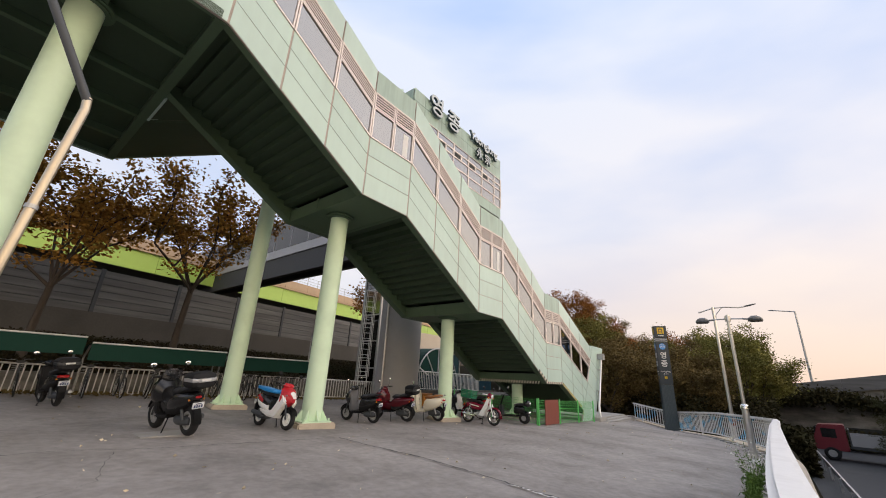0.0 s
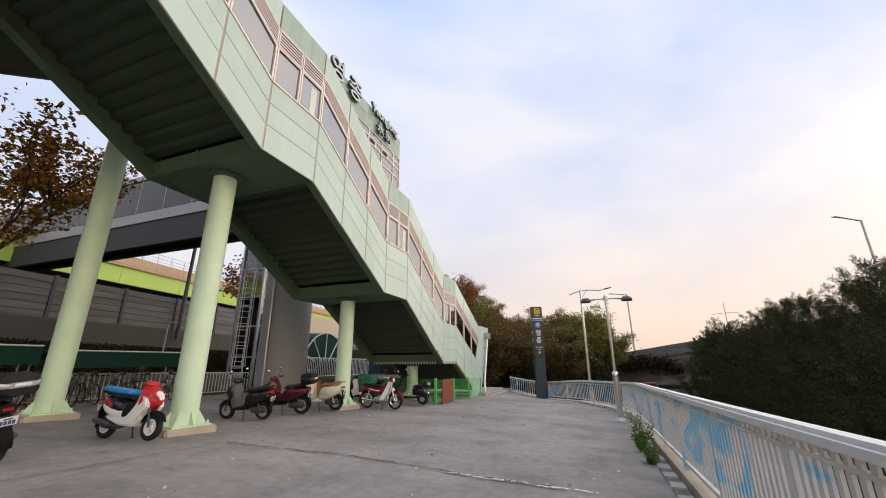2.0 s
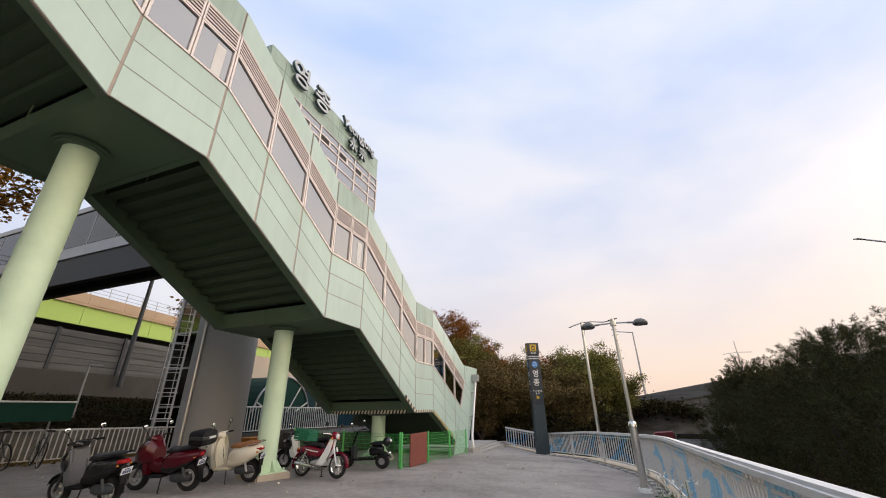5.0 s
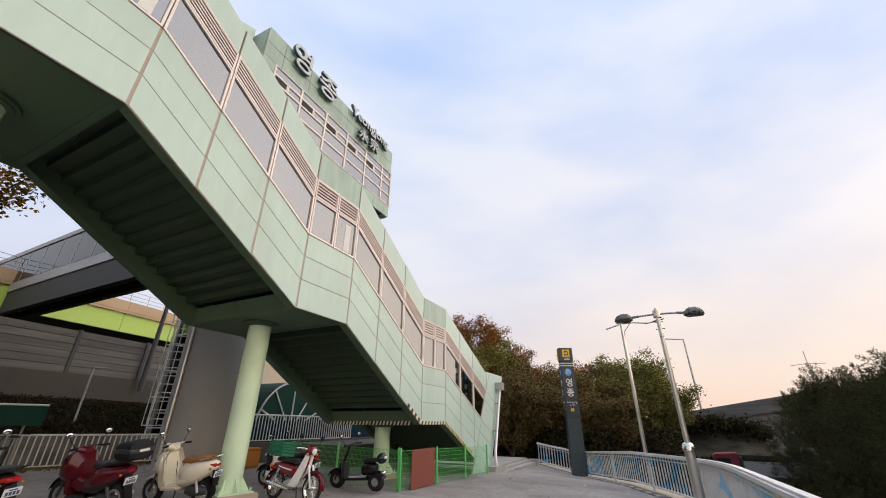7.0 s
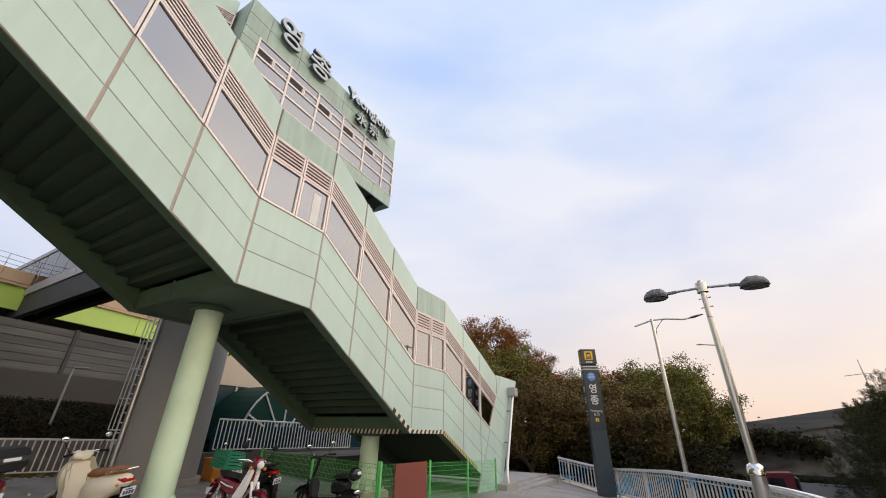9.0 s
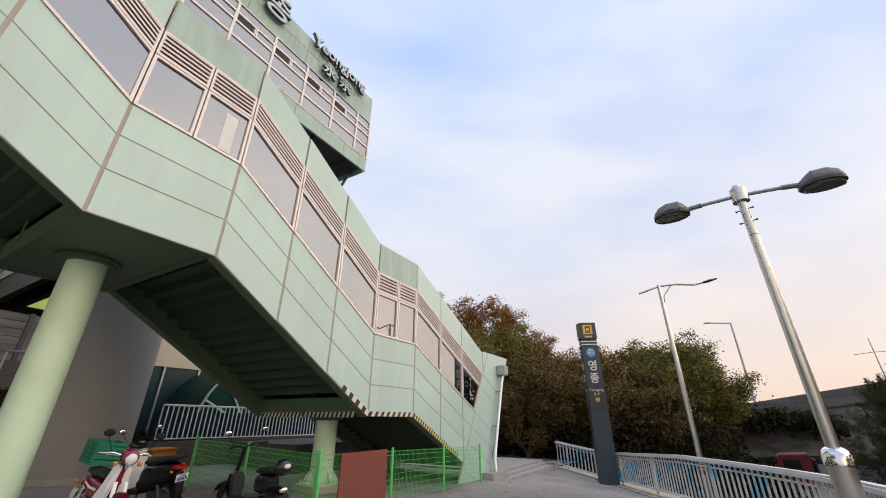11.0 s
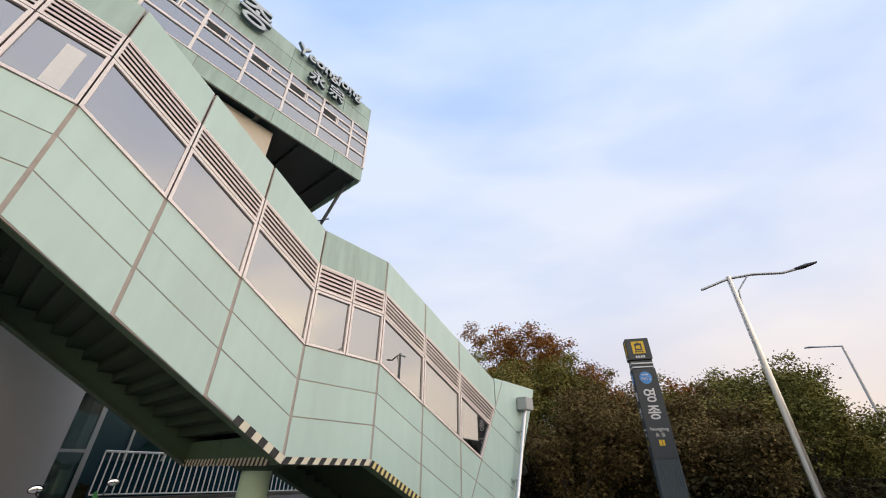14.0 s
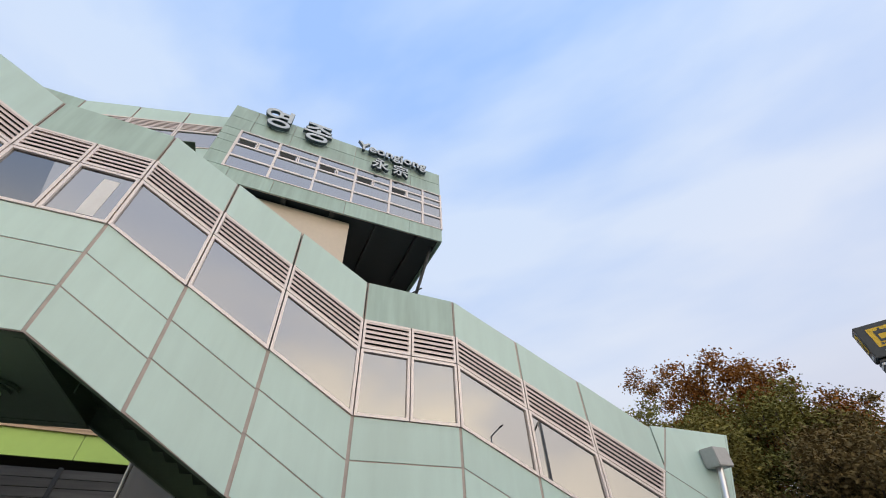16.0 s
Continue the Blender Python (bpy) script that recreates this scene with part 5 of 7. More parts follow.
def pylon_face(m, mh, wide):
    s = wide / 0.7
    bm = bmesh.new()
    box(bm, -0.2 * s, 0.2 * s, PH - 0.5, PH - 0.1, 0.0, 0.008)
    o = part("yellow_square", bm, YELLOW, head, "yellow train pictogram")
    o.matrix_local = mh
    bm = bmesh.new()
    for x0, x1, z0, z1 in ((-0.11, 0.11, 0.26, 0.33), (-0.11, -0.07, 0.14, 0.26), (0.07, 0.11, 0.14, 0.26), (-0.11, 0.11, 0.10, 0.15), (-0.02, 0.02, 0.33, 0.37), (-0.13, -0.08, 0.03, 0.08), (0.08, 0.13, 0.03, 0.08), (-0.07, 0.07, 0.05, 0.075)):
        box(bm, x0 * s, x1 * s, PH - 0.5 + z0, PH - 0.5 + z1, 0.008, 0.012)
    o = part("pictogram", bm, SIGN_DARK, head)
    o.matrix_local = mh
    for k in range(4):
        bm = bmesh.new()
        box(bm, (-0.15 + 0.08 * k) * s, (-0.09 + 0.08 * k) * s, PH - 0.64, PH - 0.57, 0.0, 0.006)
        part("small_writing", bm, WHITE, head).matrix_local = mh
    bm = bmesh.new()
    vs = [bm.verts.new((0.19 * s * math.cos(a), PH - 1.27 + 0.19 * math.sin(a), 0.006)) for a in [2 * math.pi * k / 28 for k in range(28)]]
    bm.faces.new(vs)
    part("blue_disc", bm, BLUE, body, "blue station number disc").matrix_local = m
    text_part("number", "A072", 0.14 * s, 0.006, WHITE, body, m @ pose(0, PH - 1.30, 0.012), "white station number")
    bm = bmesh.new()
    for k in range(3):
        box(bm, (-0.1 + 0.07 * k) * s, (-0.05 + 0.07 * k) * s, PH - 1.2, PH - 1.15, 0.006, 0.012)
    part("small_writing", bm, WHITE, body).matrix_local = m
    sz = 0.44 if wide > 0.6 else 0.3
    for word, z in (("\uc601", PH - 1.83), ("\uc885", PH - 2.32)):
        text_part("letters", word, sz, 0.008, WHITE, body, m @ pose(0, z, 0.006), "white station name", bold=0.008)
    text_part("letters", "Yeongjong", 0.13 * s, 0.008, WHITE, body, m @ pose(0, PH - 2.76, 0.006))
    text_part("letters", "\u6c38 \u5b97", 0.12 * s, 0.008, WHITE, body, m @ pose(0, PH - 2.92, 0.006))
    bm = bmesh.new()
    box(bm, -0.09 * s, 0.07 * s, PH - 3.2, PH - 3.05, 0.0, 0.008)
    part("exit_square", bm, YELLOW, body, "yellow exit number square").matrix_local = m
    text_part("number", "2", 0.15, 0.006, SIGN_DARK, body, m @ pose(-0.01, PH - 3.125, 0.011))


pylon_face(pose(0.2205, 0, 0, 90, 0, 90), pose(0.2405, 0, 0, 90, 0, 90), 0.7)
pylon_face(pose(0, -0.3605, 0, 90, 0, 0), pose(0, -0.3705, 0, 90, 0, 0), 0.42)
pylon_face(pose(0, 0.3605, 0, 90, 0, 180), pose(0, 0.3705, 0, 90, 0, 180), 0.42)
pylon.scale = (0.96, 0.96, 1.0)

# ---- green mesh fence round the stair's foot ----
def fence_line(name, posts, mesh_gap=0.05):
    f = thing("mesh_fence", R, "bright green welded mesh fence with round posts", "fence", "fence round the stair foot")
    for u, v in posts:
        g = ground_z(u, v)
        bm = bmesh.new()
        tube(bm, [(u, v, g), (u, v, g + 1.03), (u, v, g + 1.06)], [0.032, 0.032, 0.015], 12)
        part("post", bm, FENCE_GREEN, f, "", True)
    for (a, b), (c, d) in zip(posts, posts[1:]):
        ga, gb = ground_z(a, b), ground_z(c, d)
        for z in [0.06 + 0.12 * k for k in range(8)] + [0.98]:
            bm = bmesh.new()
            tube(bm, [(a, b, ga + z), (c, d, gb + z)], 0.005, 4, False)
            part("wire", bm, FENCE_GREEN, f)
        n = int(math.hypot(c - a, d - b) / mesh_gap)
        bm = bmesh.new()
        for k in range(1, n):
            s = k / n
            x, y, g = a + (c - a) * s, b + (d - b) * s, ga + (gb - ga) * s
            tube(bm, [(x, y, g + 0.04), (x, y, g + 1.0)], 0.0028, 3, False)
        tagged(part("wire_mesh", bm, FENCE_GREEN, f), kind="stuff")
    return f


front = fence_line("front", [(16.0, 7.52), (18.08, 7.46), (20.25, 7.40), (22.4, 7.36)])
fence_line("side", [(16.02, 7.6), (16.15, 9.9), (16.3, 12.2)])
bm = bmesh.new()
g = ground_z(17.2, 7.4)
box(bm, 16.42, 17.82, 7.40, 7.43, g + 0.03, g + 1.02)
board = part("notice_board", bm, RUST)
board.matrix_world = R
tagged(board, "plain red-brown board fixed to the green fence", "board")

# ---- foot of the stair: steps, drain pipe ----
steps = thing("entrance_step", R, "pale stone steps at the foot of the covered stair", "steps")
for k, (u0, u1, v0, z1) in enumerate(((23.7, 29.6, 7.05, -0.45), (24.2, 29.6, 7.35, -0.38), (24.7, 29.6, 7.65, -0.31))):
    bm = bmesh.new()
    box(bm, u0, u1, v0, 12.0, -1.1, z1, 0.012)
    part("step", bm, CONCRETE, steps)
bm = bmesh.new()
box(bm, 29.1, 29.6, 7.0, 7.5, -1.1, -0.36, 0.02)
part("end_block", bm, CONCRETE, steps)
bm = bmesh.new()
box(bm, 23.1, 24.3, 7.25, 7.68, -0.7, -0.22, 0.02)
part("pipe_footing", bm, CONCRETE, steps)

pipe = thing("drain_pipe", R, "stainless rainwater pipe on the leaning end of the stair", "drain pipe")
bm = bmesh.new()
tube(bm, [(25.0, 7.52, 3.0), (23.95, 7.52, 0.35), (23.72, 7.45, 0.05), (23.7, 7.4, -0.25)], 0.065, 14)
part("pipe", bm, STAINLESS, pipe, "", True)
bm = bmesh.new()
box(bm, 24.8, 25.25, 7.36, 7.69, 2.95, 3.3, 0.015)
part("rain_head", bm, STEEL, pipe, "square rainwater head")
for f in (0.25, 0.7):
    bm = bmesh.new()
    u, z = 25.0 - 1.05 * f, 3.0 - 2.65 * f
    box(bm, u - 0.09, u + 0.09, 7.5, 7.70, z - 0.02, z + 0.02)
    part("clamp", bm, STEEL, pipe)

pipe = thing("drain_pipe", R, "stainless rainwater pipe beside the first column", "drain pipe")
bm = bmesh.new()
tube(bm, [(-0.10, 7.4, ground_z(0.2, 7.4) - 0.05), (0.24, 7.4, 5.1), (0.22, 7.4, 5.3)], 0.058, 16)
part("pipe", bm, TARNISHED, pipe, "tarnished pale lower pipe", True)
for z in (1.2, 3.4):
    bm = bmesh.new()
    tube(bm, [(-0.10 + 0.066 * z, 7.4, z), (-0.10 + 0.066 * z + 0.003, 7.4, z + 0.06)], 0.072, 14)
    part("clamp", bm, STEEL, pipe)
bm = bmesh.new()
tube(bm, [(0.23, 7.4, 5.25), (-0.55, 7.45, 6.65), (-1.5, 7.8, 8.6)], 0.062, 16)
part("bend", bm, DARK_STEEL, pipe, "darker upper bend", True)


# ---- back fence, shelter, planting wall ----
def white_fence(pts, h, base, label):
    f = thing("back_fence", R, label, "fence", "white fences behind the bicycles")
    for (a, b, za), (c, d, zb) in zip(pts, pts[1:]):
        n = max(1, round(math.hypot(c - a, d - b) / 0.16))
        for zz, r in ((0.12, 0.02), (h, 0.03)):
            bm = bmesh.new()
            tube(bm, [(a, b, za + zz), (c, d, zb + zz)], r, 6)
            part("rail", bm, WHITE, f)
        bm = bmesh.new()
        box(bm, -0.016, 0.016, -0.012, 0.012, 0.12, h)
        me = mesh_of("bar", bm, WHITE)
        for k in range(n + 1):
            s = k / n
            o = new("bar", me)
            o.parent = f
            o.matrix_local = pose(a + (c - a) * s, b + (d - b) * s, za + (zb - za) * s)
    return f


white_fence([(-2.0, 17.5, 0.40), (15.6, 17.5, 0.08)], 0.95, 0, "white steel bar fence at the back of the forecourt")
white_fence([(17.0, 15.8, 0.66), (24.0, 15.8, 0.60)], 1.1, 0, "white steel bar fence on a low concrete wall")
bm = bmesh.new()
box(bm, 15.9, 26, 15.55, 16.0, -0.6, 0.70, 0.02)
setting("low_wall", bm, STAINED_SHADE, "low stained concrete wall below the fence, coloured dark for shade", "wall")
bm = bmesh.new()
box(bm, -30, 16.0, 18.05, 18.35, -0.3, 1.05, 0.02)
setting("planter_wall", bm, OLD_CONCRETE, "stained concrete wall at the foot of the bank", "wall")

for u0, u1 in ((-5.2, 2.55), (2.7, 6.8), (6.95, 11.2)):
    sh = thing("cycle_shelter", R, "low dark green cycle shelter roof with a white front edge", "shelter", "cycle shelters along the back fence")
    g = ground_z((u0 + u1) / 2, 17)
    bm = bmesh.new()
    prism(bm, [(u0, 0), (u1, 0), (u1, 0.03), (u0, 0.03)], 0, 1)
    for v in bm.verts:
        f = v.co.y
        v.co.y = 16.35 + 1.5 * f
        v.co.z += g + 1.25 + 0.40 * math.cos((f - 0.2) * 1.3)
    part("roof_sheet", bm, CANOPY_GREEN, sh)
    bm = bmesh.new()
    box(bm, u0, u1, 16.36, 16.39, g + 1.12, g + 1.63)
    part("front_sheet", bm, CANOPY_GREEN, sh)
    bm = bmesh.new()
    tube(bm, [(u0, 16.36, g + 1.65), (u1, 16.36, g + 1.65)], 0.025, 8)
    part("edge_tube", bm, WHITE, sh, "white edge tube")
    for u in (u0 + 0.05, u1 - 0.05):
        bm = bmesh.new()
        tube(bm, [(u, 17.3, g), (u, 17.3, g + 1.2), (u, 16.8, g + 1.6), (u, 16.36, g + 1.66)], 0.03, 8)
        part("post", bm, STEEL, sh)

# ---- lift tower glass, ladder, arched canopy ----
lift = thing("lift_shaft", R, "glazed lift shaft with a steel frame beside the pier", "lift shaft")
LU0, LU1, LV0, LV1 = 15.45, 16.9, 17.3, 18.9
for u in (LU0, LU1):
    for v in (LV0, LV1):
        bm = bmesh.new()
        box(bm, u - 0.06, u + 0.06, v - 0.06, v + 0.06, 0.0, 9.7)
        part("corner_post", bm, STEEL, lift)
for k in range(7):
    z = 0.2 + k * 1.55
    for u0, u1, v0, v1 in ((LU0 + 0.06, LU1 - 0.06, LV0 - 0.05, LV0 + 0.05), (LU0 - 0.05, LU0 + 0.05, LV0 + 0.06, LV1 - 0.06)):
        bm = bmesh.new()
        box(bm, u0, u1, v0, v1, z, z + 0.08)
        part("transom", bm, STEEL, lift)
    if k < 6:
        for u0, u1, v0, v1 in ((LU0 + 0.06, LU1 - 0.06, LV0, LV0 + 0.01), (LU0, LU0 + 0.01, LV0 + 0.06, LV1 - 0.06)):
            bm = bmesh.new()
            box(bm, u0, u1, v0, v1, z + 0.08, z + 1.55)
            part("pane", bm, PALE_GLASS, lift).visible_shadow = False
# added inner panels, pale blue to imitate the reflection in the lift glass
bm = bmesh.new()
box(bm, LU0 + 0.07, LU1 - 0.07, LV1 - 0.3, LV1 - 0.1, 0.0, 9.6)
box(bm, LU1 - 0.3, LU1 - 0.07, LV0 + 0.1, LV1 - 0.3, 0.0, 9.6)
part("reflection_panel", bm, LIFT_BLUE, lift)

ladder = thing("caged_ladder", R @ pose(14.95, 17.75, 0.75, 0, 0, -40), "tall galvanised ladder with a safety cage", "ladder")
for x in (-0.24, 0.24):
    bm = bmesh.new()
    tube(bm, [(x, 0, 0), (x, 0, 6.0)], 0.03, 6)
    part("rail", bm, PALE_STEEL, ladder)
for k in range(19):
    bm = bmesh.new()
    tube(bm, [(-0.24, 0, 0.2 + k * 0.31), (0.24, 0, 0.2 + k * 0.31)], 0.017, 6)
    part("rung", bm, PALE_STEEL, ladder)
for k in range(6):
    z = 0.6 + k * 0.95
    bm = bmesh.new()
    tube(bm, [(0.34 * math.cos(a), -0.34 + 0.38 * math.sin(a) * -1, z) for a in [math.pi * j / 10 for j in range(11)]], 0.02, 5)
    part("cage_hoop", bm, PALE_STEEL, ladder)
for a in (0.4, 1.1, 2.0, 2.75):
    bm = bmesh.new()
    tube(bm, [(0.34 * math.cos(a), -0.34 - 0.38 * math.sin(a), 0.6), (0.34 * math.cos(a), -0.34 - 0.38 * math.sin(a), 5.4)], 0.016, 5)
    part("cage_bar", bm, PALE_STEEL, ladder)

arch = thing("arched_canopy", R @ pose(20.8, 17.0, 1.05), "arched dark green canopy with pale radial ribs", "canopy")
bm = bmesh.new()
n = 18
pts = [(2.1 * math.cos(math.pi * k / n), 2.25 * math.sin(math.pi * k / n)) for k in range(n + 1)]
prism(bm, pts, 0.03, 0.07)
part("end_sheet", bm, CANOPY_GREEN, arch)
bm = bmesh.new()
tube(bm, [(x, 0, z) for x, z in pts], 0.05, 8)
part("arch_tube", bm, STEEL, arch)
for a in (0.45, 0.95, 1.57, 2.2, 2.7):
    bm = bmesh.new()
    tube(bm, [(0.5 * math.cos(a), 0, 0.5 * math.sin(a)), (2.1 * math.cos(a), 0, 2.25 * math.sin(a))], 0.04, 6)
    part("rib", bm, WHITE, arch)
bm = bmesh.new()
for k in range(n):
    (x0, z0), (x1, z1) = pts[k], pts[k + 1]
    bm.faces.new([bm.verts.new(p) for p in ((x0, 0.1, z0), (x1, 0.1, z1), (x1, 6, z1), (x0, 6, z0))])
bmesh.ops.remove_doubles(bm, verts=bm.verts[:], dist=0.001)
bmesh.ops.solidify(bm, geom=bm.faces[:], thickness=0.03)
part("barrel_sheet", bm, CANOPY_GREEN, arch)
bm = bmesh.new()
box(bm, 17.0, 27, 19.6, 20.0, 3.3, 4.6)
setting("station_hall_wall", bm, CREAM, "plain cream fascia behind the canopy", "wall")
bm = bmesh.new()
box(bm, 17.0, 27, 19.7, 19.9, 0, 3.3)
hall = setting("station_hall_front", bm, HALL_TEAL, "dark teal glazed hall front behind the canopy", "wall")
for k in range(8):
    bm = bmesh.new()
    box(bm, 17.0 + 1.4 * k, 17.08 + 1.4 * k, 19.62, 19.7, 0, 3.3)
    part("mullion", bm, STEEL, hall)
# added sheet: its dark teal paints the shaded space behind the fence
bm = bmesh.new()
box(bm, 17.0, 26.0, 16.02, 16.06, 0.6, 1.55)
setting("fence_shade_sheet", bm, TEAL_SHADE, "added dark teal sheet for the shaded space behind the white fence", "screen")
# the podium's colour includes the shade under the landing
bm = bmesh.new()
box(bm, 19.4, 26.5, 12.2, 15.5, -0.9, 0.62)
setting("stair_podium", bm, STAINED_SHADE, "stained concrete podium, coloured dark for the shade under the stair", "podium")

pole = thing("utility_pole", R @ pose(20.3, 30.2, 3.2, 0, 0, 0), "dark slender utility pole by the noise wall", "pole")
bm = bmesh.new()
tube(bm, [(0, 0, 0), (0.15, 0, 9.6)], [0.16, 0.11], 12)
part("shaft", bm, DARK_STEEL, pole, "", True)

# ---- overpass, road and truck on the low side ----
bm = bmesh.new()
box(bm, -30, 70, -9.5, -1.4, -3.3, -3.16)
road = setting("road", bm, ROAD, "dark asphalt road below the retaining wall", "road")
guard = thing("guard_rail", R, "galvanised road guard rail", "guard rail")
bm = bmesh.new()
box(bm, 2, 46, -2.45, -2.38, -2.75, -2.45)
part("beam", bm, STEEL, guard)
for k in range(12):
    bm = bmesh.new()
    box(bm, 3 + 3.9 * k, 3.1 + 3.9 * k, -2.38, -2.28, -3.2, -2.5)
    part("post", bm, STEEL, guard)
over = thing("overpass", R @ pose(55, 4, -1.0, 0, 0, -97), "low concrete overpass with a dark parapet beyond the road", "overpass")
for k in range(12):
    bm = bmesh.new()
    x = -6 + k * 4.0
    prism(bm, [(x, 1.3 + 0.16 * x), (x + 3.98, 1.3 + 0.16 * (x + 3.98)), (x + 3.98, 2.5 + 0.16 * (x + 3.98)), (x, 2.5 + 0.16 * x)], 0, 6)
    part("parapet", bm, NOISE_WALL, over)
bm = bmesh.new()
prism(bm, [(-6, -4), (42, -4), (42, 8.1), (-6, 0.42)], 0.3, 5.6)
part("abutment", bm, OLD_CONCRETE, over, "stained concrete abutment")
bm = bmesh.new()
prism(bm, [(9.5, -3.4), (15, -3.4), (15, -0.2), (9.5, -0.2)], 0.2, 0.5)
part("opening", bm, DARK, over, "dark underpass opening")

truck = thing("truck", R @ pose(45.5, -4.5, -3.16, 0, 0, 84), "dark red flatbed truck parked on the lower road", "truck")
bm = bmesh.new()
prism(bm, [(0, 0.7), (1.9, 0.7), (1.9, 1.5), (1.55, 2.5), (0, 2.6)], -1.05, 1.05)
bmesh.ops.bevel(bm, geom=bm.edges[:], offset=0.06, segments=2, affect="EDGES")
cab = part("cab", bm, TRUCK_RED, truck)
for y in (-1.062, 1.05):
    bm = bmesh.new()
    box(bm, 0.55, 1.4, y, y + 0.012, 1.6, 2.25)
    part("side_window", bm, BLACK_GLOSS, cab)
bm = bmesh.new()
box(bm, 1.66, 1.78, -0.9, 0.9, 1.62, 2.3)
part("windscreen", bm, BLACK_GLOSS, cab)
bm = bmesh.new()
box(bm, 1.88, 1.98, -1.0, 1.0, 0.55, 0.85, 0.02)
part("bumper", bm, WHITE, truck)
bm = bmesh.new()
box(bm, -6.2, -0.1, -1.15, 1.15, 0.95, 1.15)
part("chassis", bm, DARK_STEEL, truck)
for y0, y1 in ((-1.17, -1.12), (1.12, 1.17)):
    bm = bmesh.new()
    box(bm, -6.2, -0.2, y0, y1, 1.15, 1.95)
    part("side_board", bm, SILVER, truck, "pale grey side board")
bm = bmesh.new()
box(bm, -0.2, -0.12, -1.17, 1.17, 1.15, 2.3)
part("headboard", bm, DARK_STEEL, truck)
for x in (1.0, -3.4, -4.6):
    for y in (-0.95, 0.95):
        bm = bmesh.new()
        torus_y(bm, x, 0.48, 0.36, 0.13, 22, 8, y)
        w = part("wheel", bm, TYRE, truck, "", True)
        bm = bmesh.new()
        ring_y(bm, x, 0.48, y - 0.1, y + 0.1, 0.26, 0.05, 16)
        part("rim", bm, ALLOY, w)


# ---- two-wheelers ----
def wheel(parent, name, x, r, w, rim_mat, spokes=0):
    bm = bmesh.new()
    torus_y(bm, x, r, r - w, w, 30, 10)
    wh = part(name, bm, TYRE, parent, "", True)
    bm = bmesh.new()
    ring_y(bm, x, r, -w * 0.75, w * 0.75, r - w * 1.55, r - w * 2.1 - 0.01, 28)
    ring_y(bm, x, r, -0.05, 0.05, 0.05, 0.01, 14)
    if spokes:
        for k in range(spokes):
            a = 2 * math.pi * k / spokes
            tube(bm, [(x + 0.04 * math.cos(a), 0.03 * (-1) ** k, r + 0.04 * math.sin(a)), (x + (r - w * 2) * math.cos(a + 0.15), 0, r + (r - w * 2) * math.sin(a + 0.15))], 0.0035, 4, False)
    else:
        for k in range(5):
            a = 2 * math.pi * k / 5 + 0.3
            c, s = math.cos(a), math.sin(a)
            tube(bm, [(x + 0.03 * c, 0, r + 0.03 * s), (x + (r - w * 1.9) * c, 0, r + (r - w * 1.9) * s)], [0.035, 0.02], 6)
    part("rim", bm, rim_mat, wh, "", True)
    return wh


def arc_fender(parent, name, x, r, w, a0, a1, mat):
    bm = bmesh.new()
    rings = []
    for k in range(13):
        a = radians(a0 + (a1 - a0) * k / 12)
        row = []
        for y, rr in ((-w, r - 0.035), (-w * 0.9, r), (-w * 0.4, r + 0.018), (w * 0.4, r + 0.018), (w * 0.9, r), (w, r - 0.035)):
            row.append(bm.verts.new((x[0] + rr * math.cos(a), y, x[1] + rr * math.sin(a))))
        rings.append(row)
    for r0, r1 in zip(rings, rings[1:]):
        for j in range(5):
            bm.faces.new((r0[j], r0[j + 1], r1[j + 1], r1[j]))
    bmesh.ops.solidify(bm, geom=bm.faces[:], thickness=0.006)
    part(name, bm, mat, parent, "", True)


def slab(parent, name, outline, w, mat, bevel=0.02, label=""):
    bm = bmesh.new()
    prism(bm, outline, -w, w)
    bmesh.ops.bevel(bm, geom=bm.edges[:], offset=bevel, segments=3, affect="EDGES")
    return part(name, bm, mat, parent, label, True)


def body_loft(parent, name, stations, mat, label="", power=2.6):
    bm = bmesh.new()
    loft(bm, stations, 18, power)
    return part(name, bm, mat, parent, label, True)


def bar_kit(sc, x, z, chrome=False, wide=0.33):
    bm = bmesh.new()
    tube(bm, [(x - 0.10, -wide, z + 0.02), (x, -wide * 0.55, z + 0.03), (x + 0.03, 0, z - 0.02), (x, wide * 0.55, z + 0.03), (x - 0.10, wide, z + 0.02)], 0.013, 8)
    part("handlebar", bm, CHROME if chrome else PLASTIC, sc, "", True)
    for s in (-1, 1):
        bm = bmesh.new()
        tube(bm, [(x - 0.105, s * wide, z + 0.02), (x - 0.06, s * (wide - 0.13), z + 0.024)], 0.019, 10)
        part("grip", bm, PLASTIC, sc, "", True)
        bm = bmesh.new()
        tube(bm, [(x - 0.02, s * wide * 0.62, z + 0.04), (x, s * wide * 0.8, z + 0.13), (x - 0.01, s * wide * 0.95, z + 0.22)], 0.006, 6)
        st = part("mirror_stem", bm, PLASTIC, sc)
        bm = bmesh.new()
        ball(bm, x - 0.005, s * wide * 0.98, z + 0.26, 0.02, 0.065, 0.048, 16, 10)
        part("mirror_shell", bm, PLASTIC, st, "", True)
        bm = bmesh.new()
        ball(bm, x - 0.018, s * wide * 0.98, z + 0.26, 0.012, 0.058, 0.042, 16, 8)
        part("mirror_glass", bm, MIRROR, st, "bright mirror glass", True)
        bm = bmesh.new()
        tube(bm, [(x + 0.05, s * wide * 0.35, z), (x + 0.03, s * wide * 0.85, z + 0.01)], 0.006, 5)
        part("brake_lever", bm, ALLOY, sc)


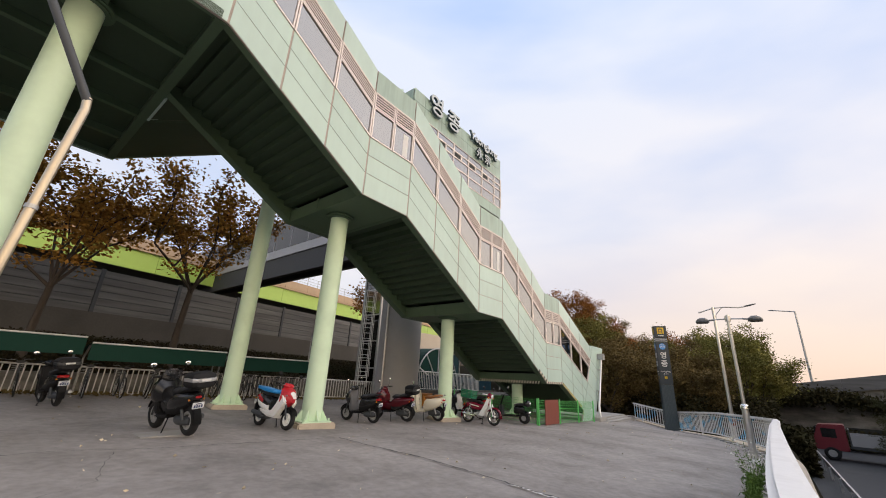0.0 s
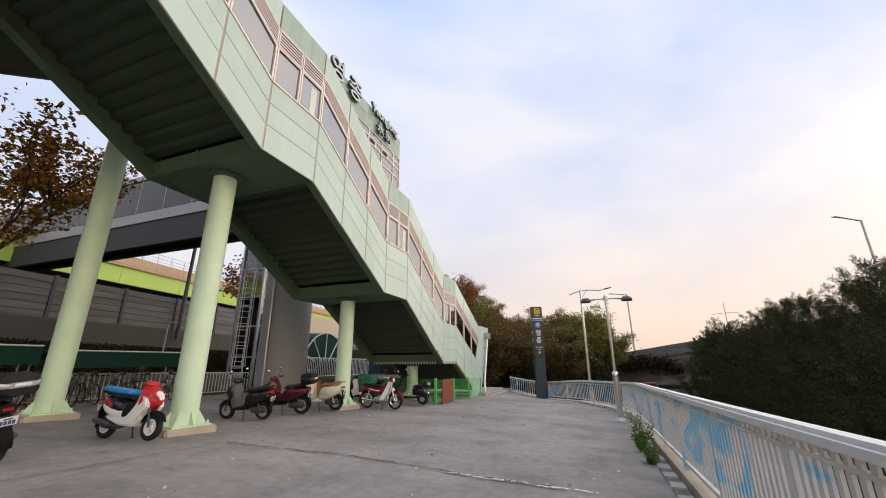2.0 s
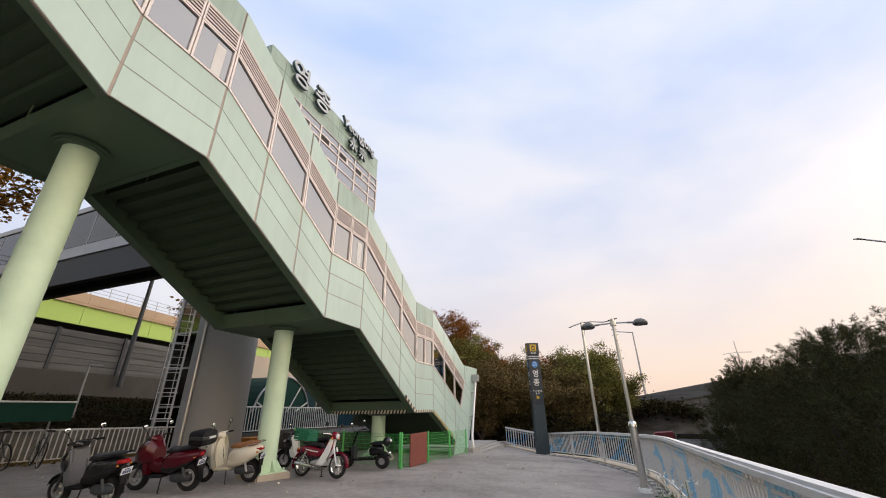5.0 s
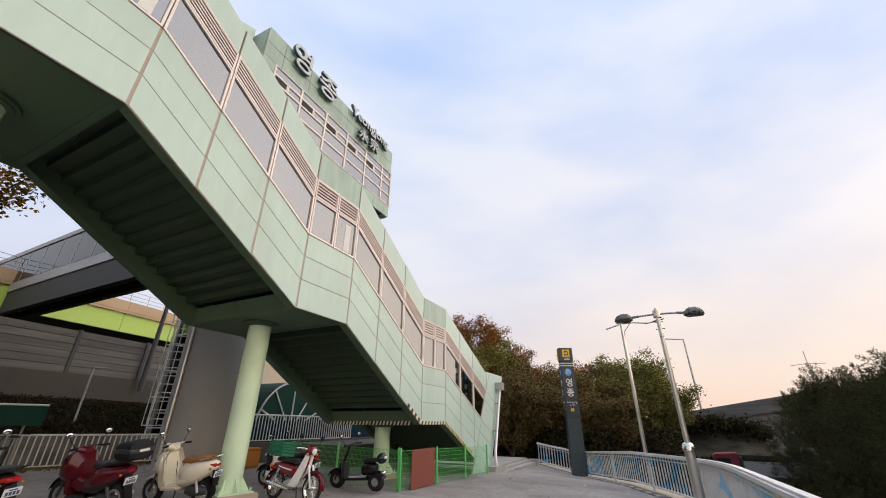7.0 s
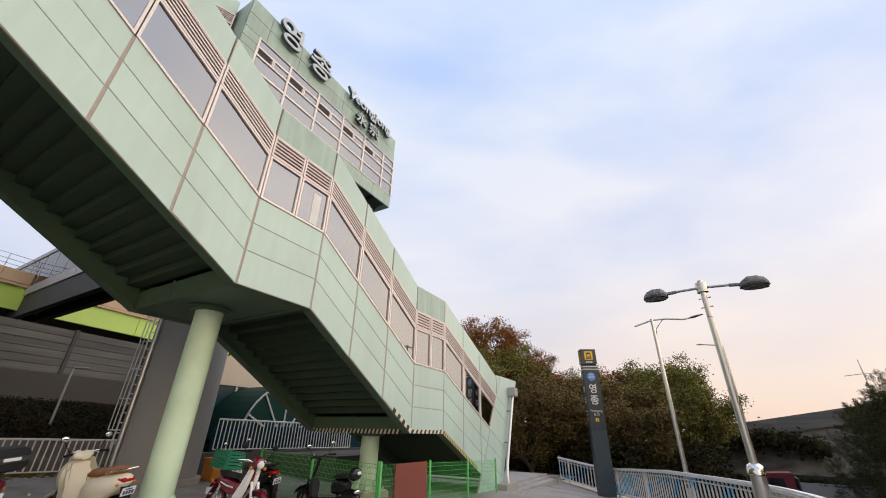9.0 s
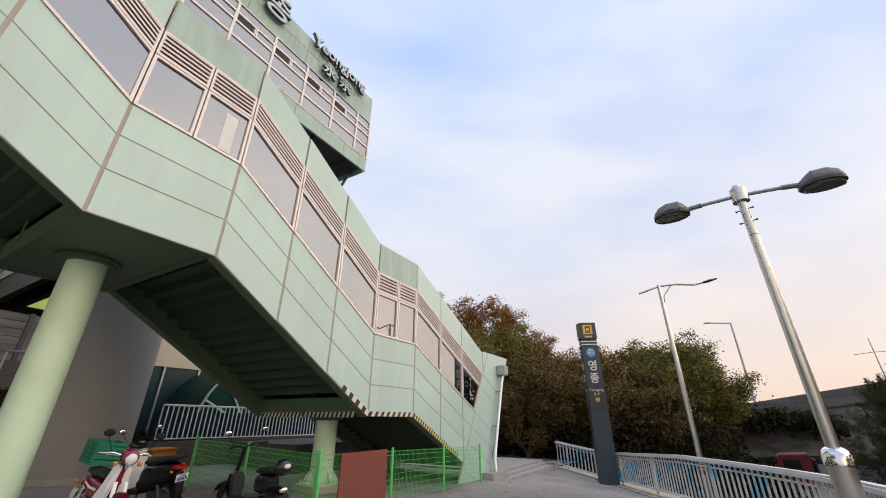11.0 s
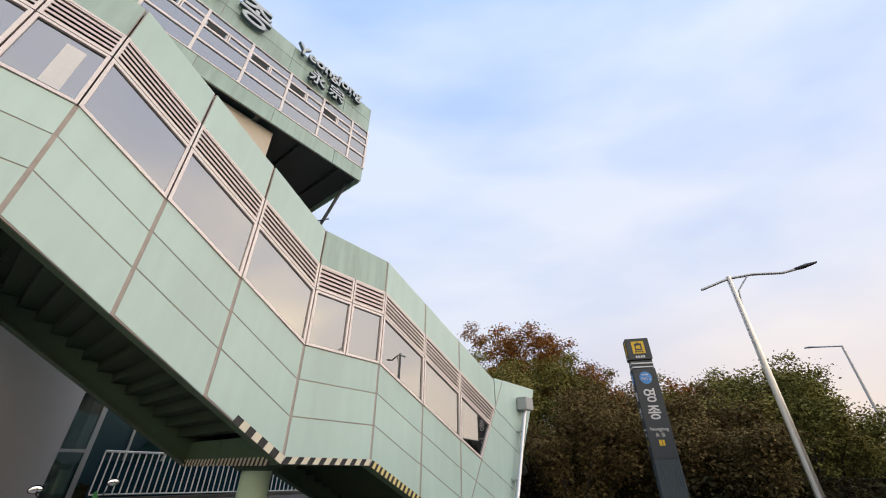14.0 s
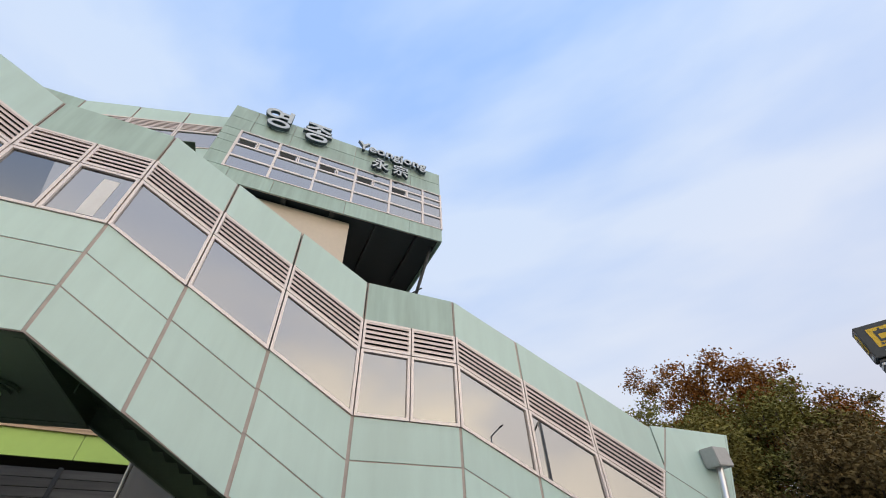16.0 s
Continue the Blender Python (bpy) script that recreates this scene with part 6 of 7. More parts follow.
def number_plate(sc, x, z, tilt=15, words=""):
    bm = bmesh.new()
    box(bm, -0.006, 0.006, -0.105, 0.105, -0.058, 0.058, 0.004)
    pl = part("number_plate", bm, PLATE, sc, "white number plate")
    pl.matrix_local = pose(x, 0, z, 0, -tilt, 0)
    bm = bmesh.new()
    for k in range(4):
        box(bm, -0.0085, -0.006, -0.08 + 0.042 * k, -0.048 + 0.042 * k, -0.04, 0.012)
    box(bm, -0.0085, -0.006, -0.05, 0.05, 0.024, 0.042)
    part("plate_writing", bm, PLATE_TEXT, pl)


def exhaust(sc, x0, x1, z, y, mat, r=0.055):
    bm = bmesh.new()
    tube(bm, [(x0 + 0.35, y * 0.5, z - 0.02), (x0 + 0.12, y, z - 0.02), (x0, y, z)], 0.018, 8)
    tube(bm, [(x0 + 0.02, y, z), (x0 - 0.03, y, z + 0.01), (x1 + 0.05, y, z + 0.07), (x1, y, z + 0.075)], [0.03, r, r, r * 0.6], 14)
    part("exhaust", bm, mat, sc, "", True)


def stand(sc, x, r=0.012):
    bm = bmesh.new()
    tube(bm, [(x, 0.1, 0.28), (x - 0.1, 0.24, 0.01)], r, 6)
    tube(bm, [(x - 0.12, 0.2, 0.012), (x - 0.08, 0.3, 0.012)], r, 6)
    part("side_stand", bm, PLASTIC, sc)


def scooter(u, v, heading, label, main, second, seat_mat, box_kind=None, screen=False, r=0.245, tyre=0.058, base=1.32, size=1.0, lean=7, rim=ALLOY, cover=None, retro=False, silver_trim=False, skirt=None, rear=None, fender=None, sport=False, short=1.0):
    g = ground_z(u, v) + 0.012
    sc = thing("scooter", R @ pose(u, v, g, 0, 0, heading) @ pose(0, 0, 0, -lean, 0, 0), label, "scooter", "parked two-wheelers")
    h = base / 2
    skirt, rear = skirt or second, rear or main
    wheels = wheel(sc, "front_wheel", h * short, r, tyre, rim), wheel(sc, "rear_wheel", -h * short, r, tyre, rim)
    for s in (-1, 1):
        bm = bmesh.new()
        tube(bm, [(h + 0.01, s * 0.085, r), (h - 0.16, s * 0.075, 0.66)], [0.022, 0.026], 10)
        part("fork_leg", bm, DARK_STEEL, sc, "", True)
    arc_fender(sc, "front_fender", (h, r), r + 0.035, 0.085, 20, 165, fender or (second if not retro else main))
    # nose and leg shield
    body_loft(sc, "front_cowl", [(h - 0.36, 0.70, 0.17, 0.16), (h - 0.30, 0.72, 0.215, 0.24), (h - 0.20, 0.72, 0.20, 0.23), (h - 0.08, 0.72, 0.14, 0.16), (h + 0.03, 0.70, 0.06, 0.08)], main, "", 2.3)
    slab(sc, "leg_shield", [(h - 0.46, 0.30), (h - 0.30, 0.30), (h - 0.22, 0.55), (h - 0.28, 0.95), (h - 0.38, 0.96), (h - 0.37, 0.6)], 0.175, skirt, 0.04)
    if base > 1.4:
        body_loft(sc, "fairing", [(h - 0.52, 0.70, 0.16, 0.16), (h - 0.38, 0.76, 0.255, 0.27), (h - 0.18, 0.74, 0.235, 0.25), (h + 0.02, 0.68, 0.13, 0.15), (h + 0.10, 0.66, 0.05, 0.06)], main, "", 2.4)
        body_loft(sc, "rear_fairing", [(-0.08, 0.52, 0.17, 0.16), (-0.25, 0.58, 0.225, 0.19), (-0.5, 0.62, 0.235, 0.18), (-0.8, 0.68, 0.19, 0.12), (-0.98, 0.72, 0.10, 0.06)], main, "", 2.6)
        body_loft(sc, "tunnel", [(-0.12, 0.48, 0.13, 0.14), (0.1, 0.46, 0.13, 0.13), (h - 0.42, 0.52, 0.14, 0.16), (h - 0.32, 0.60, 0.15, 0.2)], rear, "", 3)
    if sport:
        slab(sc, "side_fairing", [(h - 0.06, 0.62), (h - 0.16, 0.80), (h - 0.30, 0.82), (h - 0.43, 0.56), (h - 0.54, 0.39), (-0.08, 0.36), (-0.50, 0.45), (-0.52, 0.38), (-0.10, 0.26), (h - 0.36, 0.24), (h - 0.26, 0.44)], 0.2, second, 0.03, "white step-through fairing")
        body_loft(sc, "tail_panel", [(-0.42, 0.60, 0.195, 0.07), (-0.58, 0.64, 0.188, 0.10), (-0.78, 0.70, 0.15, 0.09), (-0.92, 0.73, 0.08, 0.04)], main)
        body_loft(sc, "nose_panel", [(h - 0.34, 0.86, 0.19, 0.14), (h - 0.2, 0.84, 0.17, 0.13), (h - 0.06, 0.78, 0.12, 0.10), (h + 0.05, 0.72, 0.05, 0.05)], main)
        body_loft(sc, "number_board", [(h - 0.10, 0.83, 0.09, 0.07), (h - 0.02, 0.80, 0.085, 0.065), (h + 0.055, 0.76, 0.05, 0.04)], second)
    if retro:
        bm = bmesh.new()
        for k in range(9):
            for j in range(9):
                q, p = -1 + k / 4, j / 8
                half = 0.25 - 0.09 * (1 - p) ** 2 - 0.12 * max(0.0, p - 0.72) / 0.28
                bm.verts.new((h - 0.20 - 0.10 * p - 0.16 * q * q - 0.14 * (1 - p) ** 2, q * half, 0.24 + 0.74 * p))
        bm.verts.ensure_lookup_table()
        for k in range(8):
            for j in range(8):
                a = k * 9 + j
                bm.faces.new([bm.verts[i] for i in (a, a + 9, a + 10, a + 1)])
        bmesh.ops.solidify(bm, geom=bm.faces[:], thickness=0.03)
        part("front_apron", bm, main, sc, "rounded cream leg shield", True)
        body_loft(sc, "rear_cowl", [(-0.06, 0.46, 0.12, 0.16), (-0.2, 0.52, 0.20, 0.22), (-0.45, 0.58, 0.225, 0.22), (-0.72, 0.64, 0.19, 0.16), (-0.92, 0.70, 0.10, 0.09), (-0.98, 0.71, 0.05, 0.04)], main, "", 2.2)
    slab(sc, "floorboard", [(-0.16, 0.29), (h - 0.36, 0.27), (h - 0.36, 0.34), (-0.16, 0.36)], 0.19, second, 0.025)
    body_loft(sc, "rear_body", [(-0.10, 0.50, 0.15, 0.17), (-0.20, 0.56, 0.185, 0.20), (-0.42, 0.60, 0.19, 0.18), (-0.68, 0.66, 0.165, 0.13), (-0.88, 0.70, 0.10, 0.07), (-0.95, 0.71, 0.05, 0.03)], rear)
    body_loft(sc, "side_panel", [(-0.12, 0.44, 0.195, 0.10), (-0.35, 0.47, 0.205, 0.11), (-0.62, 0.54, 0.185, 0.09), (-0.82, 0.6, 0.12, 0.05)], second)
    body_loft(sc, "seat", [(-0.10, 0.76, 0.10, 0.04), (-0.20, 0.79, 0.14, 0.06), (-0.42, 0.78, 0.155, 0.055), (-0.52, 0.82, 0.165, 0.06), (-0.78, 0.84, 0.13, 0.045), (-0.86, 0.84, 0.07, 0.02)], seat_mat)
    if cover:
        bm = bmesh.new()
        loft(bm, [(-0.02, 0.84, 0.14, 0.015), (-0.06, 0.85, 0.185, 0.05), (-0.5, 0.88, 0.2, 0.055), (-0.90, 0.93, 0.17, 0.045), (-0.96, 0.94, 0.11, 0.015)], 18, 4)
        part("seat_cover", bm, cover, sc, "bright blue cover on the seat", True)
    body_loft(sc, "engine", [(-0.28, 0.27, 0.10, 0.08), (-0.42, 0.27, 0.13, 0.10), (-0.62, 0.27, 0.12, 0.09), (-0.80, 0.26, 0.06, 0.06)], DARK_STEEL, "", 3)
    arc_fender(sc, "rear_fender", (-h, r), r + 0.04, 0.075, 30, 190, PLASTIC)
    for s in (-1, 1):
        bm = bmesh.new()
        tube(bm, [(-h + 0.02, s * 0.12, r + 0.02), (-h + 0.13, s * 0.12, 0.56)], 0.028, 8)
        part("shock_absorber", bm, ALLOY if retro else DARK_STEEL, sc, "", True)
    exhaust(sc, -0.34, -0.86, 0.26, -0.17, STEEL if silver_trim or retro else DARK_STEEL)
    stand(sc, -0.05)
    # steering head
    body_loft(sc, "handlebar_cowl", [(h - 0.46, 1.00, 0.07, 0.04), (h - 0.38, 1.02, 0.15, 0.065), (h - 0.28, 1.01, 0.13, 0.06), (h - 0.22, 0.99, 0.06, 0.03)], main)
    bar_kit(sc, h - 0.36, 1.03, retro)
    bm = bmesh.new()
    if retro:
        ball(bm, h - 0.20, 0, 1.00, 0.05, 0.085, 0.085)
    else:
        loft(bm, [(h - 0.10, 0.80, 0.13, 0.05), (h - 0.02, 0.78, 0.11, 0.045), (h + 0.05, 0.755, 0.05, 0.02)], 16)
    part("headlight", bm, RED_GLOSS if sport else LENS_CLEAR, sc, "headlight cover", True)
    bm = bmesh.new()
    loft(bm, [(-0.86, 0.72, 0.12, 0.04), (-0.96, 0.715, 0.09, 0.035), (-0.985, 0.71, 0.05, 0.02)], 14, 3)
    part("tail_light", bm, LENS_RED, sc, "red tail light", True)
    for s in (-1, 1):
        bm = bmesh.new()
        ball(bm, -0.90, s * 0.13, 0.66, 0.028, 0.022, 0.018)
        part("indicator", bm, LENS_AMBER, sc, "amber indicator", True)
        bm = bmesh.new()
        ball(bm, h - 0.1, s * 0.145, 0.78, 0.035, 0.018, 0.02)
        part("indicator", bm, GREY_PLASTIC, sc, "smoked front indicator", True)
    number_plate(sc, -0.995, 0.56)
    slab(sc, "mudguard", [(-0.98, 0.50), (-0.92, 0.64), (-0.90, 0.63), (-0.93, 0.36), (-0.96, 0.34)], 0.07, PLASTIC, 0.006)
    bm = bmesh.new()
    tube(bm, [(-0.60, -0.16, 0.80), (-0.85, -0.17, 0.86), (-0.98, -0.08, 0.87), (-0.98, 0.08, 0.87), (-0.85, 0.17, 0.86), (-0.60, 0.16, 0.80)], 0.012, 8)
    part("grab_rail", bm, CHROME if retro else PLASTIC, sc, "", True)
    if screen:
        bm = bmesh.new()
        for k in range(7):
            for j in range(5):
                y = -0.2 + 0.4 * k / 6
                bm.verts.new((h - 0.26 - 0.24 * j / 4 - 1.2 * y * y, y * (1 - 0.25 * (j / 4) ** 2), 0.94 + 0.26 * j / 4))
        bm.verts.ensure_lookup_table()
        for k in range(6):
            for j in range(4):
                a = k * 5 + j
                bm.faces.new([bm.verts[i] for i in (a, a + 1, a + 6, a + 5)])
        bmesh.ops.solidify(bm, geom=bm.faces[:], thickness=0.004)
        part("windscreen", bm, SMOKE, sc, "smoky windscreen", True).visible_shadow = False
    if box_kind:
        bx = bmesh.new()
        loft(bx, [(-0.72, 1.0, 0.15, 0.10), (-0.76, 1.02, 0.21, 0.145), (-0.95, 1.03, 0.235, 0.155), (-1.14, 1.02, 0.215, 0.14), (-1.18, 1.0, 0.16, 0.10)], 22, 4)
        tb = part("top_box", bx, PLASTIC, sc, "black top box", True)
        bx = bmesh.new()
        loft(bx, [(-0.78, 1.035, 0.218, 0.045), (-0.96, 1.04, 0.242, 0.05), (-1.15, 1.03, 0.222, 0.045), (-1.20, 1.02, 0.14, 0.03)], 22, 5)
        part("trim", bx, SILVER if box_kind == "silver" else GREY_GLOSS, tb, "silver trim band", True)
        bx = bmesh.new()
        box(bx, -1.215, -1.19, -0.09, 0.09, 1.01, 1.05, 0.005)
        part("reflector", bx, LENS_CLEAR, tb)
        bx = bmesh.new()
        tube(bx, [(-0.7, -0.1, 0.84), (-1.0, -0.1, 0.885)], 0.012, 6)
        tube(bx, [(-0.7, 0.1, 0.84), (-1.0, 0.1, 0.885)], 0.012, 6)
        part("rack", bx, PLASTIC, sc)
    # a shorter frame keeps round wheels
    for ch in sc.children:
        if ch not in wheels and short != 1.0:
            ch.matrix_basis = Matrix.Diagonal((short, 1, 1, 1)) @ ch.matrix_basis
    sc.scale = (size, size, size)
    return sc


scooter(3.24, 9.62, 97, "black maxi scooter with a silver-trimmed top box and tall mirrors", BLACK_GLOSS, PLASTIC, VINYL, "silver", True, r=0.28, tyre=0.07, base=1.45, size=1.03, short=0.92, lean=7)
scooter(5.38, 9.58, -84, "red and white scooter with a bright blue seat cover", RED_GLOSS, WHITE_GLOSS, VINYL, None, False, r=0.24, rim=WHITE_GLOSS, cover=BLUE_COVER, size=0.97, short=0.86, skirt=WHITE_GLOSS, rear=BLACK_GLOSS, fender=PLASTIC, sport=True)
scooter(8.53, 10.03, 101, "black scooter with dull grey leg shields, black seat and white plate", BLACK_GLOSS, PLASTIC, VINYL, None, False, r=0.235, size=0.97, short=0.83, skirt=GREY_PLASTIC)
scooter(10.0, 10.12, 102, "dark red maxi scooter with a black top box", DARK_RED, BLACK_GLOSS, VINYL, "black", False, r=0.27, tyre=0.066, base=1.42, size=1.0, short=0.87, silver_trim=True, skirt=DARK_RED)
scooter(11.43, 9.92, 105, "cream-white retro scooter with a tan seat", CREAM_GLOSS, CREAM_GLOSS, ORANGE_BROWN, None, False, r=0.23, retro=True, skirt=CREAM_GLOSS, size=1.03, short=0.86)
scooter(14.4, 10.1, 97, "black scooter with tall mirrors behind the red motorcycle", BLACK_GLOSS, PLASTIC, VINYL, None, False, r=0.25, skirt=WHITE_GLOSS)
scooter(1.9, 14.4, 96, "small black scooter with a white number plate", BLACK_GLOSS, PLASTIC, VINYL, "black", False, r=0.24, silver_trim=True)


def cub(u, v, heading):
    g = ground_z(u, v) + 0.012
    c = thing("motorcycle", R @ pose(u, v, g, 0, 0, heading) @ pose(0, 0, 0, -6, 0, 0), "wine-red step-through motorcycle with white leg shields and a green crate", "motorcycle", "parked two-wheelers")
    r, h = 0.29, 0.61
    wheel(c, "front_wheel", h, r, 0.036, CHROME, 26)
    wheel(c, "rear_wheel", -h, r, 0.038, CHROME, 26)
    for s in (-1, 1):
        bm = bmesh.new()
        tube(bm, [(h + 0.01, s * 0.07, r), (h - 0.17, s * 0.06, 0.72)], [0.02, 0.026], 10)
        part("fork_leg", bm, WHITE_GLOSS, c, "", True)
        slab(c, "leg_shield", [(h - 0.62, 0.30), (h - 0.42, 0.28), (h - 0.28, 0.58), (h - 0.21, 0.90), (h - 0.30, 0.93), (h - 0.40, 0.64)], 0.035, WHITE_GLOSS, 0.014, "white leg shield").matrix_local = pose(0, s * 0.15, 0, 0, 0, s * -14)
    arc_fender(c, "front_fender", (h, r), r + 0.03, 0.065, -5, 150, MAGENTA_RED)
    arc_fender(c, "rear_fender", (-h, r), r + 0.04, 0.07, 35, 200, MAGENTA_RED)
    body_loft(c, "body", [(h - 0.28, 0.78, 0.07, 0.09), (h - 0.42, 0.64, 0.07, 0.09), (h - 0.62, 0.58, 0.09, 0.10), (-0.2, 0.60, 0.13, 0.13), (-0.5, 0.64, 0.12, 0.11), (-0.75, 0.68, 0.06, 0.05)], MAGENTA_RED)
    body_loft(c, "side_stripe", [(-0.05, 0.60, 0.125, 0.02), (-0.25, 0.62, 0.138, 0.03), (-0.5, 0.66, 0.125, 0.02)], WHITE_GLOSS)
    body_loft(c, "seat", [(0.02, 0.75, 0.09, 0.03), (-0.1, 0.775, 0.12, 0.05), (-0.4, 0.785, 0.125, 0.05), (-0.62, 0.80, 0.11, 0.045), (-0.68, 0.80, 0.06, 0.02)], VINYL)
    body_loft(c, "engine", [(0.2, 0.34, 0.06, 0.06), (0.08, 0.35, 0.085, 0.08), (-0.1, 0.33, 0.12, 0.10), (-0.28, 0.31, 0.08, 0.07)], ALLOY, "", 3.4)
    body_loft(c, "chain_case", [(-0.15, 0.31, 0.13, 0.03), (-0.4, 0.30, 0.125, 0.035), (-0.66, 0.29, 0.12, 0.03)], CHROME)
    exhaust(c, -0.1, -0.78, 0.25, -0.15, CHROME, 0.042)
    stand(c, 0.0)
    body_loft(c, "headlight_cowl", [(h - 0.34, 0.99, 0.06, 0.06), (h - 0.26, 1.02, 0.10, 0.09), (h - 0.16, 1.0, 0.09, 0.085), (h - 0.12, 0.98, 0.05, 0.05)], MAGENTA_RED)
    bm = bmesh.new()
    ball(bm, h - 0.14, 0, 0.985, 0.035, 0.07, 0.07)
    part("headlight", bm, LENS_CLEAR, c, "clear headlight lens", True)
    bar_kit(c, h - 0.30, 1.02, True, 0.32)
    for s in (-1, 1):
        for x, z in ((h - 0.2, 0.93), (-0.74, 0.66)):
            bm = bmesh.new()
            ball(bm, x, s * 0.14, z, 0.03, 0.03, 0.03)
            part("indicator", bm, LENS_AMBER, c, "amber indicator", True)
        bm = bmesh.new()
        tube(bm, [(-h, s * 0.12, r), (-h + 0.16, s * 0.12, 0.62)], [0.022, 0.03], 10)
        part("shock_absorber", bm, CHROME, c, "", True)
    bm = bmesh.new()
    ball(bm, -0.86, 0, 0.62, 0.04, 0.06, 0.045)
    part("tail_light", bm, LENS_RED, c, "", True)
    number_plate(c, -0.93, 0.48)
    bm = bmesh.new()
    for y in (-0.1, 0.0, 0.1):
        tube(bm, [(-0.45, y, 0.85), (-0.95, y, 0.87)], 0.009, 6)
    for x in (-0.5, -0.7, -0.92):
        tube(bm, [(x, -0.13, 0.865), (x, 0.13, 0.865)], 0.009, 6)
    part("rack", bm, CHROME, c)
    return c


bike = cub(13.10, 8.53, -95)

crate = thing("crate", bike.matrix_world @ pose(-0.68, 0, 0.878, 0, 4, 0), "open dark green plastic crate tied on the motorcycle rack", "crate")
for k in range(5):
    for x0, x1, y0, y1 in ((-0.26, 0.26, -0.19, -0.17), (-0.26, 0.26, 0.17, 0.19), (-0.26, -0.24, -0.169, 0.169), (0.24, 0.26, -0.169, 0.169)):
        bm = bmesh.new()
        box(bm, x0, x1, y0, y1, 0.02 + k * 0.058, 0.062 + k * 0.058)
        part("slat", bm, CRATE, crate)
for x in (-0.245, 0.0, 0.245):
    for y in (-0.18, 0.18):
        bm = bmesh.new()
        box(bm, x - 0.02, x + 0.02, y - 0.007, y + 0.007, 0.0, 0.3)
        part("upright", bm, CRATE, crate)
bm = bmesh.new()
box(bm, -0.26, 0.26, -0.19, 0.19, 0.0, 0.018)
part("floor_panel", bm, CRATE, crate)


def kick_scooter(u, v, heading):
    g = ground_z(u, v) + 0.012
    c = thing("electric_scooter", R @ pose(u, v, g, 0, 0, heading) @ pose(0, 0, 0, -5, 0, 0), "small black electric scooter with fat tyres by the fence", "electric scooter", "parked two-wheelers")
    wheel(c, "front_wheel", 0.58, 0.22, 0.075, ALLOY)
    wheel(c, "rear_wheel", -0.58, 0.22, 0.075, ALLOY)
    arc_fender(c, "front_fender", (0.58, 0.22), 0.255, 0.1, 20, 150, BLACK_GLOSS)
    arc_fender(c, "rear_fender", (-0.58, 0.22), 0.255, 0.1, 30, 160, BLACK_GLOSS)
    slab(c, "deck", [(-0.4, 0.27), (0.32, 0.22), (0.36, 0.28), (-0.4, 0.34)], 0.14, BLACK_GLOSS, 0.02)
    bm = bmesh.new()
    for s in (-1, 1):
        tube(bm, [(0.58, s * 0.1, 0.22), (0.42, s * 0.08, 0.62)], 0.02, 8)
    tube(bm, [(0.45, 0, 0.5), (0.24, 0, 1.05)], 0.03, 10)
    part("steering_column", bm, PLASTIC, c, "", True)
    body_loft(c, "front_panel", [(0.30, 0.45, 0.10, 0.2), (0.38, 0.46, 0.11, 0.2), (0.43, 0.46, 0.06, 0.15)], GREY_GLOSS)
    bar_kit(c, 0.24, 1.07, False, 0.34)
    body_loft(c, "seat", [(-0.22, 0.70, 0.08, 0.03), (-0.32, 0.72, 0.13, 0.05), (-0.6, 0.74, 0.12, 0.05), (-0.66, 0.74, 0.06, 0.03)], VINYL)
    body_loft(c, "battery_case", [(-0.2, 0.5, 0.08, 0.13), (-0.3, 0.52, 0.11, 0.16), (-0.52, 0.54, 0.11, 0.14), (-0.6, 0.55, 0.07, 0.09)], BLACK_GLOSS)
    bm = bmesh.new()
    ball(bm, -0.74, 0, 0.78, 0.12, 0.14, 0.13, 18, 12)
    part("rear_case", bm, BLACK_GLOSS, c, "round glossy rear case", True)
    bm = bmesh.new()
    ball(bm, -0.84, 0, 0.80, 0.035, 0.06, 0.04)
    part("reflector", bm, LENS_CLEAR, c, "", True)
    bm = bmesh.new()
    ball(bm, -0.80, 0, 0.45, 0.05, 0.08, 0.05)
    part("tail_light", bm, CHROME, c, "", True)
    return c


kick_scooter(15.40, 8.52, 90).scale = (1.12, 1.12, 1.0)


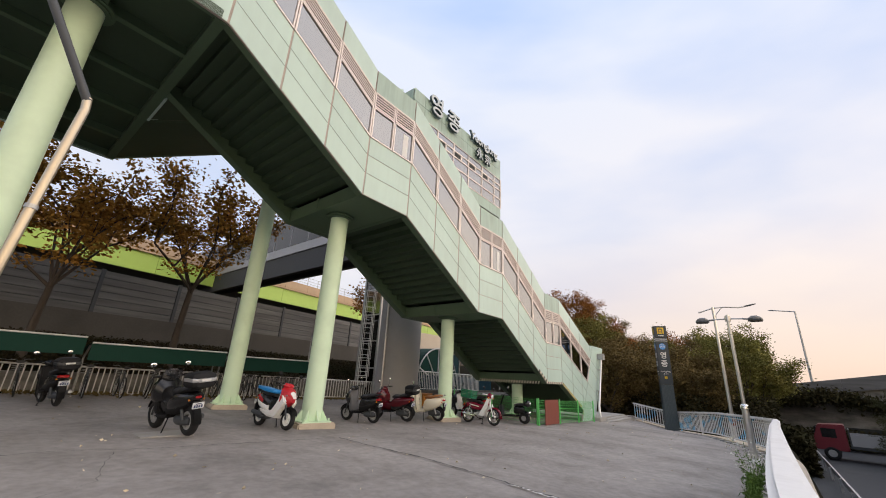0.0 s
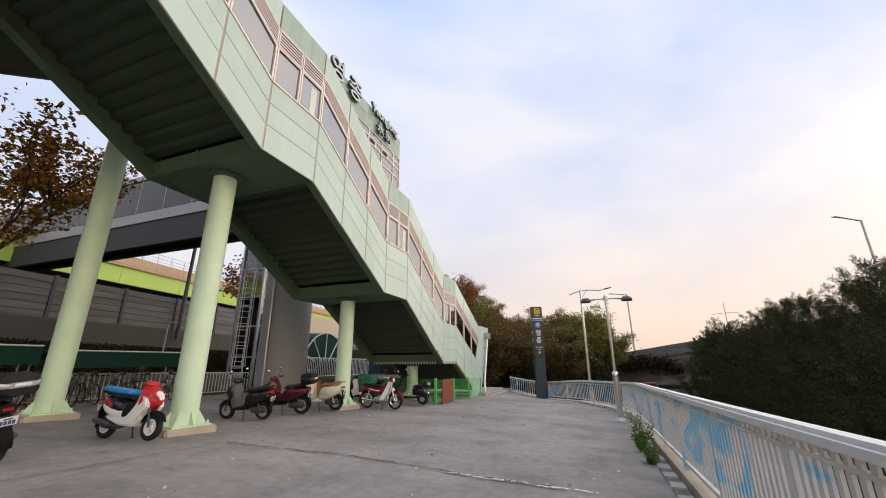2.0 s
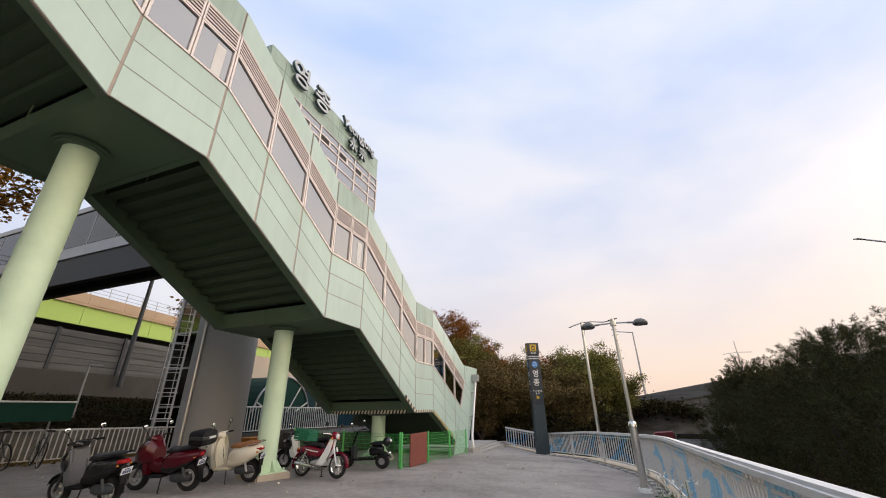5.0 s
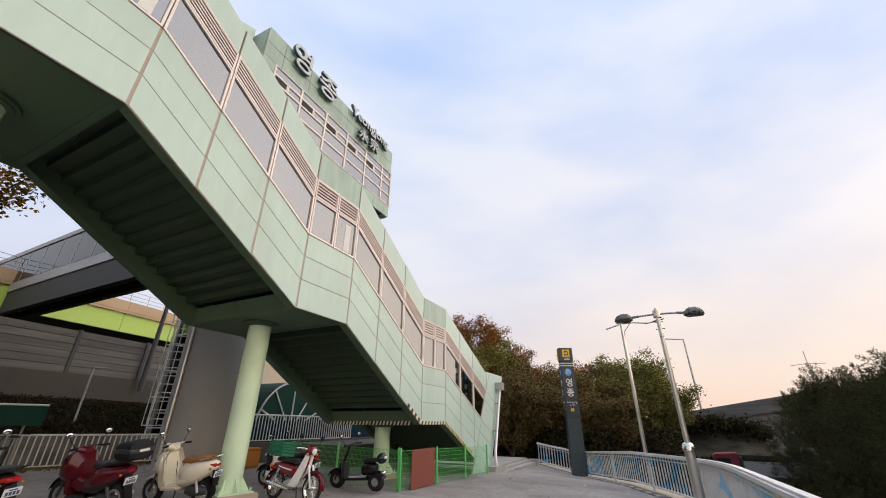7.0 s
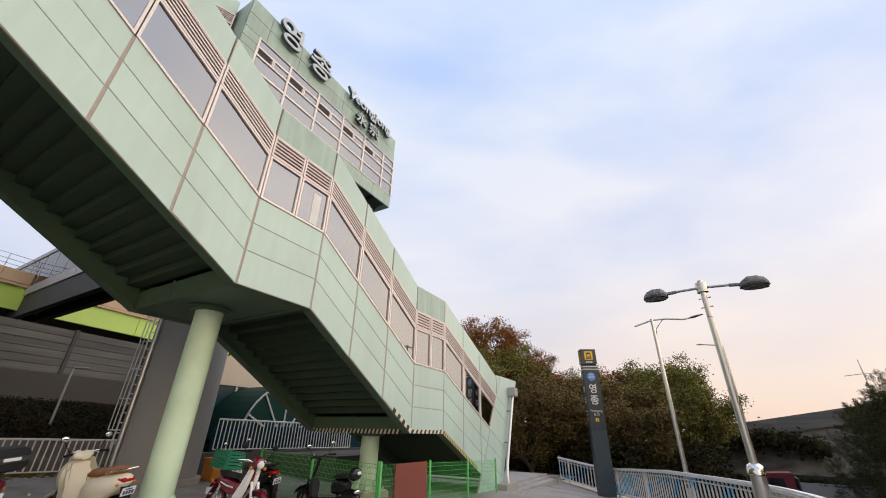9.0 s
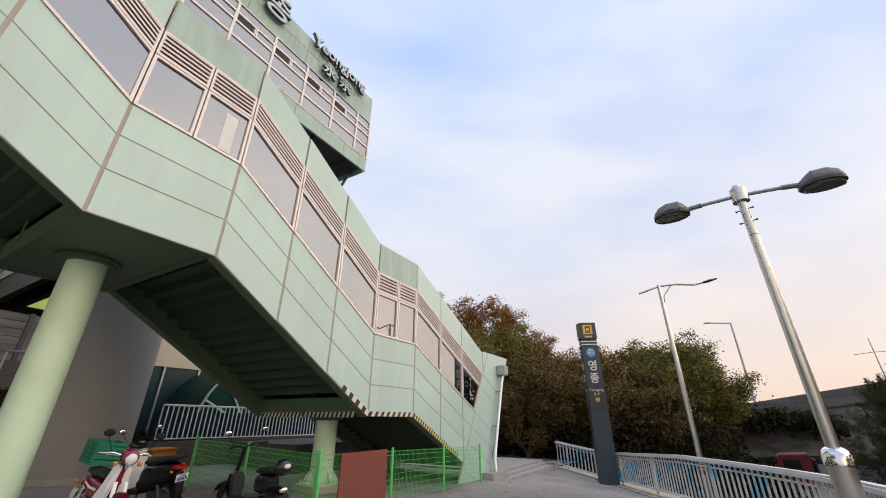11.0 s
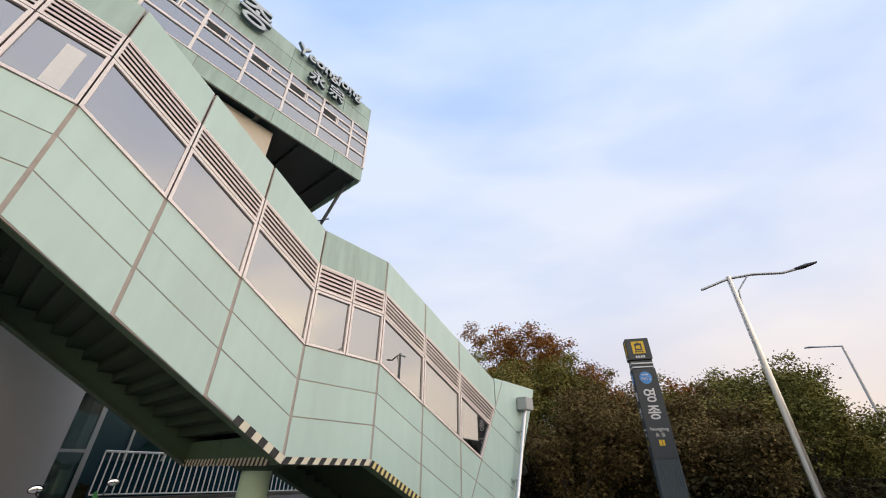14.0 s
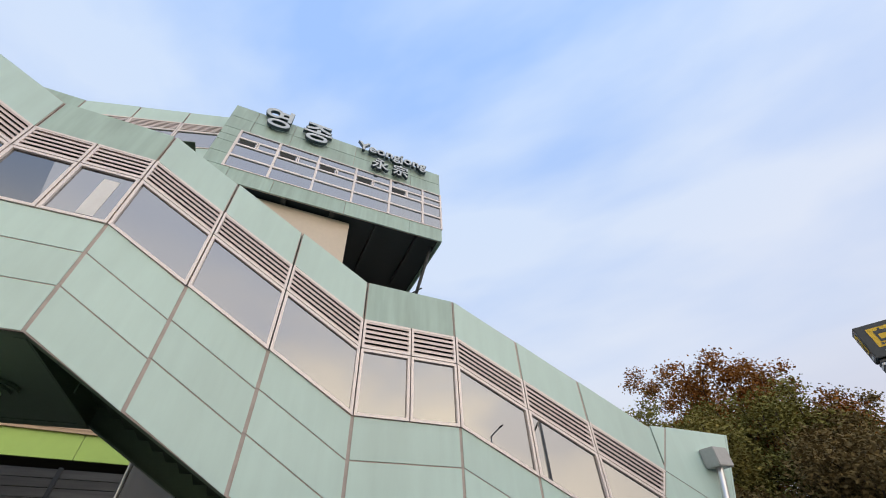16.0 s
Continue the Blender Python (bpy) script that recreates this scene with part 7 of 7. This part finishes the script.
def bicycle(u, v, heading, lean, mat, label):
    g = ground_z(u, v) + 0.012
    b = thing("bicycle", R @ pose(u, v, g, 0, 0, heading) @ pose(0, 0, 0, lean, 0, 0), label, "bicycle", "bicycles along the back fence")
    for x in (-0.52, 0.52):
        bm = bmesh.new()
        torus_y(bm, x, 0.32, 0.30, 0.02, 26, 6)
        w = part("wheel", bm, TYRE, b)
        bm = bmesh.new()
        for k in range(14):
            a = 2 * math.pi * k / 14
            tube(bm, [(x, 0.02 * (-1) ** k, 0.32), (x + 0.28 * math.cos(a), 0, 0.32 + 0.28 * math.sin(a))], 0.003, 3, False)
        ring_y(bm, x, 0.32, -0.01, 0.01, 0.285, 0.27, 24)
        part("spokes", bm, STEEL, w)
    bm = bmesh.new()
    for p, q in (((-0.52, 0.32), (-0.08, 0.28)), ((-0.52, 0.32), (-0.2, 0.78)), ((-0.08, 0.28), (-0.22, 0.86)), ((-0.08, 0.28), (0.36, 0.62)), ((-0.18, 0.72), (0.34, 0.74)), ((0.32, 0.84), (0.52, 0.32))):
        tube(bm, [(p[0], 0, p[1]), (q[0], 0, q[1])], 0.016, 8)
    part("frame", bm, mat, b, "", True)
    bm = bmesh.new()
    tube(bm, [(0.22, -0.28, 0.98), (0.34, -0.1, 0.98), (0.31, 0, 0.9), (0.34, 0.1, 0.98), (0.22, 0.28, 0.98)], 0.012, 8)
    part("handlebar", bm, CHROME, b, "", True)
    body_loft(b, "saddle", [(-0.06, 0.9, 0.03, 0.02), (-0.2, 0.91, 0.06, 0.03), (-0.34, 0.92, 0.1, 0.035)], VINYL)
    bm = bmesh.new()
    for k in range(5):
        z = 0.7 + 0.05 * k
        tube(bm, [(0.42, -0.14, z), (0.68, -0.14, z), (0.68, 0.14, z), (0.42, 0.14, z), (0.42, -0.14, z)], 0.006, 4)
    part("basket", bm, STEEL, b)
    bm = bmesh.new()
    tube(bm, [(-0.08, -0.1, 0.28), (-0.02, -0.1, 0.14)], 0.008, 5)
    tube(bm, [(-0.08, 0.1, 0.28), (-0.14, 0.1, 0.42)], 0.008, 5)
    ring_y(bm, -0.08, 0.28, -0.06, -0.05, 0.09, 0.06, 16)
    part("crank", bm, STEEL, b)
    return b


first = bicycle(0.6, 16.4, 84, 6, DARK_STEEL, "dark city bicycle with a basket leaning at the rack")
rng = random.Random(11)
for k in range(18):
    u = -2.6 + 0.78 * k + rng.uniform(-0.1, 0.1)
    if abs(u - 0.6) < 0.3:
        continue
    g = ground_z(u, 16.4) + 0.012
    copy_thing(first, R @ pose(u, 16.35 + rng.uniform(-0.15, 0.15), g, 0, 0, 84 + rng.uniform(-12, 12)) @ pose(0, 0, 0, rng.uniform(-8, 8), 0, 0))

crate2 = thing("grit_bin", R @ pose(16.5, 14.4, ground_z(16.5, 14.4)) @ Matrix.Diagonal((0.72, 0.8, 0.66, 1)), "orange plastic storage bin under the stair", "bin")
bm = bmesh.new()
loft(bm, [(-0.5, 0.45, 0.36, 0.44), (0.5, 0.45, 0.36, 0.44)], 20, 9)
part("body", bm, ORANGE_BIN, crate2, "", True)
bm = bmesh.new()
box(bm, -0.54, 0.54, -0.4, 0.4, 0.89, 0.97, 0.02)
part("lid", bm, ORANGE_BIN, crate2)


# ---- plants ----
def leaf_mesh(name, centres, size, mat, seed, flat=0.5, long=1.6):
    """Many small folded leaves, each its own little pair of faces."""
    rg = np.random.default_rng(seed)
    n = len(centres)
    c = np.asarray(centres, float)
    d = rg.normal(size=(n, 3))
    d[:, 2] *= flat
    d /= np.linalg.norm(d, axis=1)[:, None]
    e = rg.normal(size=(n, 3))
    e -= d * (e * d).sum(1)[:, None]
    e /= np.linalg.norm(e, axis=1)[:, None]
    nn = np.cross(d, e)
    s = size * rg.uniform(0.6, 1.4, n)[:, None]
    p0 = c - d * s * long / 2
    p1 = c + e * s / 2 + nn * s * 0.15
    p2 = c + d * s * long / 2
    p3 = c - e * s / 2 + nn * s * 0.15
    verts = np.stack([p0, p1, p2, p3], 1).reshape(-1, 3)
    i = np.arange(n) * 4
    faces = np.concatenate([np.stack([i, i + 1, i + 2], 1), np.stack([i, i + 2, i + 3], 1)])
    me = bpy.data.meshes.new(name)
    me.from_pydata(verts.tolist(), [], faces.tolist())
    me.materials.append(mat)
    return me


def tree(u, v, z, height, spread, mat, label, seed, leaves=5000, size=0.13, low=0.35, trunk=0.16, clump=0.42, dens=1.0, cat="tree"):
    rg = random.Random(seed)
    t = thing("tree", R @ pose(u, v, z, 0, 0, seed * 47 % 360), label, cat)
    bm = bmesh.new()
    fork = height * low
    top = Vector((rg.uniform(-0.2, 0.2), rg.uniform(-0.2, 0.2), fork))
    tube(bm, [(0, 0, -0.3), (0.03, 0, fork * 0.4), top], [trunk * 1.25, trunk, trunk * 0.8], 10)
    part("trunk", bm, BARK, t, "", True)
    ends = []
    bm = bmesh.new()

    def grow(p, d, ln, r, depth):
        q = p + d * ln * 0.5 + Vector((rg.uniform(-0.1, 0.1), rg.uniform(-0.1, 0.1), 0.05)) * ln
        e = q + (d + Vector((rg.uniform(-0.35, 0.35), rg.uniform(-0.35, 0.35), 0.15))).normalized() * ln * 0.5
        tube(bm, [p, q, e], [r, r * 0.8, r * 0.55], 6, False)
        ends.append((q, 0.6))
        ends.append((e, 1.0))
        if depth:
            for _ in range(3):
                nd = (d + Vector((rg.uniform(-0.9, 0.9), rg.uniform(-0.9, 0.9), rg.uniform(-0.25, 0.6)))).normalized()
                grow(e if rg.random() < 0.6 else q, nd, ln * rg.uniform(0.55, 0.8), r * 0.55, depth - 1)

    limb = (height - fork)
    for k in range(6):
        a = 2 * math.pi * k / 6 + rg.uniform(-0.4, 0.4)
        up = rg.uniform(0.45, 1.5)
        d = Vector((math.cos(a) * spread / limb * 1.6, math.sin(a) * spread / limb * 1.6, up)).normalized()
        grow(top + Vector((0, 0, rg.uniform(-0.3, 0.1))), d, limb * rg.uniform(0.36, 0.48), trunk * 0.5, 2)
    tagged(part("branchwork", bm, BARK, t), kind="stuff")
    rn = np.random.default_rng(seed)
    es = [e for e, w in ends if e.z > fork * 0.8]
    pick = rn.integers(0, len(es), leaves)
    base = np.array([tuple(e) for e in es])[pick]
    c = base + rn.normal(size=(leaves, 3)) * clump * np.array([1, 1, 0.7])
    crown = new("crown", leaf_mesh("crown", c, size, mat, seed))
    crown.parent = t
    return t


tree(6.2, 20.6, 1.2, 10.2, 3.3, LEAF_ORANGE, "autumn tree with orange-brown leaves on the bank", 3, 7600, 0.115, 0.36, 0.15, 0.30)
tree(1.6, 20.8, 1.3, 8.6, 2.6, LEAF_ORANGE, "autumn tree with orange-brown leaves on the bank", 5, 7600, 0.115, 0.34, 0.13, 0.28)
tree(-2.8, 21.5, 1.5, 9.3, 3.0, LEAF_ORANGE, "autumn tree with orange-brown leaves on the bank", 6, 7600, 0.115, 0.34, 0.14, 0.30)
tree(21.6, 24.0, 2.2, 6.8, 1.6, LEAF_RED, "thin tree with sparse red-brown leaves behind the ladder", 7, 1400, 0.15, 0.4, 0.10, 0.3)

WOODS = [
    (39.5, 15.4, 13.9, 3.2, LEAF_RED), (35.5, 18.0, 10.6, 3.2, LEAF_OLIVE), (37.0, 12.2, 9.8, 2.8, LEAF_OLIVE), (42.5, 12.4, 11.0, 3.0, LEAF_RED),
    (38.0, 9.2, 8.6, 2.6, LEAF_BROWN), (43.5, 8.6, 9.4, 2.8, LEAF_RED), (36.5, 6.6, 6.8, 2.3, LEAF_BROWN), (41.0, 5.6, 7.6, 2.4, LEAF_BROWN),
    (37.2, 3.4, 6.6, 2.0, LEAF_BROWN), (44.5, 2.6, 9.8, 2.8, LEAF_OLIVE), (40.5, 1.5, 9.2, 2.6, LEAF_OLIVE), (44.5, 0.6, 7.8, 2.4, LEAF_OLIVE),
    (33.6, 14.4, 9.0, 2.8, LEAF_OLIVE), (47.0, 16.0, 12.0, 3.4, LEAF_BROWN), (48.0, 10.0, 10.0, 3.0, LEAF_OLIVE), (34.6, 10.2, 6.4, 2.2, LEAF_BROWN),
]
for k, (u, v, h, sp, mat) in enumerate(WOODS):
    name = {LEAF_RED: "tall autumn tree with red-brown leaves", LEAF_OLIVE: "broad tree with olive-green and yellowing leaves", LEAF_BROWN: "dense brown-leaved tree at the edge of the wood"}[mat]
    tree(u, v, -1.9, h, sp, mat, name, 20 + k, 30000, 0.090, 0.22, 0.16, 0.31)

# undergrowth that closes the wood's foot
rn = np.random.default_rng(4)
n = 42000
c = np.stack([rn.uniform(33.5, 46, n), rn.uniform(-0.6, 20, n), -2.4 + 3.6 * rn.uniform(0, 1, n) ** 1.5], 1)
c[:, 0] = np.maximum(c[:, 0], 33.5 + 1.5 * np.sin(c[:, 1] * 0.9) + 1.5)
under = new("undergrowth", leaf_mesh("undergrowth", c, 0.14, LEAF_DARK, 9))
under.matrix_world = R
tagged(under, "dense brown undergrowth at the foot of the wood", "undergrowth", kind="stuff")


def needle_mesh(name, roots, ways, length, width, mat, seed):
    """Fine needles, each a narrow pair of faces that points along its way."""
    rg = np.random.default_rng(seed)
    n = len(roots)
    d = ways / np.linalg.norm(ways, axis=1)[:, None]
    e = np.cross(d, rg.normal(size=(n, 3)))
    e /= np.linalg.norm(e, axis=1)[:, None]
    ln = length * rg.uniform(0.6, 1.3, n)[:, None]
    verts = np.stack([roots, roots + d * ln * 0.45 + e * width, roots + d * ln, roots + d * ln * 0.45 - e * width], 1).reshape(-1, 3)
    i = np.arange(n) * 4
    faces = np.concatenate([np.stack([i, i + 1, i + 2], 1), np.stack([i, i + 2, i + 3], 1)])
    me = bpy.data.meshes.new(name)
    me.from_pydata(verts.tolist(), [], faces.tolist())
    me.materials.append(mat)
    return me


def conifer(u, v, height, spread, seed, shoots=560, each=100, width=0.012):
    rg = random.Random(seed)
    rn = np.random.default_rng(seed)
    t = thing("conifer_shrub", R @ pose(u, v, -3.3, 0, 0, seed * 31 % 360), "dense dark green conifer with upright shoots", "conifer", "dark conifers beyond the railing")
    bm = bmesh.new()
    tube(bm, [(0, 0, -0.2), (0.05, 0, height * 0.5), (0, 0.05, height * 0.85)], [0.2, 0.13, 0.03], 8)
    part("trunk", bm, BARK, t)
    roots, ways = [], []
    lumps = []
    for k in range(34):
        f = rg.random() ** 0.8
        a = rg.uniform(0, 2 * math.pi)
        rad = spread * math.sqrt(max(0.02, 1 - f ** 1.6)) * rg.uniform(0.78, 1.08)
        lumps.append((np.array([rad * math.cos(a), rad * math.sin(a), height * (0.05 + 0.9 * f)]), a, f, rg.uniform(0.38, 0.72)))
    for k in range(shoots):
        if k % 5 < 2:
            f = rg.random() ** 0.75
            a = rg.uniform(0, 2 * math.pi)
            rad = spread * math.sqrt(max(0.02, 1 - f ** 1.6)) * rg.uniform(0.35, 0.88)
            base = np.array([rad * math.cos(a), rad * math.sin(a), height * (0.05 + 0.9 * f)])
            axis = np.array([math.cos(a) * (1 - 0.6 * f), math.sin(a) * (1 - 0.6 * f), 0.35 + 0.9 * f])
        else:
            mid, a, f, big = lumps[k % len(lumps)]
            off = rn.normal(size=3)
            off /= np.linalg.norm(off)
            base = mid + off * big * np.array([1, 1, 0.8])
            axis = off * 0.9 + np.array([math.cos(a) * 0.5, math.sin(a) * 0.5, 0.35 + 0.5 * f])
        axis /= np.linalg.norm(axis)
        ln = rg.uniform(0.45, 0.85)
        q = rn.uniform(0, 1, each)
        side = rn.normal(size=(each, 3))
        roots.append(base + axis * ln * q[:, None] + side * 0.085 * (1.15 - q)[:, None])
        ways.append(axis * 0.75 + side * 0.62)
    crown = new("crown", needle_mesh("crown", np.concatenate(roots), np.concatenate(ways), 0.14, width, LEAF_PINE, seed))
    crown.parent = t
    return t


rg = random.Random(8)
for k in range(13):
    conifer(8.0 + k * 3.15 + rg.uniform(-0.6, 0.6), -9.7 + rg.uniform(-0.7, 0.6), min(8.9, 10.0 - 0.27 * k) + rg.uniform(-0.9, 0.4), 2.75 + rg.uniform(-0.3, 0.3), 60 + k)
for k in range(7):
    conifer(9 + k * 6.0, -13.6 + rg.uniform(-0.6, 0.5), 8.8 - 0.4 * k + rg.uniform(-0.5, 0.4), 3.1, 90 + k, 260, 70, 0.022)

# low growth on the bank
rn = np.random.default_rng(31)
n = 70000
c = np.stack([rn.uniform(-14, 30, n), rn.uniform(18.5, 29, n), np.zeros(n)], 1)
c[:, 2] = [ground_z(a, 18) + 0.55 + (b - 18.6) * 0.175 + 0.22 * rn.uniform(0, 1) ** 2 for a, b, _ in c]
cover = new("bank_cover", leaf_mesh("bank_cover", c, 0.075, SCRUB, 32, 0.8, 2.0))
cover.matrix_world = R
tagged(cover, "low dark ground cover on the bank below the noise wall", "ground cover", kind="stuff")

# brush in front of the overpass
rn = np.random.default_rng(41)
n = 7000
c = np.stack([rn.uniform(52.2, 54.4, n), rn.uniform(-8.5, 1.5, n), np.zeros(n)], 1)
c[:, 2] = 1.1 - 0.10 * c[:, 1] + rn.normal(size=n) * 0.35 - np.maximum(0, -4.5 - c[:, 1]) * 0.3
low = rn.uniform(0, 1, n) < 0.3
c[low, 2] = rn.uniform(-3.0, -1.4, int(low.sum()))
near = np.stack([rn.normal(35.2, 0.5, 4200), rn.uniform(-1.9, 0.2, 4200), rn.uniform(-3.2, -0.35, 4200)], 1)
near[:, 2] -= 0.5 * np.abs(near[:, 1] + 0.8) * (near[:, 2] > -1.2)
c = np.concatenate([c, near])
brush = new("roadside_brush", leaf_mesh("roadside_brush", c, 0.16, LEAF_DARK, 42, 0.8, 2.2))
brush.matrix_world = R
tagged(brush, "dark brown brush beside the road and below the overpass", "brush", kind="stuff")

# weeds at the foot of the railing
def weed(u, v, h, n, seed, flowers):
    rg = random.Random(seed)
    w = thing("weed", R @ pose(u, v, ground_z(u, v)), "green weed with pale flower heads growing from the kerb" if flowers else "tuft of green weed at the kerb", "weed")
    bm = bmesh.new()
    pts, heads = [], []
    for k in range(n):
        a, ln = rg.uniform(0, 6.28), h * rg.uniform(0.4, 1)
        tip = (math.cos(a) * ln * 0.35, math.sin(a) * ln * 0.35, ln)
        tube(bm, [(0, 0, 0), (tip[0] * 0.3, tip[1] * 0.3, ln * 0.5), tip], 0.004, 4, False)
        for j in range(22):
            f = rg.uniform(0.02, 0.8)
            pts.append((tip[0] * f + rg.gauss(0, 0.04), tip[1] * f + rg.gauss(0, 0.04), tip[2] * f + rg.gauss(0, 0.02)))
        for j in range(14):
            heads.append((tip[0] + rg.gauss(0, 0.07), tip[1] + rg.gauss(0, 0.07), tip[2] + rg.gauss(0, 0.06)))
    tagged(part("stem", bm, LEAF_WEED, w), kind="stuff")
    o = new("foliage", leaf_mesh("foliage", pts, 0.022, LEAF_WEED, seed, 0.8, 5.0))
    o.parent = w
    tagged(o, kind="stuff")
    if flowers:
        o = new("blossom", leaf_mesh("blossom", heads, 0.034, PETAL, seed + 1, 1, 1))
        o.parent = w
        tagged(o, kind="stuff")


weed(9.6, 0.40, 1.0, 9, 1, True)
weed(9.9, 0.44, 0.5, 16, 2, False)
weed(8.5, 0.42, 0.45, 14, 3, False)
weed(11.4, 0.36, 0.7, 6, 4, True)
weed(10.6, 0.40, 0.3, 12, 5, False)

# fallen leaves
rn = np.random.default_rng(12)
n = 420
c = np.stack([rn.uniform(-1, 24, n), rn.uniform(0.6, 17.5, n), np.zeros(n)], 1)
c[:, 2] = [ground_z(a, b) + 0.025 for a, b, _ in c]
litter = new("leaf_litter", leaf_mesh("leaf_litter", c, 0.04, DRY_LEAF, 13, 0.05, 1.5))
litter.matrix_world = R
tagged(litter, "scattered dry fallen leaves on the asphalt", "leaf litter", kind="stuff")
n = 5000
c = np.stack([rn.uniform(-4, 15, n), rn.normal(17.6, 0.35, n), np.zeros(n)], 1)
c[:, 2] = [ground_z(a, min(b, 18)) + 0.03 for a, b, _ in c]
litter = new("leaf_litter", leaf_mesh("leaf_litter", c, 0.07, LEAF_BROWN, 14, 0.2, 1.5))
litter.matrix_world = R
tagged(litter, "drift of brown leaves along the back fence", "leaf litter", kind="stuff")
